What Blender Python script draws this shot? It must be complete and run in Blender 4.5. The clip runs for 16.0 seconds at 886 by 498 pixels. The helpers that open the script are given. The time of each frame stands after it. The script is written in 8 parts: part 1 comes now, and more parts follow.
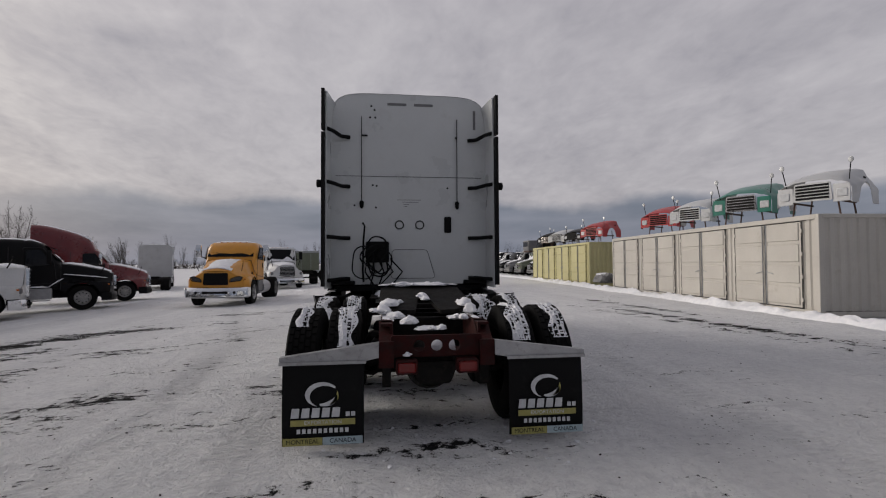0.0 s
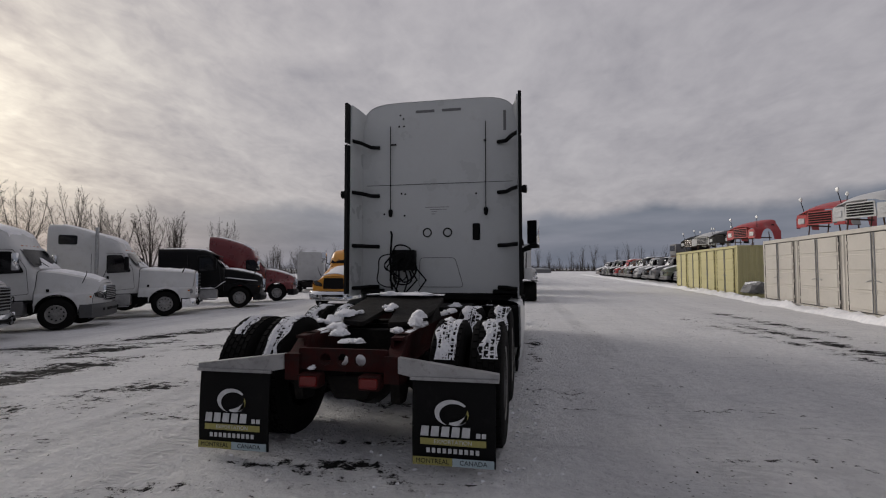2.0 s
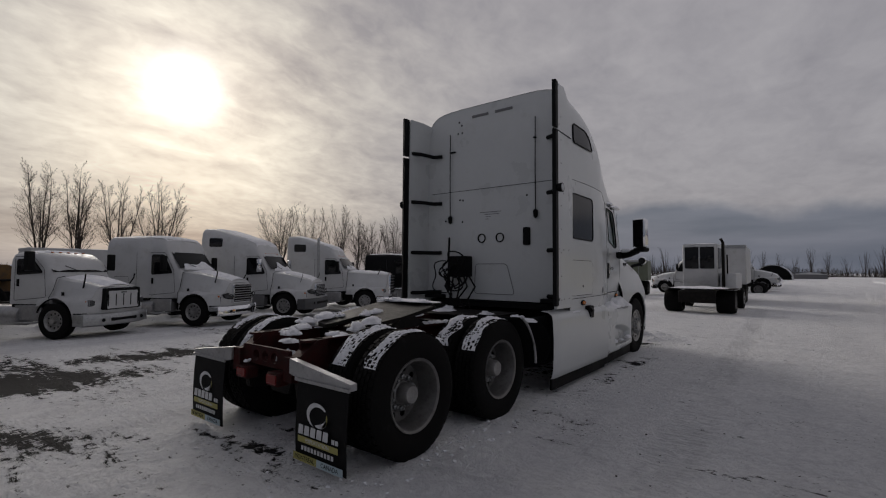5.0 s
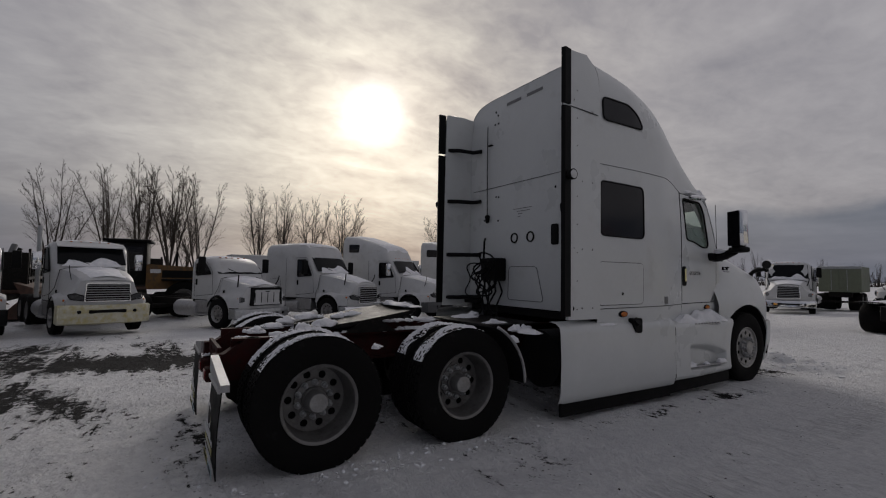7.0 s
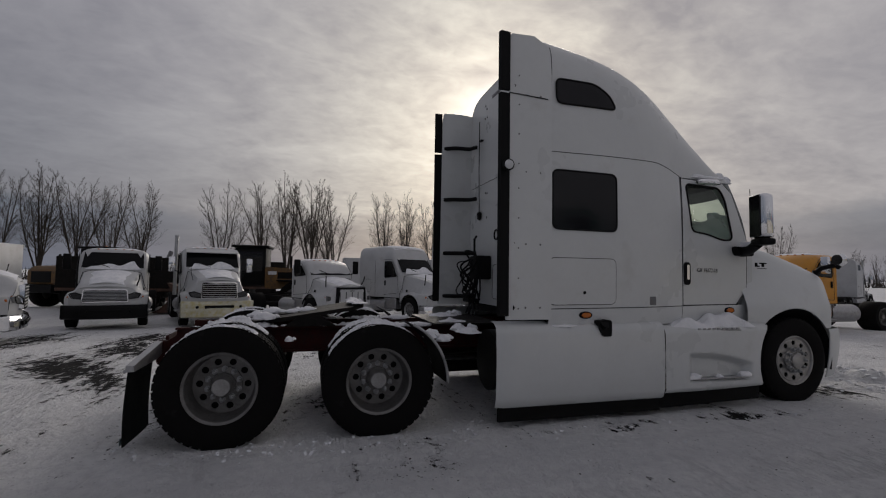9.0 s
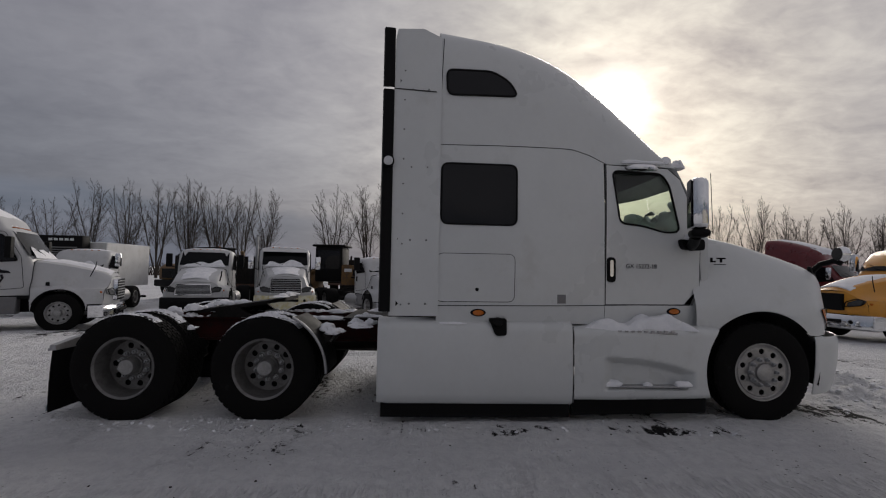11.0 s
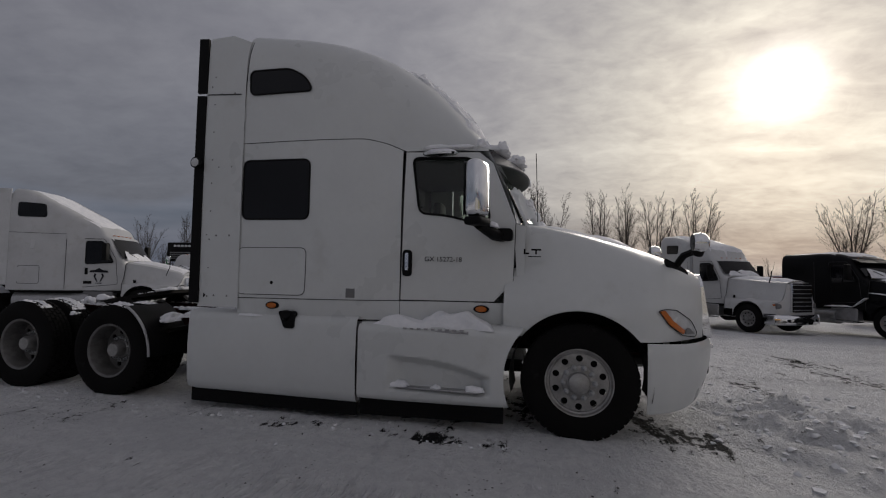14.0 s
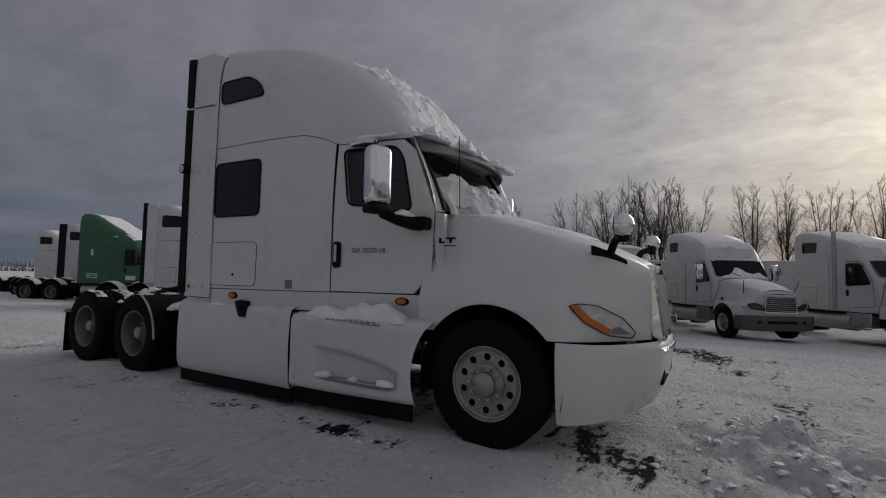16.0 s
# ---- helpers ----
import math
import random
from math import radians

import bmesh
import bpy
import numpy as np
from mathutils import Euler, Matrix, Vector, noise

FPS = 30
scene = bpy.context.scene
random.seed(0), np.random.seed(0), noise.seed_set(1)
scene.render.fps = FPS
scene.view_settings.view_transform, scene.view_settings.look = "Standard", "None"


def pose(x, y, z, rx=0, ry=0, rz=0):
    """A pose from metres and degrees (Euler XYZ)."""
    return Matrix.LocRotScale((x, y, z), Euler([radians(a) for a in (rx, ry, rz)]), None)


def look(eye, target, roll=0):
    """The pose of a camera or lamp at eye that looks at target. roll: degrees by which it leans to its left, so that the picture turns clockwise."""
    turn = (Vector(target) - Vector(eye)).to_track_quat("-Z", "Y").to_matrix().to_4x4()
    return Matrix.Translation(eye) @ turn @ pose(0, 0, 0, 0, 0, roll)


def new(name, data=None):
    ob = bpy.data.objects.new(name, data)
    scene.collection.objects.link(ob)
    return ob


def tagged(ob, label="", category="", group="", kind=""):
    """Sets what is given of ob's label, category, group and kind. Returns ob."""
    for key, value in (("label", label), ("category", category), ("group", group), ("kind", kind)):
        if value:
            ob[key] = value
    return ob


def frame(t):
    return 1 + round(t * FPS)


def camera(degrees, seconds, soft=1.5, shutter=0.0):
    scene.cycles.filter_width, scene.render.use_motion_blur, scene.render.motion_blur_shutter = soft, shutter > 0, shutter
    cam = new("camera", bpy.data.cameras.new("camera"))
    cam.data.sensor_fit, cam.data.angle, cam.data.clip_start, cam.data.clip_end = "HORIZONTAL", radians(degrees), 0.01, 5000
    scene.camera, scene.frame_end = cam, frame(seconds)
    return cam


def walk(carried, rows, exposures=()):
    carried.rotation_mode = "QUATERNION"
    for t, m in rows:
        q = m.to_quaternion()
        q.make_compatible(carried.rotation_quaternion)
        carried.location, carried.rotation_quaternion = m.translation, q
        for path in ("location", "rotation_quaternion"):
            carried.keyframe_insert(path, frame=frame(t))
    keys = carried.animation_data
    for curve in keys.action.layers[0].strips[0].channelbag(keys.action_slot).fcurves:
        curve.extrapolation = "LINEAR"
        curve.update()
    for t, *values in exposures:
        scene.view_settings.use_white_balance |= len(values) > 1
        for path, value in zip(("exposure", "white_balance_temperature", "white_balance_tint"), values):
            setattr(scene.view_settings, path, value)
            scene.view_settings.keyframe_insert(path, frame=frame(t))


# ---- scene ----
cam = camera(87.0, 16.0, soft=1.15)
PATH = [
    (0.0, -0.422, -4.382, 1.407, 91.718, 0.285, -7.323),
    (0.5, 0.055, -4.161, 1.428, 92.236, 0.284, -2.361),
    (1.0, 0.540, -4.029, 1.463, 92.320, 0.238, 2.465),
    (1.5, 0.999, -4.017, 1.474, 92.458, -0.108, 6.189),
    (2.0, 1.422, -4.082, 1.451, 92.412, 0.098, 10.749),
    (2.5, 1.829, -4.169, 1.430, 92.558, 0.114, 15.129),
    (3.0, 2.214, -4.147, 1.454, 92.628, -0.205, 19.409),
    (5.5, 4.055, -2.532, 1.511, 92.745, -0.332, 43.313),
    (6.0, 4.312, -2.078, 1.503, 92.882, -0.470, 48.868),
    (6.5, 4.534, -1.622, 1.497, 93.165, -0.883, 54.289),
    (7.0, 4.745, -1.165, 1.488, 93.202, -0.981, 58.528),
    (7.5, 4.956, -0.673, 1.472, 93.236, -1.181, 60.922),
    (8.0, 5.170, -0.239, 1.471, 93.228, -1.006, 65.397),
    (10.5, 5.835, 2.225, 1.479, 92.854, -1.012, 84.575),
    (11.0, 5.903, 2.837, 1.485, 92.726, -0.998, 87.580),
    (11.5, 5.964, 3.450, 1.491, 92.745, -1.119, 90.338),
    (12.0, 5.940, 4.071, 1.485, 92.519, -1.047, 93.542),
    (12.5, 5.891, 4.694, 1.478, 92.590, -0.963, 96.072),
    (13.0, 5.787, 5.240, 1.465, 92.640, -1.054, 98.611),
    (13.5, 5.640, 5.753, 1.449, 92.620, -1.039, 100.918),
    (14.0, 5.479, 6.208, 1.443, 92.896, -1.080, 103.755),
    (14.5, 5.281, 6.619, 1.429, 93.065, -1.024, 109.230),
    (15.0, 5.080, 7.065, 1.410, 93.261, -1.143, 113.109),
    (15.5, 4.842, 7.500, 1.379, 93.158, -1.204, 117.023),
    (16.0, 4.588, 7.980, 1.349, 93.234, -1.238, 119.892),
]
walk(cam, [(t, pose(*p)) for t, *p in PATH],
     exposures=[(0.0, 0.26, 6430, 12), (1.5, 0.2, 6430, 12), (3.0, -0.07, 6430, 12), (5.5, -0.27, 6380, 12), (8.0, -0.28, 6370, 12), (10.5, -0.09, 6370, 12), (13.0, -0.27, 6370, 12), (16.0, -0.31, 6320, 12)])
# ---------------------------------------------------------------- sky and sun
SUN_DIR = Vector((-0.873, 0.362, 0.327)).normalized()
world = bpy.data.worlds.new("winter_sky")
scene.world = world
world.use_nodes = True


def sky_nodes():
    nt = world.node_tree
    nt.nodes.clear()
    N, L = nt.nodes.new, nt.links.new
    out, bg = N("ShaderNodeOutputWorld"), N("ShaderNodeBackground")
    sky = N("ShaderNodeTexSky")
    sky.sky_type, sky.sun_disc = "NISHITA", False
    sky.sun_elevation, sky.sun_rotation = math.asin(SUN_DIR.z), math.atan2(SUN_DIR.x, SUN_DIR.y)
    sky.air_density, sky.dust_density = 1.6, 2.5
    co = N("ShaderNodeTexCoord")

    def m(op, a, b=None, c=None, clamp=False):
        n = N("ShaderNodeMath")
        n.operation, n.use_clamp = op, clamp
        for i, v in enumerate((a, b, c)):
            if v is not None:
                if isinstance(v, (int, float)):
                    n.inputs[i].default_value = v
                else:
                    L(v, n.inputs[i])
        return n.outputs[0]

    def ramp(fac, stops):
        n = N("ShaderNodeValToRGB")
        L(fac, n.inputs[0])
        els = n.color_ramp.elements
        while len(els) < len(stops):
            els.new(0.5)
        for e, (p, c) in zip(els, stops):
            e.position, e.color = p, (*c, 1)
        return n.outputs[0]

    def mix(fac, a, b, kind="MIX"):
        n = N("ShaderNodeMix")
        n.data_type, n.blend_type = "RGBA", kind
        for s, v in ((0, fac), (6, a), (7, b)):
            if isinstance(v, (int, float)):
                n.inputs[s].default_value = v
            elif isinstance(v, tuple):
                n.inputs[s].default_value = (*v, 1)
            else:
                L(v, n.inputs[s])
        return n.outputs[2]

    sep = N("ShaderNodeSeparateXYZ")
    L(co.outputs["Generated"], sep.inputs[0])
    z = m("MAXIMUM", sep.outputs[2], 0.0)
    # the cloud deck as a plane overhead, stretched along one direction
    den = m("ADD", z, 0.22)
    cx, cy = m("DIVIDE", sep.outputs[0], den), m("DIVIDE", sep.outputs[1], den)
    comb = N("ShaderNodeCombineXYZ")
    L(cx, comb.inputs[0]); L(cy, comb.inputs[1])
    rot = N("ShaderNodeMapping")
    rot.inputs["Rotation"].default_value = (0, 0, 0.5)
    rot.inputs["Scale"].default_value = (1.0, 0.72, 1)
    L(comb.outputs[0], rot.inputs[0])

    def cloud(scale, detail, rough, dist):
        n = N("ShaderNodeTexNoise")
        n.inputs["Scale"].default_value, n.inputs["Detail"].default_value = scale, detail
        n.inputs["Roughness"].default_value, n.inputs["Distortion"].default_value = rough, dist
        L(rot.outputs[0], n.inputs["Vector"])
        return n.outputs[0]

    big, small, fine, ripple = cloud(0.7, 4, 0.5, 0.6), cloud(2.6, 6, 0.55, 0.9), cloud(8.0, 6, 0.6, 0.6), cloud(22.0, 3, 0.5, 0.4)
    thick = m("ADD", m("ADD", m("MULTIPLY", big, 0.40), m("MULTIPLY", small, 0.32)), m("ADD", m("MULTIPLY", fine, 0.19), m("MULTIPLY", ripple, 0.09)))
    # closeness to the sun
    dot = N("ShaderNodeVectorMath")
    dot.operation = "DOT_PRODUCT"
    dot.inputs[1].default_value = SUN_DIR
    L(co.outputs["Generated"], dot.inputs[0])
    d = m("MAXIMUM", dot.outputs["Value"], 0.0)
    veil = ramp(thick, [(0.34, (0.425, 0.41, 0.42)), (0.46, (0.362, 0.348, 0.364)), (0.55, (0.31, 0.298, 0.317)), (0.66, (0.24, 0.233, 0.258))])
    # the deck is heavier and bluer towards the south
    south = ramp(m("SUBTRACT", 0.25, sep.outputs[1]), [(0.0, (0, 0, 0)), (0.9, (1, 1, 1))])
    veil = mix(m("MULTIPLY", south, 0.85), veil, mix(1.0, veil, (0.56, 0.585, 0.63), "MULTIPLY"))
    near = m("POWER", d, 13.0)
    warm = ramp(thick, [(0.37, (0.88, 0.85, 0.74)), (0.455, (0.66, 0.635, 0.565)), (0.53, (0.46, 0.44, 0.415)), (0.61, (0.27, 0.26, 0.275))])
    col = mix(m("MULTIPLY", near, 0.95), veil, warm)
    # thinner, brighter deck in the north-west
    dot2 = N("ShaderNodeVectorMath")
    dot2.operation = "DOT_PRODUCT"
    dot2.inputs[1].default_value = Vector((-0.68, 0.60, 0.42)).normalized()
    L(co.outputs["Generated"], dot2.inputs[0])
    lobe = m("POWER", m("MAXIMUM", dot2.outputs["Value"], 0.0), 6.0)
    col = mix(m("MULTIPLY", lobe, 0.9), col, mix(1.0, col, (1.32, 1.30, 1.24), "MULTIPLY"))
    # and another thin stretch to the west
    dot3 = N("ShaderNodeVectorMath")
    dot3.operation = "DOT_PRODUCT"
    dot3.inputs[1].default_value = Vector((-0.86, -0.24, 0.45)).normalized()
    L(co.outputs["Generated"], dot3.inputs[0])
    west = m("POWER", m("MAXIMUM", dot3.outputs["Value"], 0.0), 16.0)
    col = mix(west, col, mix(1.0, col, (1.20, 1.195, 1.18), "MULTIPLY"))
    # heavier low in the south
    lows = m("MULTIPLY", ramp(z, [(0.12, (1, 1, 1)), (0.36, (0, 0, 0))]), ramp(m("MULTIPLY", sep.outputs[1], -1.0), [(0.0, (0, 0, 0)), (0.65, (1, 1, 1))]))
    col = mix(m("MULTIPLY", lows, 0.9), col, mix(1.0, col, (0.60, 0.64, 0.70), "MULTIPLY"))
    # the sun's disc smeared through the deck
    core, halo = m("POWER", d, 1000.0), m("POWER", d, 75.0)
    thin = m("SUBTRACT", 1.25, m("MULTIPLY", thick, 1.1), None, True)
    glow = m("ADD", m("MULTIPLY", core, 2.0), m("MULTIPLY", m("MULTIPLY", halo, thin), 0.36))
    hot = mix(1.0, (1.0, 0.95, 0.85), glow, "MULTIPLY")
    col = mix(1.0, col, hot, "ADD")
    # a bank of blue-grey cloud low in the north-east, thinning to a pale gap beneath
    wob = N("ShaderNodeTexNoise")
    wob.inputs["Scale"].default_value, wob.inputs["Detail"].default_value = 5.0, 5
    L(co.outputs["Generated"], wob.inputs["Vector"])
    zz = m("ADD", z, m("MULTIPLY", m("SUBTRACT", wob.outputs[0], 0.5), 0.10))
    away = m("SUBTRACT", 1.0, m("POWER", d, 6.0))
    streak = N("ShaderNodeTexNoise")
    squash = N("ShaderNodeMapping")
    squash.inputs["Scale"].default_value = (1, 1, 6)
    L(co.outputs["Generated"], squash.inputs[0]); L(squash.outputs[0], streak.inputs["Vector"])
    streak.inputs["Scale"].default_value, streak.inputs["Detail"].default_value = 4.0, 6
    low = m("MULTIPLY", ramp(zz, [(0.108, (1, 1, 1)), (0.132, (0, 0, 0))]), away)
    bank = ramp(streak.outputs[0], [(0.35, (0.10, 0.122, 0.165)), (0.62, (0.165, 0.182, 0.228))])
    col = mix(m("MULTIPLY", low, 0.9, None, True), col, bank)
    sk = mix(0.006, col, sky.outputs[0])
    L(sk, bg.inputs[0])
    bg.inputs[1].default_value = 1.0
    L(bg.outputs[0], out.inputs[0])


sky_nodes()
sun_data = bpy.data.lights.new("sun", "SUN")
sun_data.energy, sun_data.angle, sun_data.color = 1.5, radians(32), (1.0, 0.93, 0.84)
sun = new("sun", sun_data)
sun.matrix_world = look(SUN_DIR * 100, (0, 0, 0))

# ---------------------------------------------------------------- materials


def mat(name, base, rough=0.5, metal=0.0, vary=0.12, scale=3.0, dirt=None, dirt_amount=0.0, bump=0.0, bump_scale=60.0, spread=0.0,
        coat=0.0, fine=0.0):
    """A surface with blotches at one scale, grain at another, a dirt layer and fine relief."""
    ma = bpy.data.materials.new(name)
    ma.use_nodes = True
    nt = ma.node_tree
    b = nt.nodes["Principled BSDF"]
    N, L = nt.nodes.new, nt.links.new
    co = N("ShaderNodeTexCoord")

    def nz(sc, det, ro=0.55):
        n = N("ShaderNodeTexNoise")
        n.inputs["Scale"].default_value, n.inputs["Detail"].default_value, n.inputs["Roughness"].default_value = sc, det, ro
        L(co.outputs["Object"], n.inputs["Vector"])
        return n.outputs[0]

    def rng(v, a, b_, c, d):
        n = N("ShaderNodeMapRange")
        for i, x in enumerate((a, b_, c, d)):
            n.inputs[i + 1].default_value = x
        L(v, n.inputs[0])
        return n.outputs[0]

    def mixc(f, a, c, kind="MIX"):
        n = N("ShaderNodeMix")
        n.data_type, n.blend_type = "RGBA", kind
        for s, v in ((0, f), (6, a), (7, c)):
            if isinstance(v, float):
                n.inputs[s].default_value = v
            elif isinstance(v, tuple):
                n.inputs[s].default_value = (*v, 1)
            else:
                L(v, n.inputs[s])
        return n.outputs[2]

    blot, grain = nz(scale, 4), nz(scale * 14, 3)
    dark = tuple(c * (1 - vary) for c in base)
    lite = tuple(min(1, c * (1 + vary * 0.6)) for c in base)
    col = mixc(rng(blot, 0.3, 0.7, 0, 1), dark, lite)
    g = rng(grain, 0.3, 0.7, 1 - vary * 0.5, 1.0)
    comb = N("ShaderNodeCombineColor")
    for i in range(3):
        L(g, comb.inputs[i])
    col = mixc(1.0, col, comb.outputs[0], "MULTIPLY")
    if spread:
        info = N("ShaderNodeObjectInfo")
        h = N("ShaderNodeHueSaturation")
        L(rng(info.outputs["Random"], 0, 1, 1 - spread, 1 + spread), h.inputs["Value"])
        L(col, h.inputs["Color"])
        col = h.outputs[0]
    r = rng(blot, 0.3, 0.7, max(0.02, rough - 0.08), min(1, rough + 0.1))
    if dirt:
        mask = rng(nz(scale * 2.3, 8, 0.65), 0.62 - dirt_amount * 0.4, 0.74 - dirt_amount * 0.2, 0, min(1, 0.25 + dirt_amount))
        col = mixc(mask, col, dirt)
    L(col, b.inputs["Base Color"])
    L(r, b.inputs["Roughness"])
    b.inputs["Metallic"].default_value = metal
    b.inputs["Coat Weight"].default_value = coat
    if max(base) < 0.06 and not coat:
        b.inputs["Specular IOR Level"].default_value = 0.12 if rough > 0.3 else 0.5
    if bump:
        bn = N("ShaderNodeBump")
        bn.inputs["Strength"].default_value, bn.inputs["Distance"].default_value = bump, 0.01
        L(nz(bump_scale, 5), bn.inputs["Height"])
        L(bn.outputs[0], b.inputs["Normal"])
    return ma


GRIME = (0.17, 0.16, 0.14)
M_WHITE = mat("white_truck_paint", (0.56, 0.575, 0.575), 0.32, vary=0.05, scale=1.2, dirt=(0.42, 0.42, 0.40), dirt_amount=0.12, coat=0.3)
M_WHITE2 = mat("dull_white_paint", (0.52, 0.525, 0.53), 0.42, vary=0.09, scale=1.5, dirt=(0.36, 0.35, 0.33), dirt_amount=0.2, spread=0.08)
M_SEAM = mat("seam_gap", (0.05, 0.05, 0.052), 0.8)
M_BLACK = mat("black_plastic", (0.006, 0.006, 0.0065), 0.6, vary=0.25, bump=0.15)
M_RUBBER = mat("tyre_rubber", (0.0065, 0.0062, 0.0062), 0.85, vary=0.3, dirt=(0.03, 0.03, 0.03), dirt_amount=0.05, bump=0.25)
M_BLKPAINT = mat("black_paint", (0.005, 0.005, 0.006), 0.35, vary=0.2, dirt=(0.02, 0.02, 0.02), dirt_amount=0.05)
M_REDPAINT = mat("dark_red_paint", (0.14, 0.012, 0.016), 0.3, vary=0.15, dirt=(0.2, 0.12, 0.12), dirt_amount=0.1, coat=0.3)
M_BRED = mat("bright_red_paint", (0.40, 0.022, 0.025), 0.4, vary=0.15, dirt=(0.2, 0.1, 0.1), dirt_amount=0.1)
M_YEL = mat("amber_yellow_paint", (0.62, 0.27, 0.018), 0.35, vary=0.1, dirt=(0.3, 0.2, 0.1), dirt_amount=0.1, coat=0.2)
M_GREEN = mat("green_paint", (0.006, 0.085, 0.03), 0.35, vary=0.12, dirt=(0.1, 0.16, 0.1), dirt_amount=0.08, coat=0.2)
M_TEAL = mat("teal_green_paint", (0.015, 0.16, 0.115), 0.35, vary=0.12, coat=0.2)
M_FRAME = mat("rust_red_frame_paint", (0.038, 0.0075, 0.007), 0.7, vary=0.35, scale=6, dirt=(0.02, 0.013, 0.012), dirt_amount=0.45, bump=0.3)
M_DARKMET = mat("grimy_dark_metal", (0.014, 0.013, 0.0125), 0.6, metal=0.3, vary=0.4, scale=7, dirt=(0.03, 0.024, 0.02), dirt_amount=0.3, bump=0.4)
M_ALU = mat("brushed_aluminium", (0.42, 0.42, 0.43), 0.45, metal=0.8, vary=0.18, scale=9, dirt=(0.14, 0.13, 0.12), dirt_amount=0.22, bump=0.1)
M_RIM = mat("dull_wheel_metal", (0.20, 0.195, 0.19), 0.5, metal=0.7, vary=0.25, scale=8, dirt=(0.10, 0.095, 0.09), dirt_amount=0.35, bump=0.2)
M_RIMALU = mat("polished_wheel_metal", (0.36, 0.355, 0.35), 0.40, metal=0.7, vary=0.35, scale=9, dirt=(0.2, 0.19, 0.18), dirt_amount=0.2)
M_CHROME = mat("chrome", (0.75, 0.76, 0.78), 0.07, metal=1.0, vary=0.06, scale=5)
M_STEEL = mat("galvanised_steel", (0.4, 0.41, 0.42), 0.42, metal=0.8, vary=0.2, scale=10, dirt=(0.12, 0.11, 0.1), dirt_amount=0.2)
M_GLASSDK = mat("dark_tinted_glass", (0.006, 0.006, 0.008), 0.05, vary=0.1, scale=2)
M_GLASSDK.node_tree.nodes["Principled BSDF"].inputs["Specular IOR Level"].default_value = 0.28
M_BUMPDK = mat("grey_moulded_plastic", (0.06, 0.062, 0.065), 0.6, vary=0.2, scale=5)
M_SCREEN = mat("dark_windscreen_glass", (0.005, 0.006, 0.007), 0.12, vary=0.2, scale=3)
M_SCREEN.node_tree.nodes["Principled BSDF"].inputs["Specular IOR Level"].default_value = 0.12
M_AMBER = mat("amber_lens", (0.5, 0.13, 0.01), 0.2, vary=0.1)
M_LENS = mat("clear_lamp_lens", (0.55, 0.56, 0.57), 0.12, vary=0.15, scale=14)
M_REDLENS = mat("red_lamp_lens", (0.15, 0.008, 0.007), 0.25, vary=0.15)
M_LAMP = mat("dull_headlamp_lens", (0.20, 0.205, 0.21), 0.15, vary=0.3, scale=16)
M_LAMPDK = mat("dark_headlamp_lens", (0.06, 0.062, 0.066), 0.12, vary=0.4, scale=18)
M_OLIVE = mat("grey_green_box_paint", (0.15, 0.17, 0.12), 0.5, vary=0.12, dirt=(0.1, 0.1, 0.08), dirt_amount=0.2)
M_GREY = mat("grey_plastic", (0.16, 0.16, 0.165), 0.5, vary=0.2, dirt=GRIME, dirt_amount=0.2)
M_SEAT = mat("grey_seat_fabric", (0.05, 0.052, 0.06), 0.9, vary=0.25, scale=8, bump=0.3)
M_INK = mat("black_marker", (0.02, 0.02, 0.025), 0.7)
M_FLAP = mat("black_flap_rubber", (0.007, 0.007, 0.0075), 0.6, vary=0.3, scale=4, dirt=(0.022, 0.022, 0.021), dirt_amount=0.15)
M_PRINTW = mat("white_print", (0.62, 0.63, 0.64), 0.5, vary=0.15, scale=20)
M_PRINTY = mat("yellow_green_print", (0.36, 0.33, 0.10), 0.5, vary=0.15, scale=20)
M_PRINTB = mat("pale_blue_print", (0.42, 0.52, 0.56), 0.5, vary=0.12, scale=20)
M_CONT = mat("pale_grey_container_paint", (0.50, 0.475, 0.43), 0.5, vary=0.08, scale=1.0, dirt=(0.3, 0.26, 0.21), dirt_amount=0.1)
M_CONTY = mat("cream_yellow_container_paint", (0.52, 0.48, 0.25), 0.5, vary=0.08, scale=1.0, dirt=(0.3, 0.26, 0.15), dirt_amount=0.1)
def thin_snow(name):
    ma = bpy.data.materials.new(name)
    ma.use_nodes = True
    nt = ma.node_tree
    nt.nodes.clear()
    N, L = nt.nodes.new, nt.links.new
    out, mx, df, tl, no = N("ShaderNodeOutputMaterial"), N("ShaderNodeMixShader"), N("ShaderNodeBsdfDiffuse"), N("ShaderNodeBsdfTranslucent"), N("ShaderNodeTexNoise")
    no.inputs["Scale"].default_value = 9.0
    rmp = N("ShaderNodeValToRGB")
    rmp.color_ramp.elements[0].color, rmp.color_ramp.elements[1].color = (0.25, 0.25, 0.25, 1), (0.6, 0.6, 0.6, 1)
    L(no.outputs[0], rmp.inputs[0]); L(rmp.outputs[0], mx.inputs[0])
    df.inputs[0].default_value, tl.inputs[0].default_value = (0.8, 0.81, 0.84, 1), (0.8, 0.84, 0.84, 1)
    L(df.outputs[0], mx.inputs[1]); L(tl.outputs[0], mx.inputs[2]); L(mx.outputs[0], out.inputs[0])
    return ma


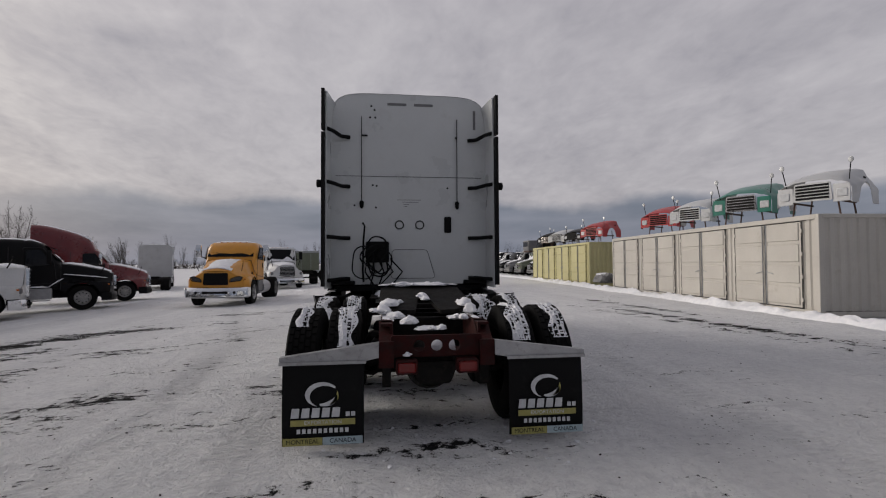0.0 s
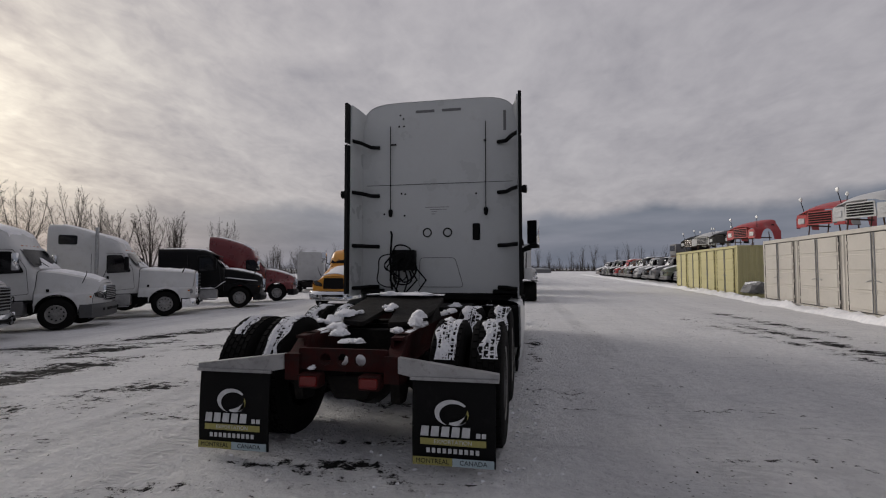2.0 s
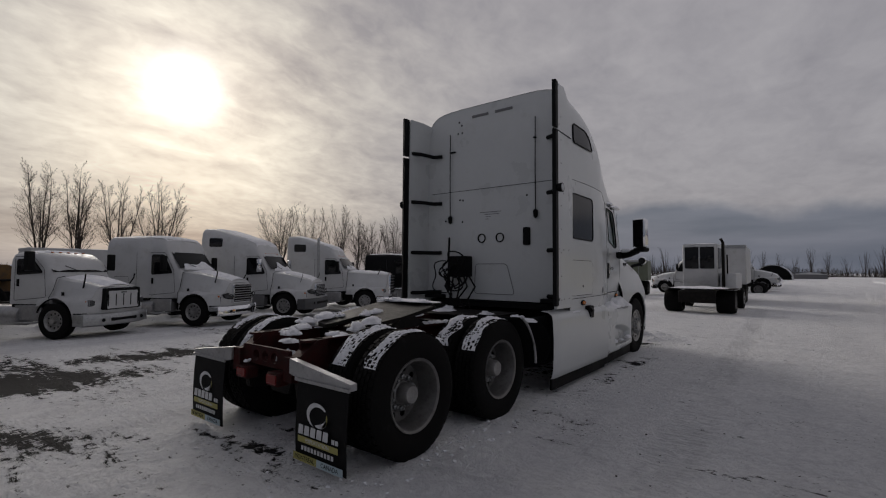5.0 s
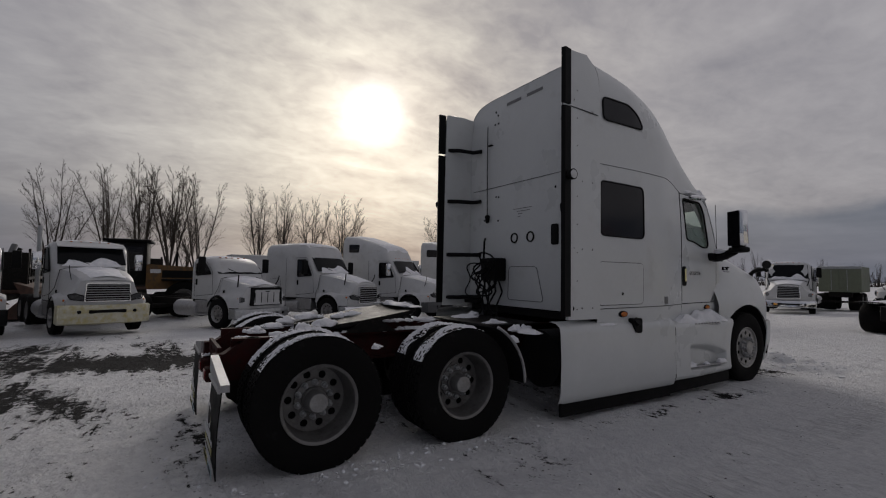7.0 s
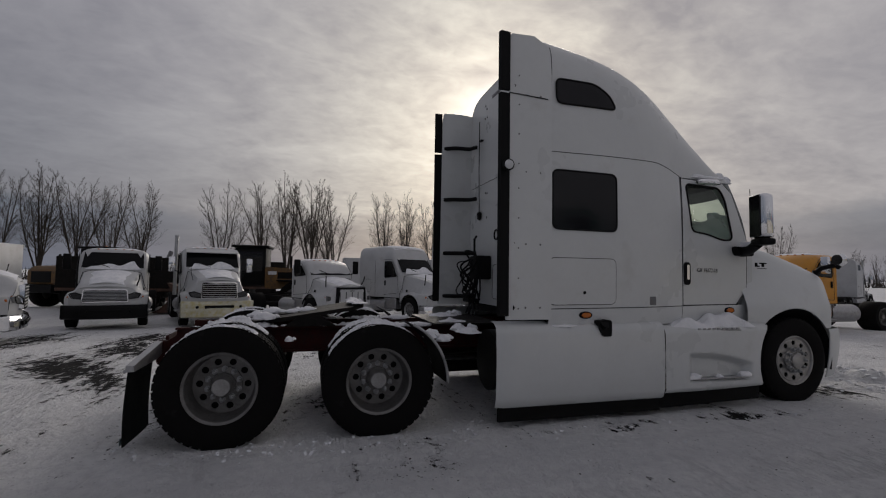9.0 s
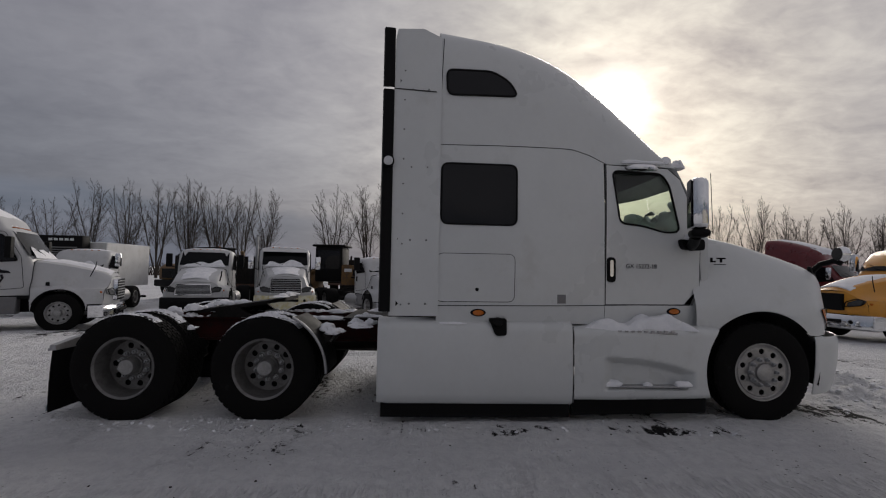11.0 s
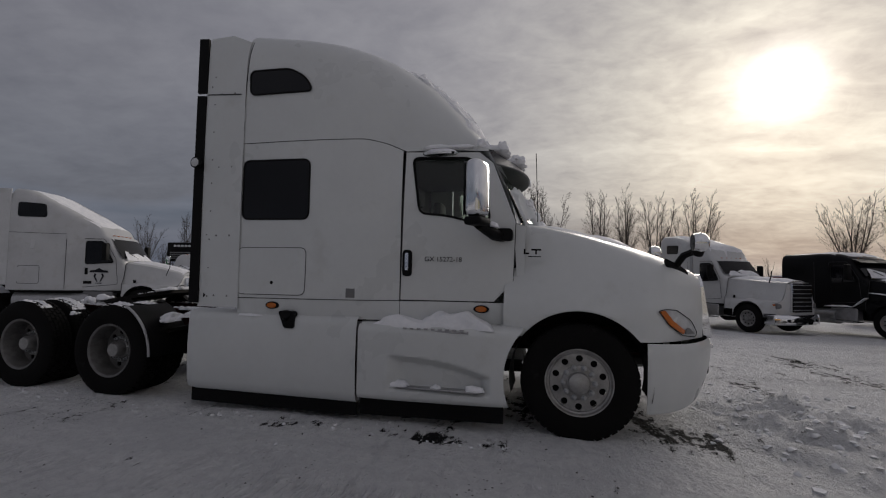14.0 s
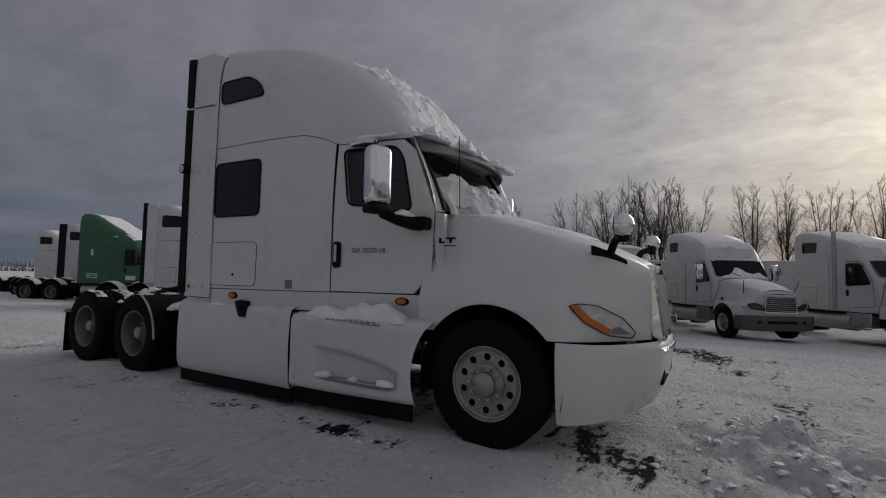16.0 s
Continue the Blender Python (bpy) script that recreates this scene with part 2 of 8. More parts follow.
M_SNOWTHIN = thin_snow("thin_clinging_snow")
M_BARK = mat("grey_brown_bark", (0.05, 0.041, 0.035), 0.9, vary=0.3, scale=2, spread=0.15)
M_LOADER = mat("machine_yellow_paint", (0.17, 0.085, 0.018), 0.6, vary=0.3, dirt=(0.05, 0.038, 0.025), dirt_amount=0.5)
M_RUST = mat("rusty_steel", (0.10, 0.055, 0.04), 0.8, vary=0.4, dirt=(0.03, 0.025, 0.022), dirt_amount=0.4)


def clear_glass(name, tint, gloss):
    ma = bpy.data.materials.new(name)
    ma.use_nodes = True
    nt = ma.node_tree
    nt.nodes.clear()
    N, L = nt.nodes.new, nt.links.new
    out, mx = N("ShaderNodeOutputMaterial"), N("ShaderNodeMixShader")
    tr, gl, fr = N("ShaderNodeBsdfTransparent"), N("ShaderNodeBsdfGlossy"), N("ShaderNodeLayerWeight")
    pw, ad = N("ShaderNodeMath"), N("ShaderNodeMath")
    tr.inputs[0].default_value = (*tint, 1)
    gl.inputs["Roughness"].default_value = 0.03
    fr.inputs[0].default_value = 0.5
    pw.operation, pw.inputs[1].default_value = "POWER", 5.0
    ad.operation, ad.inputs[1].default_value = "MULTIPLY_ADD", 0.9
    ad.inputs[2].default_value = gloss
    L(fr.outputs["Facing"], pw.inputs[0]); L(pw.outputs[0], ad.inputs[0]); L(ad.outputs[0], mx.inputs[0])
    L(tr.outputs[0], mx.inputs[1]); L(gl.outputs[0], mx.inputs[2])
    L(mx.outputs[0], out.inputs[0])
    return ma


M_GLASS = clear_glass("green_tinted_window_glass", (0.74, 0.83, 0.74), 0.05)
M_GLASS2 = clear_glass("grey_window_glass", (0.78, 0.84, 0.80), 0.05)


def snow_mat(name, ground=False):
    ma = bpy.data.materials.new(name)
    ma.use_nodes = True
    nt = ma.node_tree
    b = nt.nodes["Principled BSDF"]
    N, L = nt.nodes.new, nt.links.new
    co = N("ShaderNodeTexCoord")

    def nz(sc, det, ro=0.55, vec=None, dist=0.0):
        n = N("ShaderNodeTexNoise")
        n.inputs["Scale"].default_value, n.inputs["Detail"].default_value = sc, det
        n.inputs["Roughness"].default_value, n.inputs["Distortion"].default_value = ro, dist
        L(vec or co.outputs["Object"], n.inputs["Vector"])
        return n.outputs[0]

    def rng(v, a, b_, c, d):
        n = N("ShaderNodeMapRange")
        for i, x in enumerate((a, b_, c, d)):
            n.inputs[i + 1].default_value = x
        L(v, n.inputs[0])
        return n.outputs[0]

    def mt(op, a, c):
        n = N("ShaderNodeMath")
        n.operation = op
        for i, v in enumerate((a, c)):
            if isinstance(v, (int, float)):
                n.inputs[i].default_value = v
            else:
                L(v, n.inputs[i])
        return n.outputs[0]

    def mixc(f, a, c):
        n = N("ShaderNodeMix")
        n.data_type = "RGBA"
        for s, v in ((0, f), (6, a), (7, c)):
            if isinstance(v, tuple):
                n.inputs[s].default_value = (*v, 1)
            else:
                L(v, n.inputs[s])
        return n.outputs[2]

    col = mixc(rng(nz(1.3 if ground else 6, 5), 0.35, 0.65, 0, 1), (0.82, 0.825, 0.835) if ground else (0.72, 0.73, 0.76), (0.90, 0.90, 0.905) if ground else (0.84, 0.84, 0.86))
    height = mt("ADD", mt("MULTIPLY", nz(3.5, 6, 0.6), 1.0), mt("MULTIPLY", nz(26, 6, 0.65), 0.45))
    rough = 0.85
    if ground:
        def mapped(scale, turn):
            mp = N("ShaderNodeMapping")
            mp.inputs["Scale"].default_value, mp.inputs["Rotation"].default_value = scale, (0, 0, turn)
            L(co.outputs["Object"], mp.inputs[0])
            return mp.outputs[0]

        def att(name):
            a = N("ShaderNodeAttribute")
            a.attribute_name = name
            return a.outputs["Fac"]

        def vor(scale, vec=None):
            v = N("ShaderNodeTexVoronoi")
            v.inputs["Scale"].default_value = scale
            L(vec or co.outputs["Object"], v.inputs["Vector"])
            return v.outputs["Distance"]

        # crust broken into flakes, packed lanes along the lot, drifts of drier powder
        crust = nz(11, 7, 0.72, None, 0.4)
        col = mixc(rng(crust, 0.36, 0.56, 0.25, 1), (0.70, 0.70, 0.72), col)
        lane = nz(1.0, 6, 0.62, mapped((0.75, 0.045, 1), 0.0), 0.3)
        col = mixc(rng(lane, 0.48, 0.66, 0, 0.5), col, (0.66, 0.66, 0.68))
        scuff = nz(1.0, 8, 0.7, mapped((0.9, 3.2, 1), 0.12), 0.5)
        col = mixc(rng(scuff, 0.57, 0.70, 0, 0.5), col, (0.48, 0.48, 0.495))
        # tyre prints: cross lugs pressed into the lanes that trucks used
        track = att("track")
        lugs = nz(1.0, 2, 0.5, mapped((5.0, 22.0, 1), 0.0))
        print_ = mt("MULTIPLY", track, rng(lugs, 0.44, 0.54, 0, 1))
        col = mixc(mt("MULTIPLY", print_, 0.22), col, (0.33, 0.33, 0.345))
        # asphalt and dirty ice showing through where the snow is scraped, torn into streaks
        torn = nz(1.0, 10, 0.74, mapped((0.5, 2.6, 1), 0.14), 0.7)
        fine = nz(7.5, 9, 0.76, None, 0.3)
        v = mt("ADD", mt("MULTIPLY", att("bare"), 0.52), mt("ADD", mt("MULTIPLY", mt("SUBTRACT", torn, 0.5), 2.2), mt("MULTIPLY", mt("SUBTRACT", fine, 0.5), 1.7)))
        hole = rng(v, 0.43, 0.49, 0, 1)
        thin = rng(v, 0.34, 0.46, 0, 0.35)
        tar = mixc(rng(nz(38, 5, 0.7), 0.35, 0.7, 0, 1), (0.010, 0.010, 0.012), (0.040, 0.039, 0.039))
        col = mixc(thin, col, (0.27, 0.268, 0.275))
        col = mixc(hole, col, tar)
        # gravel and grit pressed into the surface
        patch = rng(mt("ADD", nz(0.55, 5, 0.65), mt("MULTIPLY", att("bare"), 0.12)), 0.52, 0.64, 0, 1)
        stones = mt("MAXIMUM", rng(vor(21), 0.16, 0.24, 1, 0), rng(vor(9), 0.06, 0.10, 1, 0))
        grit = mt("MULTIPLY", mt("MULTIPLY", stones, patch), rng(nz(13, 4, 0.6), 0.48, 0.56, 0, 0.85))
        col = mixc(grit, col, (0.07, 0.066, 0.062))
        height = mt("ADD", mt("ADD", height, mt("MULTIPLY", crust, 0.8)), mt("MULTIPLY", mt("SUBTRACT", scuff, 0.5), 0.5))
        height = mt("SUBTRACT", mt("SUBTRACT", height, mt("MULTIPLY", hole, 0.55)), mt("MULTIPLY", print_, 0.30))
    L(col, b.inputs["Base Color"])
    b.inputs["Roughness"].default_value = rough
    b.inputs["Specular IOR Level"].default_value = 0.08 if ground else 0.25
    bn = N("ShaderNodeBump")
    bn.inputs["Strength"].default_value, bn.inputs["Distance"].default_value = 1.0 if ground else 0.7, 0.10 if ground else 0.03
    L(height, bn.inputs["Height"])
    L(bn.outputs[0], b.inputs["Normal"])
    return ma


M_SNOW = snow_mat("fresh_snow")
M_GROUND = snow_mat("trodden_snow_on_asphalt", True)

# ---------------------------------------------------------------- mesh helpers


def finish(bm, smooth=40):
    me = bpy.data.meshes.new("mesh")
    bmesh.ops.recalc_face_normals(bm, faces=bm.faces)
    bm.to_mesh(me)
    bm.free()
    if smooth:
        me.shade_smooth()
        me.set_sharp_from_angle(angle=radians(smooth))
    return me


def part(name, bm, material, parent, label="", smooth=40, m=None):
    """Links a bmesh, or a finished mesh, as one object under a thing or a part."""
    me = bm if isinstance(bm, bpy.types.Mesh) else finish(bm, smooth)
    if not me.materials:
        me.materials.append(material)
    ob = new(name, me)
    if parent:
        ob.parent = parent
    if m is not None:
        ob.matrix_basis = m
    if label:
        ob["label"] = label
    return ob


def thing(name, label, category, m=Matrix(), group="", kind=""):
    ob = new(name)
    ob.empty_display_size = 0.2
    ob.matrix_basis = m
    return tagged(ob, label, category, group, kind)


def solo(name, bm, material, label, category, kind="", group="", m=None, smooth=40):
    return tagged(part(name, bm, material, None, "", smooth, m), label, category, group, kind)


def B():
    return bmesh.new()


def box(bm, x0, x1, y0, y1, z0, z1, bevel=0.0, seg=1, m=None):
    vs = [bm.verts.new((x, y, z)) for z in (z0, z1) for y in (y0, y1) for x in (x0, x1)]
    fs = [bm.faces.new([vs[i] for i in f]) for f in ((0, 2, 3, 1), (4, 5, 7, 6), (0, 1, 5, 4), (2, 6, 7, 3), (0, 4, 6, 2), (1, 3, 7, 5))]
    if bevel:
        es = list({e for f in fs for e in f.edges})
        r = bmesh.ops.bevel(bm, geom=es, offset=bevel, segments=seg, affect="EDGES", profile=0.5)
        vs = list({v for f in r["faces"] for v in f.verts} | {v for v in vs if v.is_valid})
    if m is not None:
        for v in vs:
            v.co = m @ v.co
    return bm


def tube(bm, pts, r, n=8, close=True, r2=None):
    """A round bar along points."""
    pts = [Vector(p) for p in pts]
    rings = []
    up = Vector((0, 0, 1))
    for i, p in enumerate(pts):
        d = (pts[min(i + 1, len(pts) - 1)] - pts[max(i - 1, 0)]).normalized()
        a = d.cross(up if abs(d.z) < 0.95 else Vector((1, 0, 0))).normalized()
        b = d.cross(a)
        rr = r if r2 is None else r + (r2 - r) * i / (len(pts) - 1)
        rings.append([bm.verts.new(p + (a * math.cos(k * math.tau / n) + b * math.sin(k * math.tau / n)) * rr) for k in range(n)])
    for q, s in zip(rings, rings[1:]):
        for k in range(n):
            bm.faces.new((q[k], q[(k + 1) % n], s[(k + 1) % n], s[k]))
    if close:
        bm.faces.new(rings[0][::-1])
        bm.faces.new(rings[-1])
    return bm


def lathe(bm, prof, n=48, centre=(0, 0, 0), axis="x"):
    """Turns a profile of (along the axis, radius) round the axis."""
    c = Vector(centre)
    rings = []
    for a, r in prof:
        ring = []
        for k in range(n):
            t = k * math.tau / n
            v = (a, r * math.cos(t), r * math.sin(t)) if axis == "x" else ((r * math.cos(t), a, r * math.sin(t)) if axis == "y" else (r * math.cos(t), r * math.sin(t), a))
            ring.append(bm.verts.new(c + Vector(v)))
        rings.append(ring)
    for q, s in zip(rings, rings[1:]):
        for k in range(n):
            bm.faces.new((q[k], q[(k + 1) % n], s[(k + 1) % n], s[k]))
    return bm


def loft(bm, secs, caps=False):
    """Skins a row of sections of the same number of points."""
    rows = [[bm.verts.new(p) for p in s] for s in secs]
    for q, s in zip(rows, rows[1:]):
        for k in range(len(q) - 1):
            bm.faces.new((q[k], q[k + 1], s[k + 1], s[k]))
    if caps:
        bm.faces.new(rows[0])
        bm.faces.new(rows[-1])
    bmesh.ops.remove_doubles(bm, verts=bm.verts, dist=0.0005)
    return bm


def prism(bm, outline, axis, a, b):
    """An outline of (u, v) drawn out along an axis from a to b."""
    def p(u, v, w):
        return (w, u, v) if axis == "x" else ((u, w, v) if axis == "y" else (u, v, w))
    lo, hi = [bm.verts.new(p(u, v, a)) for u, v in outline], [bm.verts.new(p(u, v, b)) for u, v in outline]
    n = len(outline)
    bm.faces.new(lo)
    bm.faces.new(hi)
    for k in range(n):
        bm.faces.new((lo[k], lo[(k + 1) % n], hi[(k + 1) % n], hi[k]))
    return bm


def rounded(corners, r, seg=5):
    """A closed outline with rounded corners."""
    out = []
    n = len(corners)
    for i in range(n):
        p, a, b = Vector(corners[i]), Vector(corners[i - 1]), Vector(corners[(i + 1) % n])
        da, db = (a - p), (b - p)
        k = min(r, da.length * 0.45, db.length * 0.45)
        s, e = p + da.normalized() * k, p + db.normalized() * k
        for j in range(seg + 1):
            t = j / seg
            q = (1 - t) ** 2 * s + 2 * t * (1 - t) * p + t * t * e
            out.append((q.x, q.y))
    return out


def sheet(bm, loops, place, thick=0.0):
    """Fills an outline with holes, each vertex set by place(u, v, side)."""
    es = []
    for loop in loops:
        vs = [bm.verts.new((u, v, 0)) for u, v in loop]
        es += [bm.edges.new((vs[i], vs[(i + 1) % len(vs)])) for i in range(len(vs))]
    bmesh.ops.triangle_fill(bm, edges=es, use_beauty=True, use_dissolve=False)
    top = list(bm.verts)
    flat = {v: (v.co.x, v.co.y) for v in top}
    if thick:
        back = {}
        for v in top:
            back[v] = bm.verts.new(place(*flat[v], -thick))
        faces = list(bm.faces)
        rims = [e for e in bm.edges if len(e.link_faces) == 1]
        for f in faces:
            bm.faces.new([back[v] for v in reversed(f.verts)])
        for e in rims:
            a, b = e.verts
            bm.faces.new((a, b, back[b], back[a]))
    for v in top:
        v.co = place(*flat[v], 0.0)
    return bm


def lerp_table(tab, y):
    if y <= tab[0][0]:
        return tab[0][1]
    for (a, p), (b, q) in zip(tab, tab[1:]):
        if y <= b:
            t = (y - a) / (b - a)
            return p + (q - p) * t
    return tab[-1][1]


def smooth_table(tab, y):
    """Smooth curve through a table, by Catmull-Rom."""
    if y <= tab[0][0]:
        return tab[0][1]
    if y >= tab[-1][0]:
        return tab[-1][1]
    for i in range(len(tab) - 1):
        if y <= tab[i + 1][0]:
            x1, p1 = tab[i]
            x2, p2 = tab[i + 1]
            x0, p0 = tab[max(i - 1, 0)]
            x3, p3 = tab[min(i + 2, len(tab) - 1)]
            t = (y - x1) / (x2 - x1)
            m1 = (p2 - p0) / max(x2 - x0, 1e-6) * (x2 - x1)
            m2 = (p3 - p1) / max(x3 - x1, 1e-6) * (x2 - x1)
            return (2 * t ** 3 - 3 * t * t + 1) * p1 + (t ** 3 - 2 * t * t + t) * m1 + (-2 * t ** 3 + 3 * t * t) * p2 + (t ** 3 - t * t) * m2


def lump(bm, cx, cy, cz, rx, ry, rz, rough=0.25, seed=0):
    """An uneven heap, flat below."""
    bmesh_tmp = bmesh.ops.create_icosphere(bm, subdivisions=3, radius=1.0)
    for v in bmesh_tmp["verts"]:
        d = v.co.copy()
        k = 1 + rough * noise.noise(d * 1.7 + Vector((seed * 7.3, seed, 0))) + rough * 0.6 * noise.noise(d * 4.5 + Vector((seed, 0, 3.0)))
        z = d.z * rz * k
        v.co = Vector((cx + d.x * rx * k, cy + d.y * ry * k, cz + (z if d.z > 0 else z * 0.15)))
    return bm


def words(text, size, material, parent, m, name="lettering", extrude=0.001, align="CENTER", label=""):
    cu = bpy.data.curves.new("letters", "FONT")
    cu.body, cu.size, cu.extrude, cu.align_x, cu.align_y = text, size, extrude, align, "CENTER"
    tmp = bpy.data.objects.new("letters", cu)
    scene.collection.objects.link(tmp)
    me = bpy.data.meshes.new_from_object(tmp.evaluated_get(bpy.context.evaluated_depsgraph_get()))
    bpy.data.objects.remove(tmp)
    me.materials.clear()
    me.materials.append(material)
    ob = part(name, me, material, parent, label)
    ob.matrix_basis = m
    return ob

# ---------------------------------------------------------------- ground
# scraped places: centre, half lengths, turn in degrees, depth of bareness
BARE = [(-7.7, 7.0, 1.9, 0.55, 60, 1.1), (-6.5, 1.4, 1.8, 0.75, 70, 1.3), (-7.3, 4.2, 1.5, 0.45, 75, 0.95), (-5.4, -1.7, 1.7, 1.0, 55, 1.5), (-3.6, 1.2, 0.6, 0.5, 30, 0.85), (-3.4, -3.1, 1.7, 0.55, 28, 1.2),
        (-1.5, -1.9, 0.88, 0.4, 15, 0.85), (-0.9, -1.6, 0.5, 0.2, 0, 0.6), (-1.6, 1.3, 0.5, 0.8, 0, 0.6), (0.0, -0.75, 0.9, 0.16, 4, 0.6), (-5.0, 4.6, 1.62, 0.48, 18, 0.7), (-9.5, 4.5, 2.5, 0.64, 8, 0.8),
        (1.45, 3.45, 0.7, 0.13, 90, 0.75), (1.45, 5.2, 0.6, 0.13, 88, 0.75), (1.42, 1.4, 0.5, 0.12, 90, 0.55), (0.5, 7.0, 0.5, 0.45, 0, 0.8), (0.0, 5.0, 2.4, 0.9, 90, 0.65), (0.0, 1.0, 1.2, 0.7, 90, 0.5),
        (-6.3, 8.1, 1.88, 0.48, 10, 0.9), (-1.3, 8.7, 0.88, 0.24, 5, 0.7), (-4.5, 10.6, 1.75, 0.4, 5, 0.6), (7.1, 5.6, 3.4, 0.28, 98, 1.05), (7.6, 9.5, 3.5, 0.25, 97, 0.8), (6.3, 6.5, 4.5, 0.2, 98, 0.7),
        (1.6, -1.6, 0.6, 0.2, 90, 0.45), (-7.5, -3.2, 3.0, 0.8, 8, 1.05), (-8.2, -1.2, 2.5, 0.56, 10, 0.8), (-8.0, -6.0, 3.12, 0.8, 5, 0.8), (0.1, -0.9, 1.1, 0.35, 3, 0.45), (1.0, -1.9, 0.8, 0.5, 30, 0.35),
        (-2.6, -0.3, 1.0, 0.5, 20, 0.45), (-3.0, 3.0, 1.2, 0.6, 20, 0.4), (1.9, 1.4, 0.5, 0.25, 90, 0.5), (0.8, 7.3, 0.6, 0.4, 60, 0.85), (-3.5, 6.5, 1.5, 0.5, 10, 0.45), (-2.5, 10.5, 2.0, 0.3, 5, 0.45),
        (4.0, -1.0, 2.5, 0.5, 95, 0.25)]
# wheel lanes: points along the middle of each print
LANES = [[(-1.6, -6.0), (-1.5, -1.0), (-1.7, 4.0), (-2.6, 12.0)], [(-2.5, -6.0), (-2.6, 0.0), (-3.2, 5.0), (-5.5, 13.0)], [(2.9, -6.0), (2.8, 2.0), (2.6, 9.0), (2.2, 20.0)],
         [(-7.0, -3.8), (-3.0, -2.8), (1.0, -2.2), (5.0, -2.8)]]


def tracking(x, y):
    best = 9.0
    for pts in LANES:
        for (a, b), (c, d) in zip(pts, pts[1:]):
            t = max(0.0, min(1.0, ((x - a) * (c - a) + (y - b) * (d - b)) / ((c - a) ** 2 + (d - b) ** 2)))
            best = min(best, math.hypot(x - a - t * (c - a), y - b - t * (d - b)))
    return max(0.0, min(1.0, (0.24 - best) / 0.07)) * (0.35 + 0.65 * max(0.0, min(1.0, 0.5 + 1.6 * noise.noise(Vector((x * 0.5, y * 0.5, 3))))))


def bareness(x, y):
    s = 0.0
    for cx, cy, a, b, deg, k in BARE:
        c, q = math.cos(radians(deg)), math.sin(radians(deg))
        u, v = (x - cx) * c + (y - cy) * q, -(x - cx) * q + (y - cy) * c
        s = max(s, k * 1.15 * math.exp(-0.62 * ((u / a) ** 2 + (v / b) ** 2)))
    return min(s, 1.6)


def lie(x):
    """The lot falls off gently towards the row of parked trucks."""
    return -0.042 * min(max(0.0, -x - 1.6), 14.0)


def ground_height(x, y):
    z = lie(x) + 0.020 * noise.noise(Vector((x * 0.5, y * 0.25, 1))) + 0.020 * noise.noise(Vector((x * 1.9, y * 1.6, 5))) + 0.012 * noise.noise(Vector((x * 5, y * 4.4, 9))) + 0.008 * noise.noise(Vector((x * 11, y * 10, 2)))
    rough = max(0.0, 1 - (((x - 0.15) / 1.5) ** 2 + ((y - 8.55) / 0.95) ** 2))
    z += rough * (0.09 + 0.15 * noise.noise(Vector((x * 3.0, y * 3.0, 2))) + 0.10 * abs(noise.noise(Vector((x * 6.5, y * 6.5, 4)))) + 0.05 * noise.noise(Vector((x * 13, y * 13, 6))))
    return z - 0.010 * bareness(x, y) - 0.012 * tracking(x, y)


def ground():
    fine = np.concatenate([np.linspace(-2500, -200, 6), np.linspace(-150, -30, 14), np.linspace(-27, -9, 37), np.linspace(-8.9, -5.1, 39), np.linspace(-5.0, 5.0, 168), np.linspace(5.1, 8.9, 39), np.linspace(9.4, 27, 36),
                           np.linspace(32, 150, 14), np.linspace(200, 2500, 6)])
    fy = np.concatenate([np.linspace(-2500, -200, 6), np.linspace(-150, -25, 14), np.linspace(-22, -6.3, 33), np.linspace(-6.2, -3.1, 32), np.linspace(-3.0, 10.0, 217), np.linspace(10.1, 12.8, 28), np.linspace(13.3, 40, 54),
                         np.linspace(45, 150, 14), np.linspace(200, 2500, 6)])
    nx, ny = len(fine), len(fy)
    co = np.zeros((ny, nx, 3))
    bare, track = np.zeros((ny, nx)), np.zeros((ny, nx))
    for j, y in enumerate(fy):
        for i, x in enumerate(fine):
            near = abs(x) < 28 and -23 < y < 41
            co[j, i] = (x, y, ground_height(x, y) if near else lie(x))
            bare[j, i] = bareness(x, y) if near else 0.0
            track[j, i] = tracking(x, y) if near else 0.0
    idx = np.arange(nx * ny).reshape(ny, nx)
    quads = np.stack([idx[:-1, :-1], idx[:-1, 1:], idx[1:, 1:], idx[1:, :-1]], -1).reshape(-1, 4)
    me = bpy.data.meshes.new("ground")
    me.from_pydata(co.reshape(-1, 3).tolist(), [], quads.tolist())
    for name, values in (("bare", bare), ("track", track)):
        a = me.attributes.new(name, "FLOAT", "POINT")
        a.data.foreach_set("value", values.ravel().astype(np.float32))
    me.shade_smooth()
    me.materials.append(M_GROUND)
    return tagged(new("ground", me), "trodden snow over asphalt with dark scraped patches", "ground", kind="structure")


ground()

# ---------------------------------------------------------------- the white sleeper tractor
REAR_AXLES, FRONT_AXLE, HUB_Z, TYRE_R = (-0.06, 1.28), 6.40, 0.49, 0.515
truck = thing("sleeper_tractor", "white high-roof sleeper tractor with snow on its hood and roof", "truck")


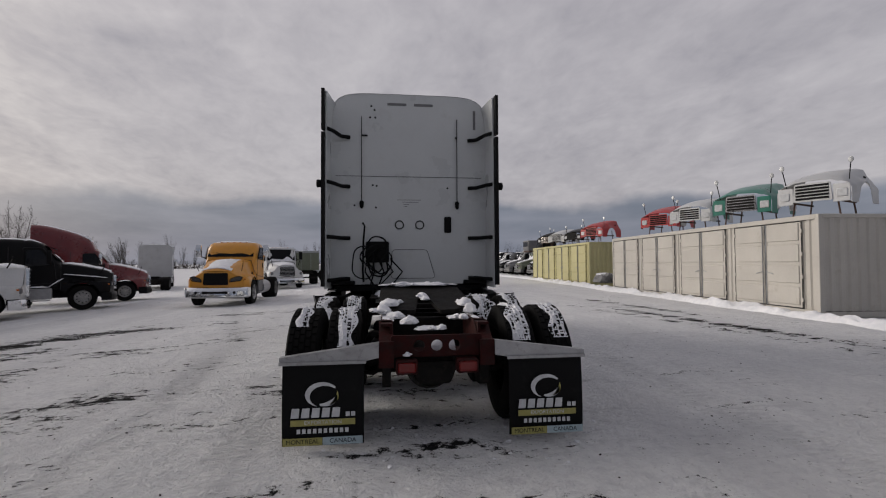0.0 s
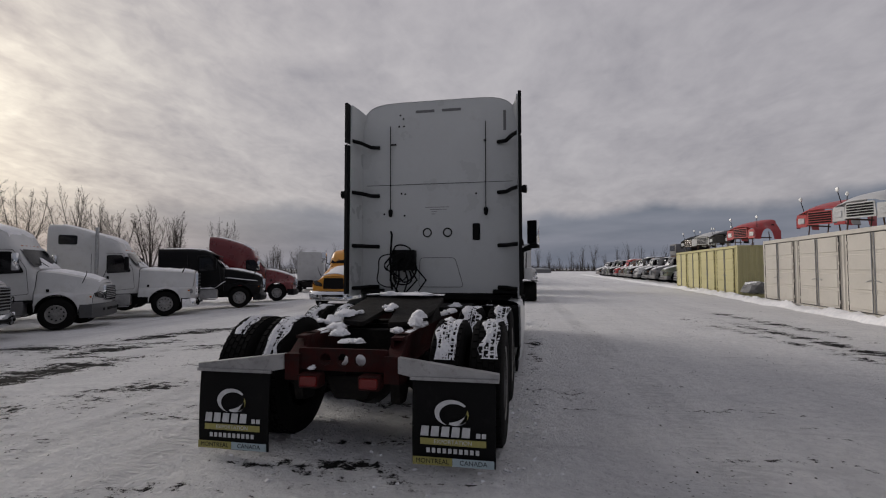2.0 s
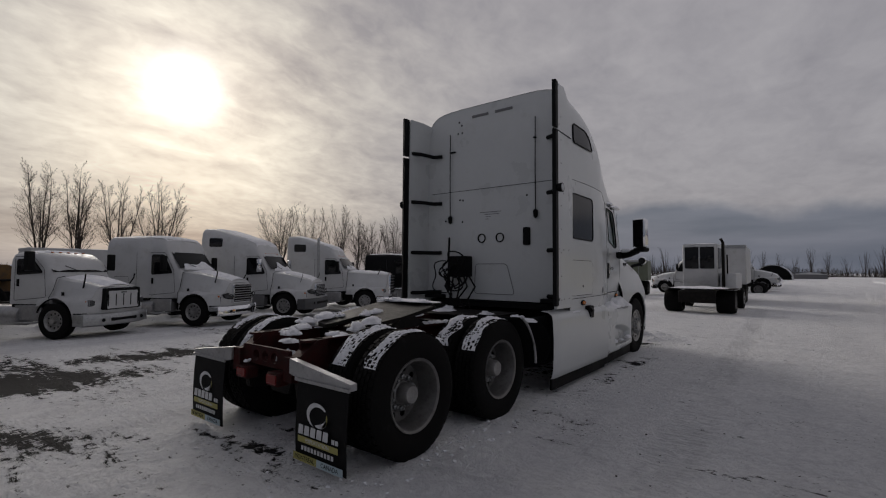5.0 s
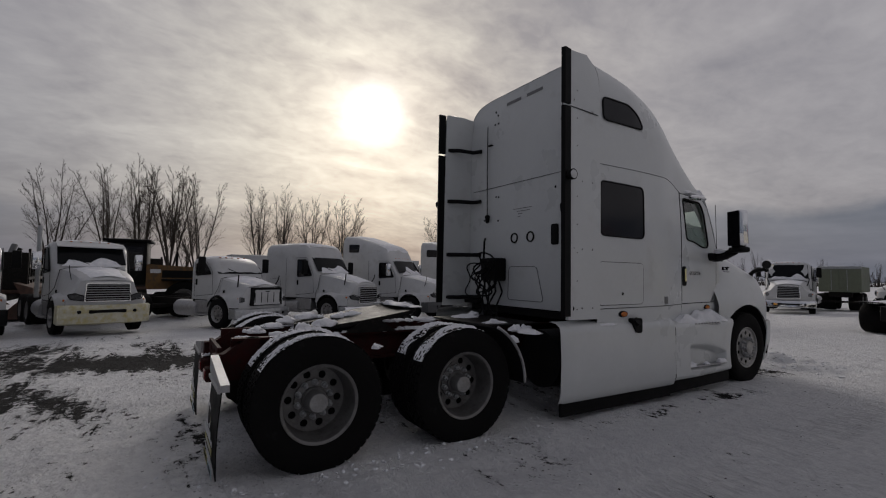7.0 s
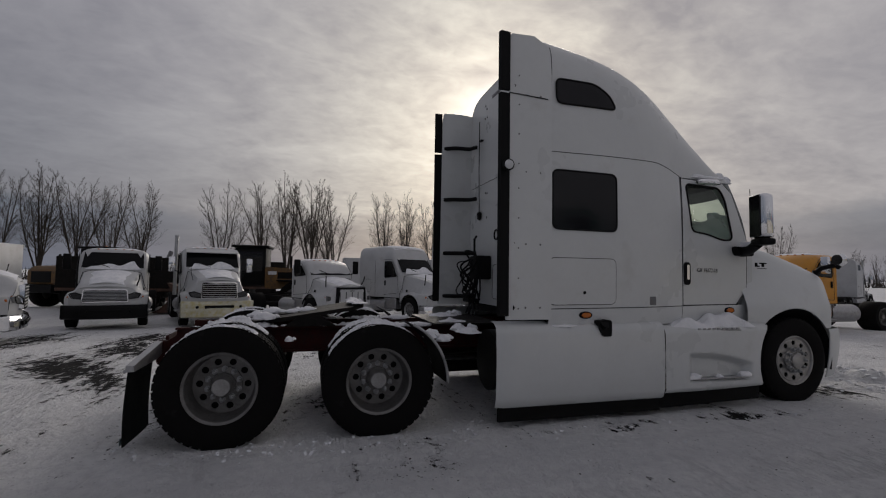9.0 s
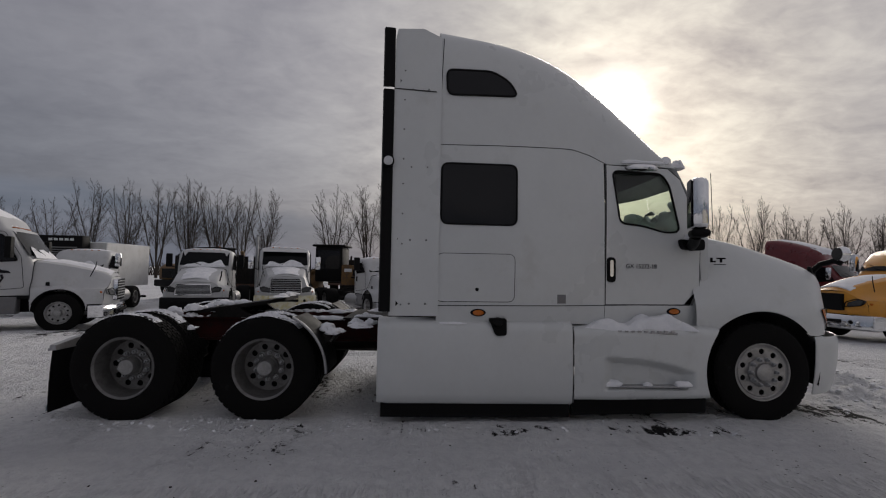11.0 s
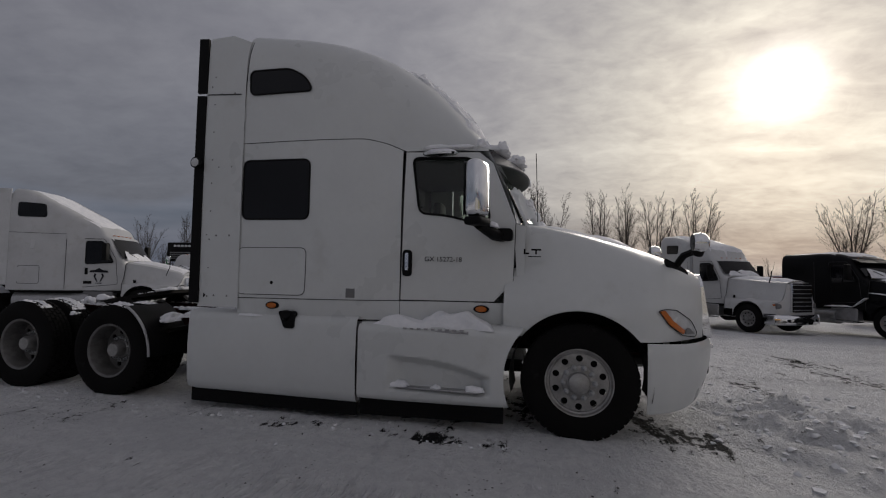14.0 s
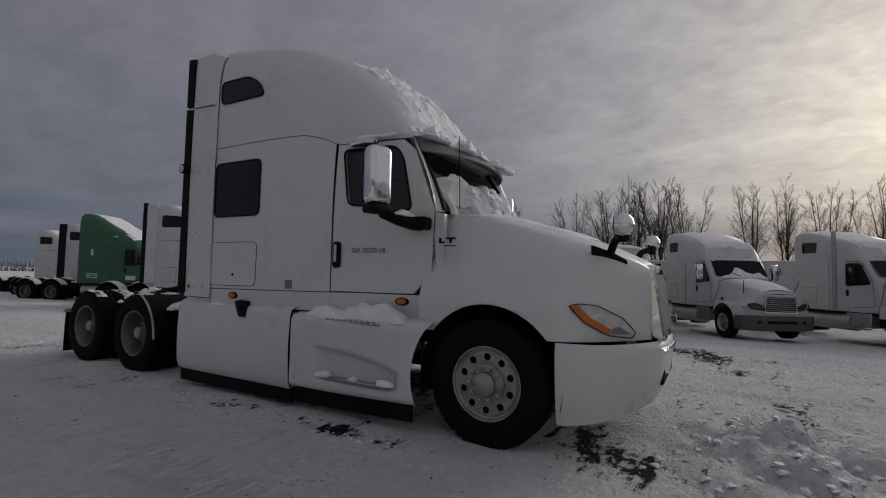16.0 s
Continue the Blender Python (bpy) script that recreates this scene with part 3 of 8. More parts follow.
def tread_blocks(bm, w, r, rows, count, depth=0.014):
    for j in range(rows):
        a0 = -w / 2 + w * j / rows + 0.006
        a1 = -w / 2 + w * (j + 1) / rows - 0.006
        for k in range(count):
            t0 = (k + 0.5 * (j % 2)) * math.tau / count
            t1 = t0 + math.tau / count * 0.78
            vs = []
            for rr in (r - 0.004, r + depth):
                for t in (t0, t1):
                    for a in (a0, a1):
                        vs.append(bm.verts.new((a, rr * math.cos(t), rr * math.sin(t))))
            for f in ((4, 5, 7, 6), (0, 1, 5, 4), (2, 6, 7, 3), (0, 4, 6, 2), (1, 3, 7, 5)):
                bm.faces.new([vs[i] for i in f])


def tyre_mesh(w=0.27, r=TYRE_R, rim=0.29, rows=5, blocks=44):
    bm = B()
    h = w / 2
    t = r - 0.012
    prof = [(h * 0.62, rim - 0.012), (h * 0.86, rim), (h * 0.90, rim + 0.02), (h * 0.99, rim + 0.06), (h * 1.03, (rim + t) / 2), (h * 1.0, t - 0.06),
            (h * 0.95, t - 0.022), (h * 0.84, t)]
    full = [(-a, b) for a, b in prof][::1] + [(a, b) for a, b in reversed(prof)]
    lathe(bm, full, 56)
    me = finish(bm, 35)
    me.materials.append(M_RUBBER)
    bm = B()
    tread_blocks(bm, w * 0.84, t, rows, blocks)
    tr_ = finish(bm, 0)
    tr_.materials.append(M_RUBBER)
    return me, tr_


def ring_with_holes(bm, x, r_out, r_in, hole_at, hole_r, count, thick=0.012, seg=14, turn=0.0):
    circ = lambda cx, cy, r, n: [(cx + r * math.cos(k * math.tau / n), cy + r * math.sin(k * math.tau / n)) for k in range(n)]
    loops = [circ(0, 0, r_out, 48), circ(0, 0, r_in, 32)]
    for k in range(count):
        a = turn + k * math.tau / count
        loops.append(circ(hole_at * math.cos(a), hole_at * math.sin(a), hole_r, seg))
    tmp = B()
    sheet(tmp, loops, lambda u, v, s: (x + s, u, v), thick)
    me = bpy.data.meshes.new("t")
    tmp.to_mesh(me)
    tmp.free()
    bm.from_mesh(me)
    bpy.data.meshes.remove(me)


TYRE, TREAD = tyre_mesh()


def nut_mesh():
    bm = lathe(B(), [(0.0, 0.0), (0.0, 0.027), (0.008, 0.027), (0.010, 0.022), (0.040, 0.021), (0.046, 0.012), (0.062, 0.011), (0.064, 0.0)], 8)
    me = finish(bm, 30)
    me.materials.append(M_STEEL)
    return me


NUT = nut_mesh()


def rear_rim_mesh():
    bm = B()
    lathe(bm, [(0.118, 0.278), (0.126, 0.292), (0.128, 0.300), (0.116, 0.304), (0.112, 0.285), (0.085, 0.272), (-0.05, 0.262), (-0.085, 0.250)], 56)
    ring_with_holes(bm, -0.08, 0.256, 0.10, 0.196, 0.030, 10)
    lathe(bm, [(-0.08, 0.155), (-0.065, 0.15), (-0.06, 0.115), (-0.055, 0.10)], 40)
    me = finish(bm, 35)
    me.materials.append(M_RIM)
    return me


def hub_mesh(x0, length, r):
    bm = lathe(B(), [(x0, r * 1.12), (x0 + length * 0.15, r * 1.1), (x0 + length * 0.22, r), (x0 + length * 0.85, r * 0.93), (x0 + length, r * 0.8), (x0 + length + 0.004, 0.0)], 36)
    me = finish(bm, 30)
    me.materials.append(M_RIMALU)
    return me


REAR_RIM, REAR_HUB = rear_rim_mesh(), hub_mesh(-0.055, 0.135, 0.088)


def front_rim_mesh():
    bm = B()
    lathe(bm, [(0.10, 0.276), (0.118, 0.288), (0.12, 0.298), (0.108, 0.302), (0.10, 0.284), (0.092, 0.262), (0.10, 0.252)], 56)
    ring_with_holes(bm, 0.10, 0.253, 0.15, 0.212, 0.030, 10, turn=0.3)
    lathe(bm, [(0.10, 0.152), (0.115, 0.148), (0.122, 0.128), (0.122, 0.09)], 40)
    me = finish(bm, 35)
    me.materials.append(M_RIMALU)
    return me


FRONT_RIM, FRONT_HUB = front_rim_mesh(), hub_mesh(0.12, 0.045, 0.098)


def dual_wheel(root, side, y):
    """Outer and inner tyre on one hub."""
    for x, outer in ((1.07, True), (0.75, False)):
        w = part("wheel", TYRE, None, root, "black rubber tyre dusted with snow", m=pose(side * x, y, HUB_Z, 0, 0, 0 if side > 0 else 180) @ pose(0, 0, 0, rx=17 * (1 + outer)))
        part("tread", TREAD, None, w)["kind"] = "stuff"
        if outer:
            part("rim", REAR_RIM, None, w, "dull ten-hole steel rim")
            # black disc added behind the rim to stand for shade in its holes
            part("brake_drum", lathe(B(), [(-0.13, 0.0), (-0.13, 0.235), (-0.16, 0.24)], 32), M_BLACK, w)
            part("hub", REAR_HUB, None, w)
            for k in range(10):
                a = k * math.tau / 10 + 0.31
                part("wheel_nut", NUT, None, w, m=Matrix.Translation((-0.068, 0.132 * math.cos(a), 0.132 * math.sin(a))))


def steer_wheel(root, side):
    w = part("wheel", TYRE, None, root, "black rubber front tyre", m=pose(side * 1.0, FRONT_AXLE, HUB_Z, 0, 0, 0 if side > 0 else 180))
    part("tread", TREAD, None, w)["kind"] = "stuff"
    part("rim", FRONT_RIM, None, w, "aluminium rim with ten round holes")
    # added black backing, darkening the round holes as shade would
    part("brake_drum", lathe(B(), [(0.055, 0.0), (0.055, 0.24), (0.0, 0.245)], 32), M_BLACK, w)
    part("hub", FRONT_HUB, None, w)
    for k in range(10):
        a = k * math.tau / 10
        part("wheel_nut", NUT, None, w, m=Matrix.Translation((0.115, 0.135 * math.cos(a), 0.135 * math.sin(a))))


for s in (1, -1):
    for y in REAR_AXLES:
        dual_wheel(truck, s, y)
    steer_wheel(truck, s)

# body half width along the truck
SIDE = [(2.4, 1.262), (3.0, 1.255), (4.15, 1.242), (4.72, 1.14), (5.3, 1.045), (5.9, 0.99)]


def side_x(y, z):
    x = smooth_table(SIDE, y)
    if z > 1.9:
        x -= 0.035 * ((z - 1.9) / 0.8) ** 2 * (1.0 if y > 4.6 else max(0.0, (y - 3.6)))
    if z < 1.12:
        x -= 0.02 * (1.12 - z) / 0.12
    return x


def side_place(sgn, off=0.0):
    return lambda u, v, s: (sgn * (side_x(u, v) + off + s), u, v)


def dense(outline, step=0.08):
    out = []
    for (a, b), (c, d) in zip(outline, outline[1:] + outline[:1]):
        n = max(1, int(math.hypot(c - a, d - b) / step))
        out += [(a + (c - a) * k / n, b + (d - b) * k / n) for k in range(n)]
    return out


def grid_side(sgn, y0, y1, z0f, z1f, ny, nz):
    secs = []
    for i in range(ny + 1):
        y = y0 + (y1 - y0) * i / ny
        za, zb = z0f(y), z1f(y)
        secs.append([(sgn * side_x(y, za + (zb - za) * k / nz), y, za + (zb - za) * k / nz) for k in range(nz + 1)])
    return loft(B(), secs)


CAP_LINE = [(2.4, 2.76), (4.35, 2.765), (4.55, 2.72), (4.74, 2.64), (5.2, 2.655), (5.6, 2.64)]
ROOF = [(2.95, 4.085), (3.2, 4.06), (3.6, 4.015), (4.0, 3.945), (4.4, 3.815), (4.8, 3.585), (5.1, 3.33), (5.35, 3.03), (5.55, 2.74)]
DOOR_WIN = [(4.81, 2.575), (5.38, 2.575), (5.47, 2.45), (5.58, 1.95), (5.42, 1.935), (5.15, 2.0), (4.89, 2.02)]
DOOR = [(4.72, 1.17), (5.62, 1.17), (5.80, 1.36), (5.82, 1.95), (5.60, 2.52), (5.46, 2.635), (4.74, 2.635)]
for s in (1, -1):
    part("sleeper_side", grid_side(s, 2.97, 4.712, lambda y: 0.97, lambda y: lerp_table(CAP_LINE, y) - 0.003, 20, 16), M_WHITE, truck)
    part("sill_panel", grid_side(s, 4.716, 5.76, lambda y: 0.95, lambda y: 1.162, 10, 3), M_WHITE, truck)
    bm = sheet(B(), [dense(DOOR), dense(rounded(DOOR_WIN, 0.07))], side_place(s), 0.03)
    door = part("door", bm, M_WHITE, truck)
    part("window_glass", sheet(B(), [rounded(DOOR_WIN, 0.07)], side_place(s, -0.02)), M_GLASS, door, "clear green-tinted door glass").visible_shadow = False
    rim = [(s * (side_x(u, v) + 0.001), u, v) for u, v in rounded(DOOR_WIN, 0.07)]
    part("window_seal", tube(B(), rim + rim[:2], 0.012, 6), M_BLACK, door)
    # the seam round the door
    ring = [(s * (side_x(u, v) - 0.001), u, v) for u, v in dense(DOOR)]
    part("door_seam", tube(B(), ring + ring[:1], 0.004, 5), M_SEAM, door)
    h = prism(B(), rounded([(4.735, 1.40), (4.83, 1.40), (4.83, 1.66), (4.735, 1.66)], 0.045), "x", s * (side_x(4.78, 1.5) - 0.01), s * (side_x(4.78, 1.5) + 0.012))
    hd = part("handle_bezel", h, M_BLACK, door)
    part("handle", prism(B(), rounded([(4.765, 1.46), (4.80, 1.46), (4.80, 1.63), (4.765, 1.63)], 0.015), "x", s * (side_x(4.78, 1.5) + 0.012), s * (side_x(4.78, 1.5) + 0.03)), M_CHROME, hd)
    # sleeper windows
    for nm, cs, r in (("sleeper_window", [(3.005, 2.575), (3.765, 2.567), (3.768, 1.957), (3.005, 1.963)], 0.075),):
        place = side_place(s, 0.004)
        part(nm, sheet(B(), [dense(rounded(cs, r))], place, 0.006), M_GLASSDK, truck, "dark tinted sleeper window")
        edge = [(place(u, v, 0.0)) for u, v in rounded(cs, r)]
        part("window_seal", tube(B(), edge + edge[:1], 0.010, 6), M_BLACK, truck)
    # luggage door
    cd = rounded([(2.97, 1.665), (3.755, 1.665), (3.75, 1.19), (2.965, 1.185)], 0.07)
    ring = [(s * (side_x(u, v)), u, v) for u, v in dense(cd, 0.05)]
    lug = part("luggage_door", sheet(B(), [dense(cd)], side_place(s, 0.004), 0.004), M_WHITE, truck)
    part("door_seam", tube(B(), ring + ring[:1], 0.005, 5), M_SEAM, lug)
    part("lock", lathe(B(), [(0, 0.0), (0.004, 0.014), (0, 0.018)], 12, (s * (side_x(3.375, 1.31) + 0.005), 3.375, 1.31)), M_BLACK, lug)
    # long seams along the side
    for nm, pts, r in (("waist_seam", [(y, 1.145 + 0.01 * (y - 2.95)) for y in np.linspace(2.95, 5.72, 28)], 0.004),
                       ("roof_cap_seam", [(y, lerp_table(CAP_LINE, y)) for y in np.linspace(2.95, 4.74, 40)], 0.004),
                       ("extender_seam", [(2.95 + 0.015 * (z - 1), z) for z in np.linspace(1.03, 3.0, 20)], 0.004)):
        part(nm, tube(B(), [(s * (side_x(y, z)), y, z) for y, z in pts], r, 5), M_SEAM, truck)
    for y, z in ((3.39, 1.08), (5.50, 1.10)):
        ml = lathe(B(), [(0.0, 0.062), (0.014, 0.058), (0.020, 0.045), (0.020, 0.0)], 20)
        for v in ml.verts:
            v.co = Vector((s * (side_x(y, z) + v.co.x), y + v.co.y * 1.25, z + v.co.z * 0.62))
        mk = part("marker_bezel", ml, M_BLACK, truck)
        ml = lathe(B(), [(0.018, 0.046), (0.030, 0.036), (0.032, 0.0)], 20)
        for v in ml.verts:
            v.co = Vector((s * (side_x(y, z) + v.co.x), y + v.co.y * 1.25, z + v.co.z * 0.62))
        part("marker_lens", ml, M_AMBER, mk, "amber side marker lens")
    part("decal", sheet(B(), [[(4.19, 1.18), (4.28, 1.18), (4.28, 1.27), (4.19, 1.27)]], side_place(s, 0.003), 0.002), M_GREY, truck)

# ---- roof cap
CAP_POWER = [(2.9, 7.0), (3.15, 6.4), (3.6, 5.4), (4.3, 3.7), (5.0, 2.6), (5.6, 2.2)]


def cap_half(y, n=22):
    """Half section of the roof cap at y, from the cap line up to the middle."""
    zb, zt = lerp_table(CAP_LINE, y), smooth_table(ROOF, y)
    w = side_x(y, zb)
    p = lerp_table(CAP_POWER, y)
    pts = []
    for k in range(n + 1):
        a = math.pi / 2 * k / n
        x = w * math.cos(a) ** (2 / p) if k < n else 0.0
        z = zb + (zt - zb) * math.sin(a) ** (2 / p)
        pts.append((x, y, z))
    return pts


def cap_x(y, z):
    zb, zt = lerp_table(CAP_LINE, y), smooth_table(ROOF, y)
    p = lerp_table(CAP_POWER, y)
    t = min(1.0, max(0.0, (z - zb) / (zt - zb)))
    return side_x(y, zb) * (1 - t ** p) ** (1 / p)


def cap_mesh():
    secs = []
    for y in np.linspace(2.97, 5.55, 36):
        h = cap_half(y)
        secs.append(h + [(-x, yy, z) for x, yy, z in h[-2::-1]])
    return loft(B(), secs)


part("roof_cap", cap_mesh(), M_WHITE, truck, smooth=50)
for s in (1, -1):
    cs = rounded([(3.04, 3.535), (3.50, 3.53), (3.68, 3.43), (3.775, 3.275), (3.05, 3.275)], 0.07)
    place = lambda u, v, q, s=s: (s * (cap_x(u, v) + 0.012 + q), u, v)
    part("bunk_window", sheet(B(), [dense(cs, 0.05)], place, 0.012), M_GLASSDK, truck, "small dark tinted upper bunk window")
    edge = [place(u, v, 0.0) for u, v in cs]
    part("window_seal", tube(B(), edge + edge[:1], 0.010, 6), M_BLACK, truck)
    part("cap_seam", tube(B(), [(s * (cap_x(2.96 + 0.04 * k, z) + 0.001), 2.965 + 0.045 * k, z) for k, z in ((t / 12, 2.77 + 1.12 * t / 12) for t in range(13))], 0.004, 5), M_SEAM, truck)

# ---- back wall, side extenders
half = [(x * 0.995, z - 0.004) for x, _, z in cap_half(2.98)]
outline = [(1.25, 1.08)] + half + [(-x, z) for x, z in half[-2::-1]] + [(-1.25, 1.08)]
bm = prism(B(), outline, "y", 2.976, 3.01)
back = part("back_wall", bm, M_WHITE, truck)
part("wall_seam", tube(B(), [(-1.15, 2.973, 2.77), (1.15, 2.973, 2.77)], 0.004, 5), M_SEAM, back)
for s in (1, -1):
    secs = []
    for z in np.linspace(1.04, 3.935, 30):
        top = max(0.0, (z - 3.75) / 0.18)
        yb = 2.50 + 0.02 * (z - 1) / 3 + 0.02 * top ** 3
        xo = s * (1.262 + 0.012 * math.sin((z - 1) / 3 * math.pi))
        zf = z - 0.045 * max(0.0, (z - 2.9) / 1.035) ** 2
        xi = s * min(abs(xo), cap_x(2.99, zf) + 0.012 + 0.015 * (zf < 2.7))
        xm = xo * 0.45 + xi * 0.55
        secs.append([(xi, 2.99, zf), (xm + (xo - xi) * 0.25, 2.80, z + 0.02 * max(0.0, (z - 3.5) / 0.43)), (xo, yb, z), (xo - s * 0.035, yb, z), (xm + (xo - xi) * 0.25 - s * 0.042, 2.80, z), (xi - s * 0.05, 2.99, zf)])
    ext = part("side_extender", loft(B(), secs, True), M_WHITE, truck)
    for z0, z1 in ((1.08, 3.30), (3.335, 3.93)):
        bm = B()
        y0 = 2.40
        prism(bm, [(s * 1.255, y0), (s * 1.30, y0 + 0.015), (s * 1.285, 2.515), (s * 1.25, 2.515)], "z", z0, z1)
        part("edge_strip", bm, M_BLACK, ext, "black rubber extender edge")
    for z, drop in ((3.37, 0.025), (2.60, 0.01), (1.80, 0.0), (1.17, -0.01)):
        bm = tube(B(), [(s * 1.25, 2.56, z + drop), (s * 1.16, 2.70, z + drop), (s * 1.06, 2.90, z), (s * 0.93, 2.955, z)], 0.030, 8)
        part("extender_bracket", bm, M_BLACK, ext)
    for z in (1.15, 1.45, 1.75, 2.05, 2.35, 2.6, 2.9, 3.2, 3.5):
        part("bolt", lathe(B(), [(0, 0.009), (0.004, 0.006), (0.005, 0)], 8, (s * 1.275, 2.62, z)), M_GREY, ext)
    for z in (1.16, 1.79, 2.52, 3.31):
        for y in (2.7, 2.86):
            part("bolt", lathe(B(), [(0, 0.011), (0.004, 0.007), (0.005, 0)], 8, (s * 1.272, y, z)), M_GREY, ext)
    part("extender_seam", tube(B(), [(s * 1.272, 2.51, 3.315), (s * 1.276, 2.94, 3.29)], 0.006, 5), M_SEAM, ext)
    # round work lamp on the extender edge
    lamp = part("side_lamp", lathe(B(), [(0.0, 0.0), (0.0, 0.03), (0.03, 0.055), (0.075, 0.058), (0.08, 0.05), (0.07, 0.0)], 20, (0, 0, 0)), M_BLACK, truck, m=Matrix.Translation((s * 1.285, 2.475, 2.56)) @ pose(0, 0, 0, 0, 0, 0 if s > 0 else 180))
    part("lens", lathe(B(), [(0.078, 0.048), (0.088, 0.03), (0.09, 0.0)], 20), M_LENS, lamp)

# ---- things on the back wall
for s in (1, -1):
    rod = part("antenna", tube(B(), [(s * 0.75, 2.945, 2.30), (s * 0.75, 2.935, 3.0), (s * 0.752, 2.94, 3.70)], 0.007, 6), M_BLACK, back)
    part("antenna_base", lathe(B(), [(-0.07, 0.012), (-0.05, 0.028), (0.03, 0.036), (0.05, 0.02), (0.06, 0.0)], 14, (s * 0.75, 2.945, 2.33), "z"), M_BLACK, rod)
    part("clip", box(B(), s * 0.75 - 0.03 if s > 0 else -0.76, s * 0.75 + 0.01 if s > 0 else -0.66, 2.93, 2.975, 3.40, 3.415, 0.004), M_BLACK, rod)
for x in (-0.165, 0.155):
    part("port_ring", lathe(B(), [(0.0, 0.072), (-0.014, 0.070), (-0.014, 0.056), (0.0, 0.054)], 28, (x, 2.974, 2.01), "y"), M_DARKMET, back, "dark ring round a blanked port")
part("vent", box(B(), 0.545, 0.655, 2.955, 2.975, 1.885, 2.14, 0.02, 3), M_BLACK, back)
for x0 in (-0.35, 0.07):
    part("label_strip", box(B(), x0, x0 + 0.30, 2.969, 2.975, 3.90, 3.94), M_GREY, back)
part("label_strip", box(B(), 1.02, 1.06, 2.969, 2.975, 3.55, 3.86), M_GREY, back)
for k, (a, b) in enumerate(((-0.2, 0.24), (-0.12, 0.20), (-0.10, 0.05), (-0.1, 0.02), (-0.06, 0.0))):
    part("handwriting_bar", box(B(), a, b - 0.06, 2.972, 2.975, 2.40 - k * 0.035, 2.408 - k * 0.035), M_GREY, back)
for x, z in ((-0.52, 2.62), (-0.58, 2.63), (0.6, 2.60), (-0.53, 2.28), (-0.86, 2.31), (-0.6, 3.88), (-0.55, 3.82), (-0.62, 3.70), (-0.54, 3.70)):
    part("plug", lathe(B(), [(0, 0.016), (-0.005, 0.012), (-0.006, 0)], 10, (x, 2.974, z), "y"), M_BLACK, back)
# rounded access panel pressed into the wall
ring = [(u, 2.973, v) for u, v in rounded([(-0.28, 1.62), (0.27, 1.62), (0.40, 1.17), (-0.30, 1.17)], 0.06)]
part("panel_seam", tube(B(), ring + ring[:1], 0.005, 5), M_GREY, back)
# junction box with looped air and electric lines
jb = part("junction_box", box(B(), -0.68, -0.33, 2.78, 2.97, 1.42, 1.74, 0.02, 2), M_BLACK, back)
rng_ = random.Random(5)
for k in range(6):
    # slack lines looping out to the side and back
    cx0, cz0, rr0 = -0.60 + 0.16 * rng_.uniform(-1, 1), 1.52 + 0.10 * rng_.uniform(-1, 1), rng_.uniform(0.12, 0.25)
    a0, wob = rng_.uniform(0, 6), rng_.uniform(0.1, 0.3)
    pts = [(cx0 + rr0 * math.cos(a) * (0.8 + wob * math.sin(2 * a + k)), 2.73 + 0.05 * math.sin(3 * a + k) - 0.008 * k, cz0 + rr0 * math.sin(a) * (1.05 + wob * math.cos(a))) for a in np.linspace(a0, a0 + 4.6 + 0.2 * k, 24)]
    part("air_line", tube(B(), pts, 0.010 if k % 2 else 0.013, 6), M_BLACK, jb)
for k in range(5):
    x0 = -0.66 + 0.09 * k
    pts = [(x0, 2.80, 1.46), (x0 - 0.03 + 0.05 * k, 2.74, 1.28), (x0 + 0.09 * rng_.uniform(-1, 1), 2.76, 1.10), (x0 + 0.12 * rng_.uniform(-1, 1), 2.70, 0.96)]
    part("air_line", tube(B(), pts, 0.013, 6), M_BLACK, jb)
part("line_hanger", tube(B(), [(-0.72, 2.95, 1.12), (-0.73, 2.90, 1.3), (-0.72, 2.87, 1.75), (-0.70, 2.86, 1.98), (-0.73, 2.9, 2.03)], 0.016, 6), M_BLACK, jb)
part("bracket", box(B(), -1.2, -0.85, 2.86, 2.98, 1.08, 1.14, 0.01), M_BLACK, back)
part("bracket", box(B(), 0.85, 1.2, 2.86, 2.98, 1.08, 1.14, 0.01), M_BLACK, back)
part("cab_floor", prism(B(), [(-1.16, 2.98), (1.16, 2.98), (1.16, 4.2), (0.92, 5.72), (-0.92, 5.72), (-1.16, 4.2)], "z", 0.98, 1.06), M_BLACK, truck)

# ---- hood and fenders
HOOD_TOP = [(5.80, 2.00), (6.0, 1.97), (6.4, 1.885), (6.8, 1.775), (7.0, 1.715), (7.2, 1.635), (7.35, 1.565), (7.48, 1.50), (7.56, 1.44)]
FENDER_X = [(5.72, 1.075), (5.95, 1.11), (6.3, 1.145), (6.8, 1.145), (6.98, 1.125), (7.12, 1.05), (7.22, 0.96), (7.34, 0.82), (7.46, 0.66), (7.56, 0.51)]
ARCH_R = 0.625


def hood_low(y):
    d = abs(y - FRONT_AXLE)
    if d < ARCH_R:
        return HUB_Z + 0.02 + math.sqrt(ARCH_R ** 2 - d * d) * 0.98
    return 0.90 if y < FRONT_AXLE else 0.86


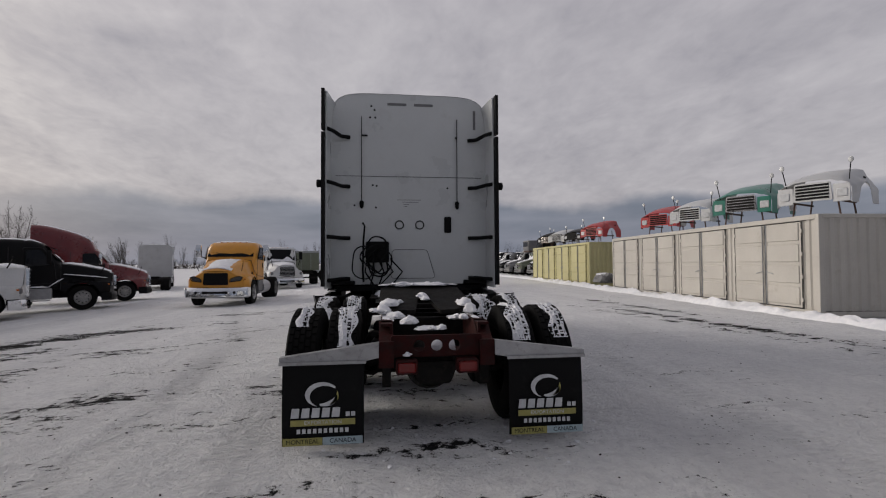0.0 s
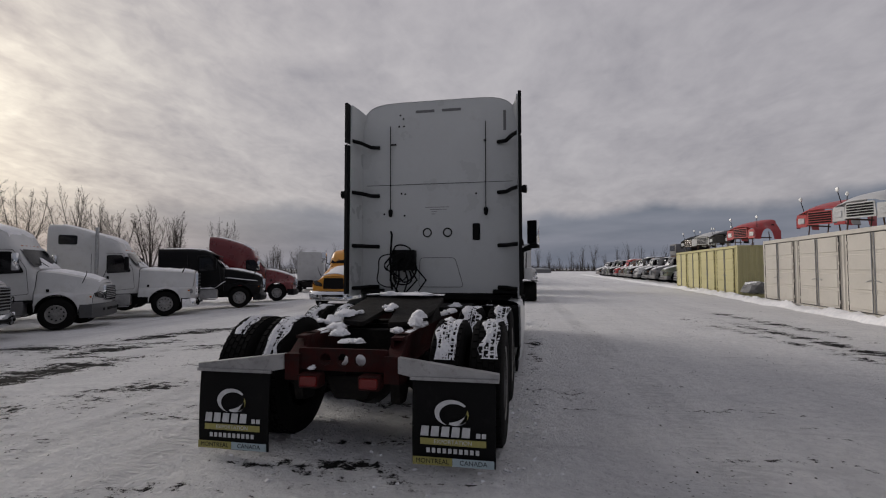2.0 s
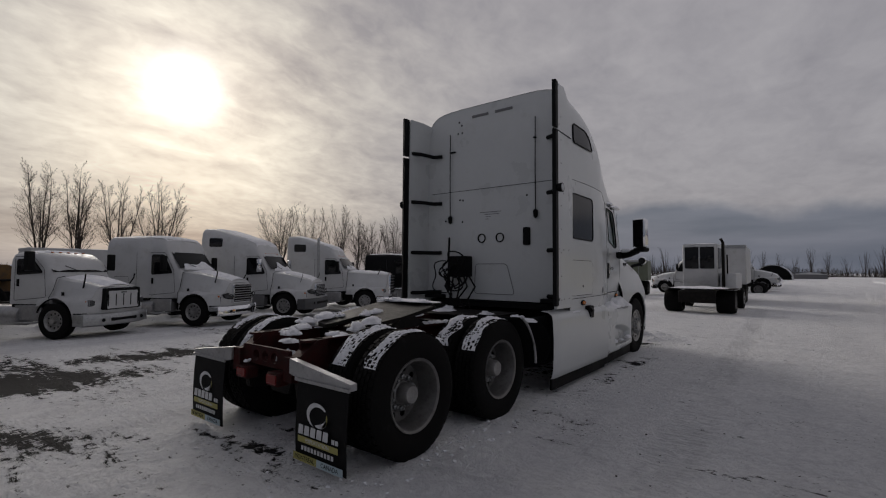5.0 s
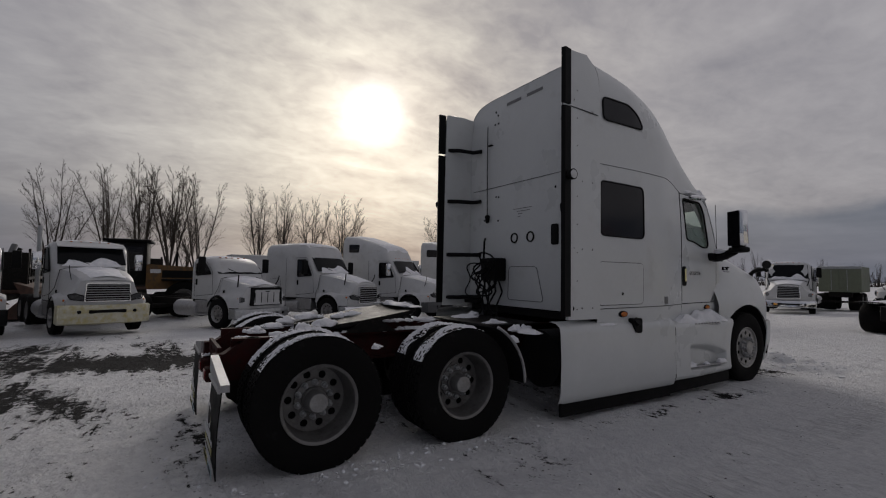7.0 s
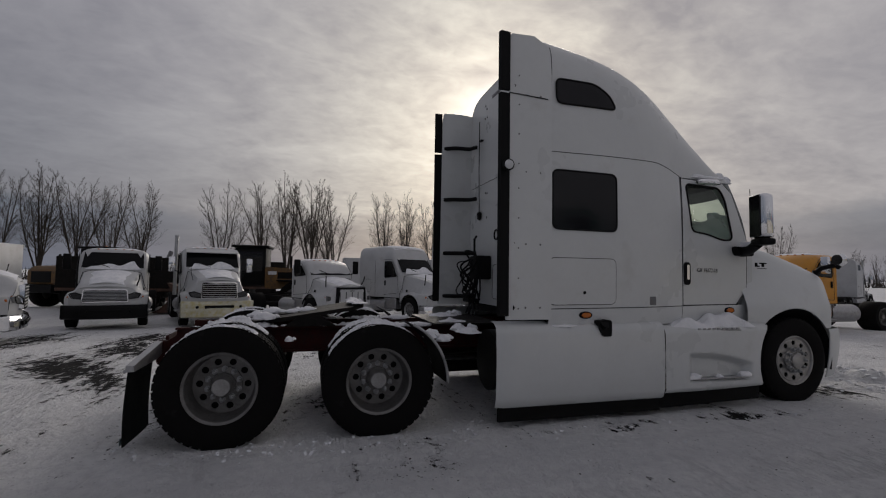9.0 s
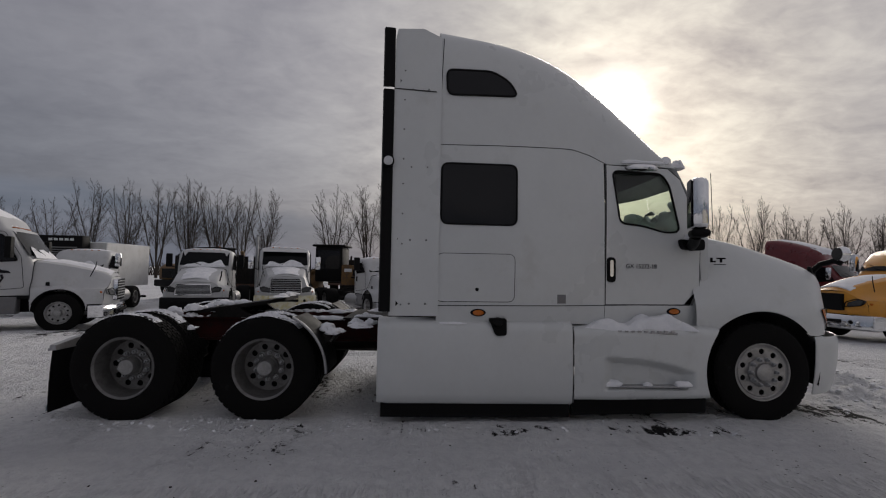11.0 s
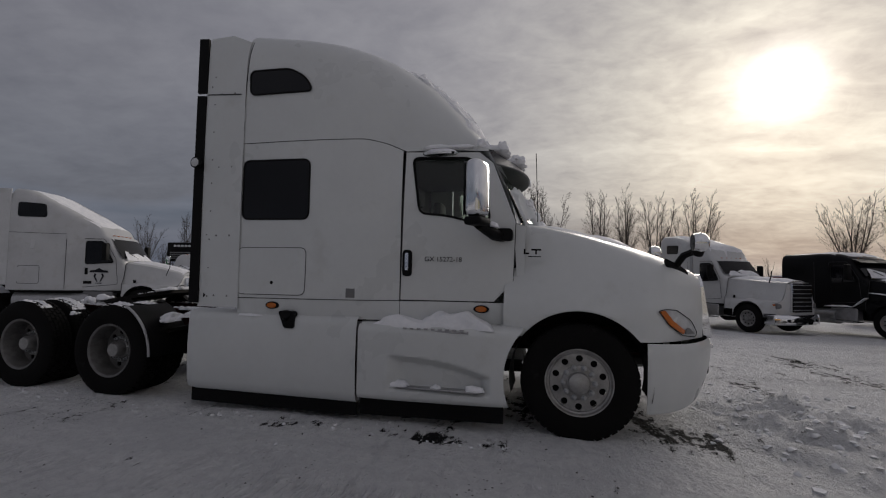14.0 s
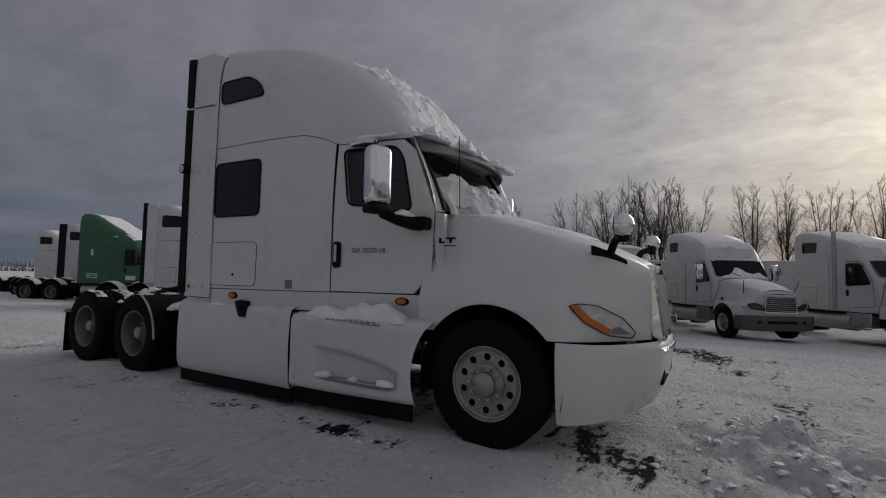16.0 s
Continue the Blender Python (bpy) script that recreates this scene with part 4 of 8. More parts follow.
def hood_mesh():
    ys = sorted(set([5.72, 5.75, 5.78] + [FRONT_AXLE + ARCH_R * math.sin(a) for a in np.linspace(-math.pi / 2 + 0.001, math.pi / 2 - 0.001, 41)] + list(np.linspace(7.07, 7.56, 26))))
    secs = []
    for y in ys:
        zl, zt, xf = max(hood_low(y), 0.875), smooth_table(HOOD_TOP, y), smooth_table(FENDER_X, y)
        r = xf / 1.145
        f = max(0.0, (y - 7.0) / 0.56)
        ctrl = [(xf, zl), (xf + 0.005, max(zl + 0.02, 1.10)), (xf - 0.03 * r, max(zl + 0.05, 1.24)), (xf - 0.14 * r * (1 - 0.7 * f), min(1.48, zt - 0.2 + 0.08 * f)),
                (xf - 0.30 * r * (1 - 0.6 * f), zt - 0.10 + 0.07 * f), (xf * (0.54 + 0.25 * f), zt - 0.03 + 0.02 * f), (0.26 * xf, zt), (0.0, zt + 0.015)]
        n = len(ctrl)
        xs, zs = [(i, c[0]) for i, c in enumerate(ctrl)], [(i, c[1]) for i, c in enumerate(ctrl)]
        h = []
        for k in range(30):
            t = (n - 1) * k / 29
            h.append((smooth_table(xs, t), y, smooth_table(zs, t)))
        secs.append(h + [(-x, yy, z) for x, yy, z in h[-2::-1]])
    return loft(B(), secs)


hood = part("hood", hood_mesh(), M_WHITE, truck, "white sloping hood with moulded fenders", smooth=60)
# grille: a chrome surround standing proud of the hood's front edge, upright slats inside
outer = rounded([(-0.505, 0.86), (0.505, 0.86), (0.50, 1.40), (0.40, 1.475), (-0.40, 1.475), (-0.50, 1.40)], 0.05)
inner = rounded([(-0.42, 0.93), (0.42, 0.93), (0.42, 1.36), (0.36, 1.405), (-0.36, 1.405), (-0.42, 1.36)], 0.03)


def lean(u, v, q):
    """The grille leans back towards its top and bows across."""
    return (u, 7.585 + q + 0.085 * (1.475 - v) / 0.6 - 0.10 * u * u, v)


grille = part("grille", sheet(B(), [outer, inner], lambda u, v, q: lean(u, v, q * 1.0), 0.075), M_CHROME, truck, "chrome-framed grille with upright slats")
part("grille_back", sheet(B(), [outer], lambda u, v, q: lean(u, v, q - 0.07), 0.02), M_BLACK, grille)
for k in range(15):
    x = -0.385 + 0.055 * k
    pts = [lean(x, v, -0.015) for v in (0.93, 1.1, 1.25, 1.395)]
    part("slat", tube(B(), pts, 0.014, 6), M_STEEL, grille)
for z in (1.08, 1.24):
    part("cross_bar", tube(B(), [lean(x, z, -0.03) for x in (-0.41, -0.2, 0.0, 0.2, 0.41)], 0.010, 6), M_STEEL, grille)
for s in (1, -1):
    lamp_out = [(7.045, 1.145), (7.11, 1.16), (7.22, 1.15), (7.38, 1.05), (7.455, 0.935), (7.43, 0.895), (7.28, 0.925), (7.14, 1.025)]
    hx = lambda u, v, q, s=s: (s * (smooth_table(FENDER_X, u) + (0.006 + q) * 0.7), u + (0.006 + q) * 0.7, v)
    rim = rounded(lamp_out, 0.02)
    hl = part("headlight", sheet(B(), [dense(rim, 0.04)], hx, 0.012), M_LENS, truck, "long swept clear headlight")
    part("lamp_rim", tube(B(), [hx(u, v, 0.012) for u, v in rim + rim[:1]], 0.004, 6), M_BLACK, hl)
    am = [(7.06, 1.142), (7.105, 1.15), (7.18, 1.06), (7.31, 0.965), (7.29, 0.932), (7.14, 1.03)]
    part("turn_signal", sheet(B(), [dense(rounded(am, 0.008), 0.04)], lambda u, v, q: hx(u, v, q + 0.014), 0.006), M_AMBER, hl, "amber turn signal strip")
    part("lamp_bowl", sheet(B(), [dense(rounded([(7.33, 0.985), (7.36, 0.985), (7.425, 0.925), (7.31, 0.935)], 0.01), 0.03)], lambda u, v, q: hx(u, v, q + 0.014), 0.004), M_GREY, hl)
    # model plate as plain bars
    bm = B()
    for a, b, z0, z1 in ((5.90, 5.915, 1.63, 1.68), (5.90, 5.95, 1.63, 1.645), (5.97, 6.06, 1.665, 1.68), (6.005, 6.02, 1.63, 1.68), (5.94, 6.06, 1.605, 1.612)):
        box(bm, s * 1.045 - 0.012, s * 1.045 + 0.012, a, b, z0, z1)
    part("plate_bars", bm, M_BLACK, hood)["kind"] = "stuff"
    # fender mirror on a slanted arm
    arm = part("fender_mirror_arm", tube(B(), [(s * 0.72, 7.28, 1.54), (s * 0.80, 7.33, 1.64), (s * 0.93, 7.40, 1.68)], 0.032, 8), M_BLACK, truck)
    part("mount", sheet(B(), [dense(rounded([(7.16, 1.615), (7.30, 1.56), (7.40, 1.50), (7.40, 1.40), (7.17, 1.53)], 0.02), 0.04)], lambda u, v, q, s=s: (s * (0.86 - 0.9 * (u - 7.16) + 0.12 * (1.6 - v) + q), u, v), 0.05), M_BLACK, arm)
    bm = lathe(B(), [(-0.07, 0.02), (-0.065, 0.075), (-0.01, 0.092), (0.03, 0.08), (0.06, 0.045), (0.068, 0.0)], 20)
    for v in bm.verts:
        v.co = Vector((s * 0.98 + v.co.y * 0.85, 7.43 + v.co.x, 1.75 + v.co.z * 0.95))
    part("mirror_shell", bm, M_CHROME, arm, "chrome fender mirror shell")
    part("mirror_glass", lathe(B(), [(-0.072, 0.0), (-0.072, 0.07)], 20, (s * 0.98, 7.43, 1.75), "y"), M_GLASSDK, arm)
    part("mirror_boot", tube(B(), [(s * 0.92, 7.41, 1.65), (s * 0.96, 7.42, 1.71)], 0.05, 10), M_BLACK, arm)

# ---- bumper
BUMP = [(0.0, 7.67), (0.40, 7.645), (0.62, 7.57), (0.82, 7.46), (0.98, 7.335), (1.08, 7.19), (1.125, 7.02), (1.13, 6.965)]


def bumper_mesh():
    secs = []
    side = [(k / 40 * (len(BUMP) - 1)) for k in range(41)]
    plan = [(smooth_table([(i, b[0]) for i, b in enumerate(BUMP)], t), smooth_table([(i, b[1]) for i, b in enumerate(BUMP)], t)) for t in side]
    cols = [(-x, y) for x, y in plan[::-1]] + plan[1:]
    for k in range(15):
        t = k / 14
        row = []
        for x, y in cols:
            low = 0.255 + 0.13 * max(0.0, (y - 7.0) / 0.67) ** 1.3
            z = low + (0.862 - low) * t
            tuck = 0.10 * (1 - t) ** 2.5 + 0.025 * max(0.0, t - 0.9) / 0.1
            row.append((x * (1 - 0.6 * tuck), 6.6 + (y - 6.6) * (1 - tuck * 0.9 * max(0.0, (y - 6.96) / 0.7)), z))
        secs.append(row)
    bm = loft(B(), secs)
    bmesh.ops.solidify(bm, geom=bm.faces[:], thickness=0.012)
    return bm


bumper = part("bumper", bumper_mesh(), M_WHITE, truck, "white moulded front bumper", smooth=60)
part("air_intake", box(B(), -0.42, 0.42, 7.57, 7.645, 0.50, 0.66, 0.03, 2), M_BLACK, bumper)
part("bumper_lip", tube(B(), [(x, 7.675 - 0.16 * x * x, 0.79) for x in np.linspace(-0.5, 0.5, 9)], 0.022, 8), M_CHROME, bumper)
for s in (1, -1):
    part("fog_lamp", box(B(), s * 0.50 - 0.055, s * 0.50 + 0.055, 7.49, 7.60, 0.62, 0.72, 0.02, 2), M_BLACK, bumper)
    part("fog_lens", lathe(B(), [(0.0, 0.0), (0.004, 0.035), (0.012, 0.03), (0.016, 0.0)], 14, (s * 0.50, 7.598, 0.67), "y"), M_LENS, bumper)
part("bumper_gap", box(B(), -0.52, 0.52, 7.45, 7.60, 0.835, 0.872), M_BLACK, bumper)
# inner wheel housings
for s in (1, -1):
    secs = []
    for a in np.linspace(-0.25, math.pi + 0.25, 24):
        y, z = FRONT_AXLE + 0.62 * math.cos(a), HUB_Z + 0.02 + 0.62 * math.sin(a)
        secs.append([(s * 1.12, y, z), (s * 0.60, y, z)])
    part("wheel_housing", loft(B(), secs), M_BLACK, truck)
for s in (1, -1):
    part("cowl_panel", prism(B(), [(5.735, 0.93), (5.90, 0.93), (5.91, 1.90), (5.80, 1.93), (5.835, 1.36), (5.735, 1.17)], "x", s * 0.93, s * 0.985), M_WHITE, truck)
part("firewall", box(B(), -0.95, 0.95, 5.78, 5.84, 0.95, 1.95), M_BLACK, truck)
part("engine_block", box(B(), -0.42, 0.42, 5.9, 7.25, 0.55, 1.3, 0.08), M_DARKMET, truck)

# ---- windscreen, pillars, visor, cab roof
def ws(u, v, off=0.0):
    """A point of the windscreen: u from side to side, v up."""
    a = abs(u)
    lo = Vector((0.98 * u, 6.04 - 0.22 * a ** 2.2, 1.94))
    hi = Vector((0.90 * u, 5.56 - 0.10 * a ** 2.2, 2.63))
    p = lo.lerp(hi, v)
    p.y += 0.03 * math.sin(v * math.pi) + off
    return p


part("windscreen", loft(B(), [[ws(u, v) for u in np.linspace(-0.94, 0.94, 21)] for v in np.linspace(0.02, 1, 9)]), M_GLASS2, truck, "windscreen half covered with snow").visible_shadow = False
for s in (1, -1):
    secs = []
    for v in np.linspace(-0.02, 1.04, 9):
        p = ws(s * 0.99, v)
        q = (s * side_x(5.82 - 0.24 * max(0.0, v) ** 1.4, 1.95 + 0.66 * v), 5.82 - 0.26 * max(0.0, v) ** 1.4, p.z)
        secs.append([ws(s * 0.92, v, 0.012), p + Vector((0, 0.015, 0)), Vector(q), Vector(q) + Vector((-s * 0.07, -0.01, 0)), ws(s * 0.92, v, -0.03)])
    part("pillar", loft(B(), secs), M_WHITE, truck)
    part("pillar_trim", tube(B(), [ws(s * 0.93, v, 0.016) for v in np.linspace(0, 1, 8)], 0.02, 6), M_BLACK, truck)
bm = B()
secs = []
for u in np.linspace(-1, 1, 25):
    a = abs(u)
    x = 0.93 * u
    y1 = 5.885 - 0.26 * a ** 2.5
    secs.append([(x, 5.42, 2.70 + 0.04 * (1 - a ** 2)), (x, 5.60, 2.68 + 0.03 * (1 - a ** 2)), (x, y1 - 0.08, 2.625), (x, y1, 2.545 - 0.02 * a), (x, y1 - 0.015, 2.535 - 0.02 * a), (x, y1 - 0.10, 2.605), (x, 5.58, 2.655)])
part("sun_visor", loft(bm, secs), M_GREY, truck, "smoked sun visor over the windscreen")
secs = []
for y in np.linspace(4.74, 5.6, 8):
    w = side_x(y, 2.63)
    secs.append([(x * w, y, 2.635 + 0.05 * (1 - abs(x) ** 6)) for x in np.linspace(-1, 1, 15)])
part("cab_roof", loft(B(), secs), M_WHITE, truck)
# aerial
part("aerial", tube(B(), [(0.9, 6.02, 1.95), (0.9, 6.0, 2.62)], 0.004, 5), M_BLACK, truck)

# ---- door mirrors
for s in (1, -1):
    yaw = Matrix.Translation((s * 1.46, 5.52, 0)) @ Matrix.Rotation(radians(-20 * s), 4, "Z") @ Matrix.Translation((-s * 1.46, -5.52, 0))
    mir = part("door_mirror", box(B(), s * 1.46 - 0.115, s * 1.46 + 0.115, 5.44, 5.60, 1.93, 2.44, 0.06, 4, yaw), M_CHROME, truck, "tall chrome-backed door mirror")
    part("mirror_glass", box(B(), s * 1.46 - 0.10, s * 1.46 + 0.10, 5.435, 5.445, 1.95, 2.42, 0.004, 1, yaw), M_GLASSDK, mir)
    part("mirror_base", box(B(), s * 1.46 - 0.11, s * 1.46 + 0.11, 5.44, 5.61, 1.86, 1.935, 0.03, 3, yaw), M_BLACK, mir)
    part("mirror_arm", tube(B(), [(s * 1.40, 5.53, 1.885), (s * 1.25, 5.60, 1.83), (s * 1.10, 5.66, 1.80), (s * 1.03, 5.70, 1.80)], 0.055, 10), M_BLACK, mir)
    part("mirror_foot", prism(B(), rounded([(5.55, 1.87), (5.80, 1.87), (5.80, 1.75), (5.58, 1.76)], 0.04), "x", s * 1.02, s * 1.11), M_BLACK, mir)

# ---- cab inside
part("dashboard", box(B(), -0.88, 0.88, 5.45, 5.78, 1.45, 1.86, 0.08, 2), M_SEAT, truck)
for s in (1, -1):
    st = part("seat", box(B(), s * 0.5 - 0.27, s * 0.5 + 0.27, 4.72, 5.2, 1.35, 1.55, 0.07, 2), M_SEAT, truck)
    part("seat_back", box(B(), s * 0.5 - 0.26, s * 0.5 + 0.26, 4.62, 4.78, 1.5, 2.15, 0.06, 2), M_SEAT, st)
    part("head_rest", box(B(), s * 0.5 - 0.15, s * 0.5 + 0.15, 4.62, 4.74, 2.17, 2.36, 0.05, 2), M_SEAT, st)
whl = B()
lathe(whl, [(0.015 * math.cos(a), 0.21 + 0.015 * math.sin(a)) for a in np.linspace(0, math.tau, 9)], 28, (0, 0, 0), "z")
box(whl, -0.2, 0.2, -0.02, 0.02, -0.015, 0.01)
part("steering_wheel", whl, M_BLACK, truck, m=pose(-0.5, 5.32, 1.87, -55))
part("bunk_wall", box(B(), -1.15, 1.15, 4.35, 4.38, 1.06, 2.9), M_SEAT, truck)
part("headliner", box(B(), -0.9, 0.9, 4.38, 5.45, 2.585, 2.615), M_SEAT, truck)

# ---- side skirts and step fairings
def skirt(s):
    secs = []
    for y in np.linspace(2.40, 4.335, 20):
        e = max(0.0, (2.5 - y) / 0.1)
        x = 1.285 - 0.03 * e * e
        secs.append([(s * (x - 0.17), y, 1.015), (s * (x - 0.07), y, 1.0), (s * (x - 0.015), y, 0.965), (s * x, y, 0.90), (s * (x + 0.012), y, 0.66), (s * (x + 0.008), y, 0.44), (s * x, y, 0.28), (s * (x - 0.025), y, 0.20), (s * (x - 0.06), y, 0.18)])
    return loft(B(), secs)


def fairing(s):
    """Lower cab fairing with a hollowed foot step; its front edge follows the wheel opening."""
    secs = []
    nz, ny = 40, 70
    for k in range(nz + 1):
        z = 0.235 + (0.93 - 0.235) * k / nz
        y1 = FRONT_AXLE - math.sqrt(max(0.05, 0.66 ** 2 - (z - HUB_Z) ** 2))
        row = []
        for i in range(ny + 1):
            y = 4.352 + (y1 - 4.352) * i / ny
            x = 1.285 - 0.075 * max(0.0, (y - 4.7) / 1.1) ** 1.5
            x -= 0.03 * max(0.0, (z - 0.86) / 0.07) ** 2 + 0.03 * max(0.0, (0.28 - z) / 0.045) ** 2
            top = 0.655 - 0.13 * max(0.0, (y - 4.75) / 0.8) ** 2
            inside = min((y - 4.66) / 0.12, (5.62 - y) / 0.10, (z - 0.33) / 0.03, (top - z) / 0.07)
            x -= 0.10 * max(0.0, min(1.0, inside))
            row.append((s * x, y, z))
        secs.append(row)
    secs.append([(p[0] - s * 0.07, p[1], 0.955) for p in secs[-1]])
    secs.append([(p[0] - s * 0.14, p[1], 0.96) for p in secs[-1]])
    return loft(B(), secs)


for s in (1, -1):
    sk = part("side_skirt", skirt(s), M_WHITE, truck, "white moulded side skirt", smooth=45)
    part("skirt_gap", box(B(), s * 1.22 - 0.02, s * 1.22 + 0.02, 4.32, 4.36, 0.2, 0.95), M_GREY, sk)
    bm = prism(B(), [(2.44, 0.21), (4.32, 0.21), (4.32, 0.05), (2.44, 0.045)], "x", s * 1.19, s * 1.22)
    part("rubber_skirt", bm, M_BLACK, sk, "black rubber lower skirt")
    fa = part("step_fairing", fairing(s), M_WHITE, truck, "white cab fairing with a hollowed step", smooth=45)
    part("rubber_skirt", prism(B(), [(4.35, 0.25), (5.74, 0.25), (5.74, 0.09), (4.35, 0.06)], "x", s * 1.16, s * 1.19), M_BLACK, fa)
    tread = part("step_tread", box(B(), s * 1.215 - 0.05, s * 1.215 + 0.05, 4.74, 5.52, 0.352, 0.37, 0.006), M_ALU, fa, "ribbed aluminium step tread")
    part("top_tread", box(B(), s * 1.19 - 0.05, s * 1.19 + 0.07, 4.78, 5.42, 0.885, 0.905, 0.006), M_ALU, fa)
    for k in range(9):
        y = 4.8 + 0.068 * k
        part("tread_notch", box(B(), s * 1.262 - 0.006, s * 1.262 + 0.012, y, y + 0.035, 0.905, 0.922), M_ALU, fa)
    # fuel filler recess and fuel tank behind the skirt
    part("filler_recess", prism(B(), rounded([(3.49, 1.03), (3.67, 1.03), (3.67, 0.86), (3.56, 0.86)], 0.03), "x", s * 1.12, s * 1.302), M_BLACK, sk)
    part("filler_cap", tube(B(), [(s * 1.20, 3.57, 0.92), (s * 1.31, 3.58, 1.0)], 0.05, 14), M_BLACK, sk)
    part("fuel_tank", tube(B(), [(s * 0.9, 2.44, 0.6), (s * 0.9, 4.2, 0.6)], 0.31, 28), M_BLACK, truck)

# ---- chassis
for s in (1, -1):
    bm = B()
    prism(bm, [(s * 0.35, 0.66), (s * 0.44, 0.66), (s * 0.44, 0.68), (s * 0.37, 0.68), (s * 0.37, 0.90), (s * 0.44, 0.90), (s * 0.44, 0.92), (s * 0.35, 0.92)], "y", -0.60, 7.1)
    part("frame_rail", bm, M_FRAME, truck, "rust-red steel frame rail")
    bm = prism(B(), [(-0.74, 0.60), (-0.51, 0.57), (-0.38, 0.66), (-0.38, 0.92), (-0.48, 0.92), (-0.66, 0.80), (-0.74, 0.80)], "x", s * 0.34, s * 0.455)
    part("rail_end", bm, M_FRAME, truck)
    part("hanger_plate", prism(B(), rounded([(-0.66, 0.66), (-0.40, 0.66), (-0.36, 0.50), (-0.44, 0.40), (-0.62, 0.42)], 0.03), "x", s * 0.36, s * 0.43), M_DARKMET, truck)
ring_of = lambda cx, cz, r, n=20: [(cx + r * math.cos(k * math.tau / n), cz + r * math.sin(k * math.tau / n)) for k in range(n)]
cm = part("rear_crossmember", sheet(B(), [rounded([(-0.36, 0.675), (0.36, 0.675), (0.36, 0.84), (-0.36, 0.84)], 0.02)] + [ring_of(x, 0.757, 0.046) for x in (-0.14, 0.0, 0.14)], lambda u, v, q: (u, -0.70 - q, v), 0.03), M_FRAME, truck,
          "red steel rear crossmember with three round holes")
part("tray", box(B(), -0.34, 0.34, -0.66, -0.38, 0.66, 0.69, 0.006), M_FRAME, cm)
for x in (-0.24, 0.235):
    lb = part("lamp_box", box(B(), x - 0.085, x + 0.085, -0.78, -0.66, 0.55, 0.66, 0.012), M_FRAME, cm)
    part("lamp_lens", box(B(), x - 0.07, x + 0.07, -0.788, -0.778, 0.568, 0.645, 0.01), M_REDLENS, lb, "red tail lamp lens")
part("tow_plate", prism(B(), rounded([(-0.20, 0.60), (0.20, 0.60), (0.13, 0.42), (-0.13, 0.42)], 0.03), "y", -0.55, -0.52), M_DARKMET, truck)
for y in (0.2, 0.62, 1.05, 1.75, 2.3):
    part("crossmember", box(B(), -0.36, 0.36, y - 0.05, y + 0.05, 0.68, 0.88, 0.01), M_DARKMET, truck)
for y in REAR_AXLES:
    ax = part("drive_axle", tube(B(), [(-0.95, y, HUB_Z), (-0.3, y, HUB_Z), (0.3, y, HUB_Z), (0.95, y, HUB_Z)], 0.075, 14), M_DARKMET, truck)
    part("differential", lathe(B(), [(-0.24, 0.05), (-0.2, 0.17), (-0.05, 0.225), (0.1, 0.22), (0.22, 0.12), (0.3, 0.06)], 22, (0, y, HUB_Z), "y"), M_DARKMET, ax)
    for s in (1, -1):
        part("brake_chamber", lathe(B(), [(-0.11, 0.05), (-0.09, 0.085), (0.0, 0.09), (0.07, 0.085), (0.09, 0.05)], 18, (s * 0.52, y - 0.27, 0.56), "y"), M_DARKMET, ax)
        part("air_spring", lathe(B(), [(0.0, 0.1), (0.03, 0.125), (0.09, 0.11), (0.12, 0.13), (0.18, 0.115), (0.21, 0.09)], 18, (s * 0.42, y + 0.33, 0.47), "z"), M_BLACK, ax)
part("drive_shaft", tube(B(), [(0, 1.4, 0.52), (0, 5.9, 0.75)], 0.055, 12), M_DARKMET, truck)
part("front_axle", tube(B(), [(-0.9, FRONT_AXLE, 0.45), (0.9, FRONT_AXLE, 0.45)], 0.06, 10), M_DARKMET, truck)
# fifth wheel: tilted plate with a throat
plate = [(-0.45, 1.10), (-0.30, 1.22), (0.30, 1.22), (0.45, 1.10), (0.46, 0.55), (0.34, 0.10), (0.12, 0.05), (0.06, 0.55), (-0.06, 0.55), (-0.12, 0.05), (-0.34, 0.10), (-0.46, 0.55)]
bm = sheet(B(), [dense(rounded(plate, 0.04, 3))], lambda u, v, q: (u, v, 1.045 + 0.155 * (v - 0.6) + q), 0.04)
fw = part("fifth_wheel", bm, M_DARKMET, truck, "greasy fifth-wheel coupling plate under snow")
for s in (1, -1):
    part("pivot_bracket", prism(B(), [(0.40, 0.92), (0.92, 0.92), (0.75, 1.03), (0.55, 1.03)], "x", s * 0.40, s * 0.46), M_DARKMET, fw)
part("deck_plate", box(B(), -0.6, 0.6, 1.95, 2.75, 0.925, 0.945, 0.004), M_DARKMET, truck)
part("air_tank", tube(B(), [(-0.30, 1.9, 0.55), (-0.30, 2.7, 0.55)], 0.12, 16), M_DARKMET, truck)
# quarter fenders ahead of the front drive tyres
for s in (1, -1):
    secs = []
    for a in np.linspace(20, 84, 12):
        r = 0.60
        y, z = REAR_AXLES[1] + r * math.cos(radians(a - 20)) * 1.0 + 0.03, HUB_Z - 0.02 + r * math.sin(radians(a - 20))
        secs.append([(s * 0.70, y, z), (s * 1.26, y, z), (s * 1.265, y, z - 0.012), (s * 0.70, y - 0.01, z - 0.015)])
    qf = part("quarter_fender", loft(B(), secs, True), M_BLACK, truck, "black quarter fender with a bright edge")
    part("edge_trim", tube(B(), [(s * 1.27, p[1][1], p[1][2]) for p in secs], 0.014, 6), M_ALU, qf)
    part("support", tube(B(), [(s * 0.44, 1.88, 0.75), (s * 1.0, 1.88, 0.72)], 0.025, 8), M_DARKMET, qf)

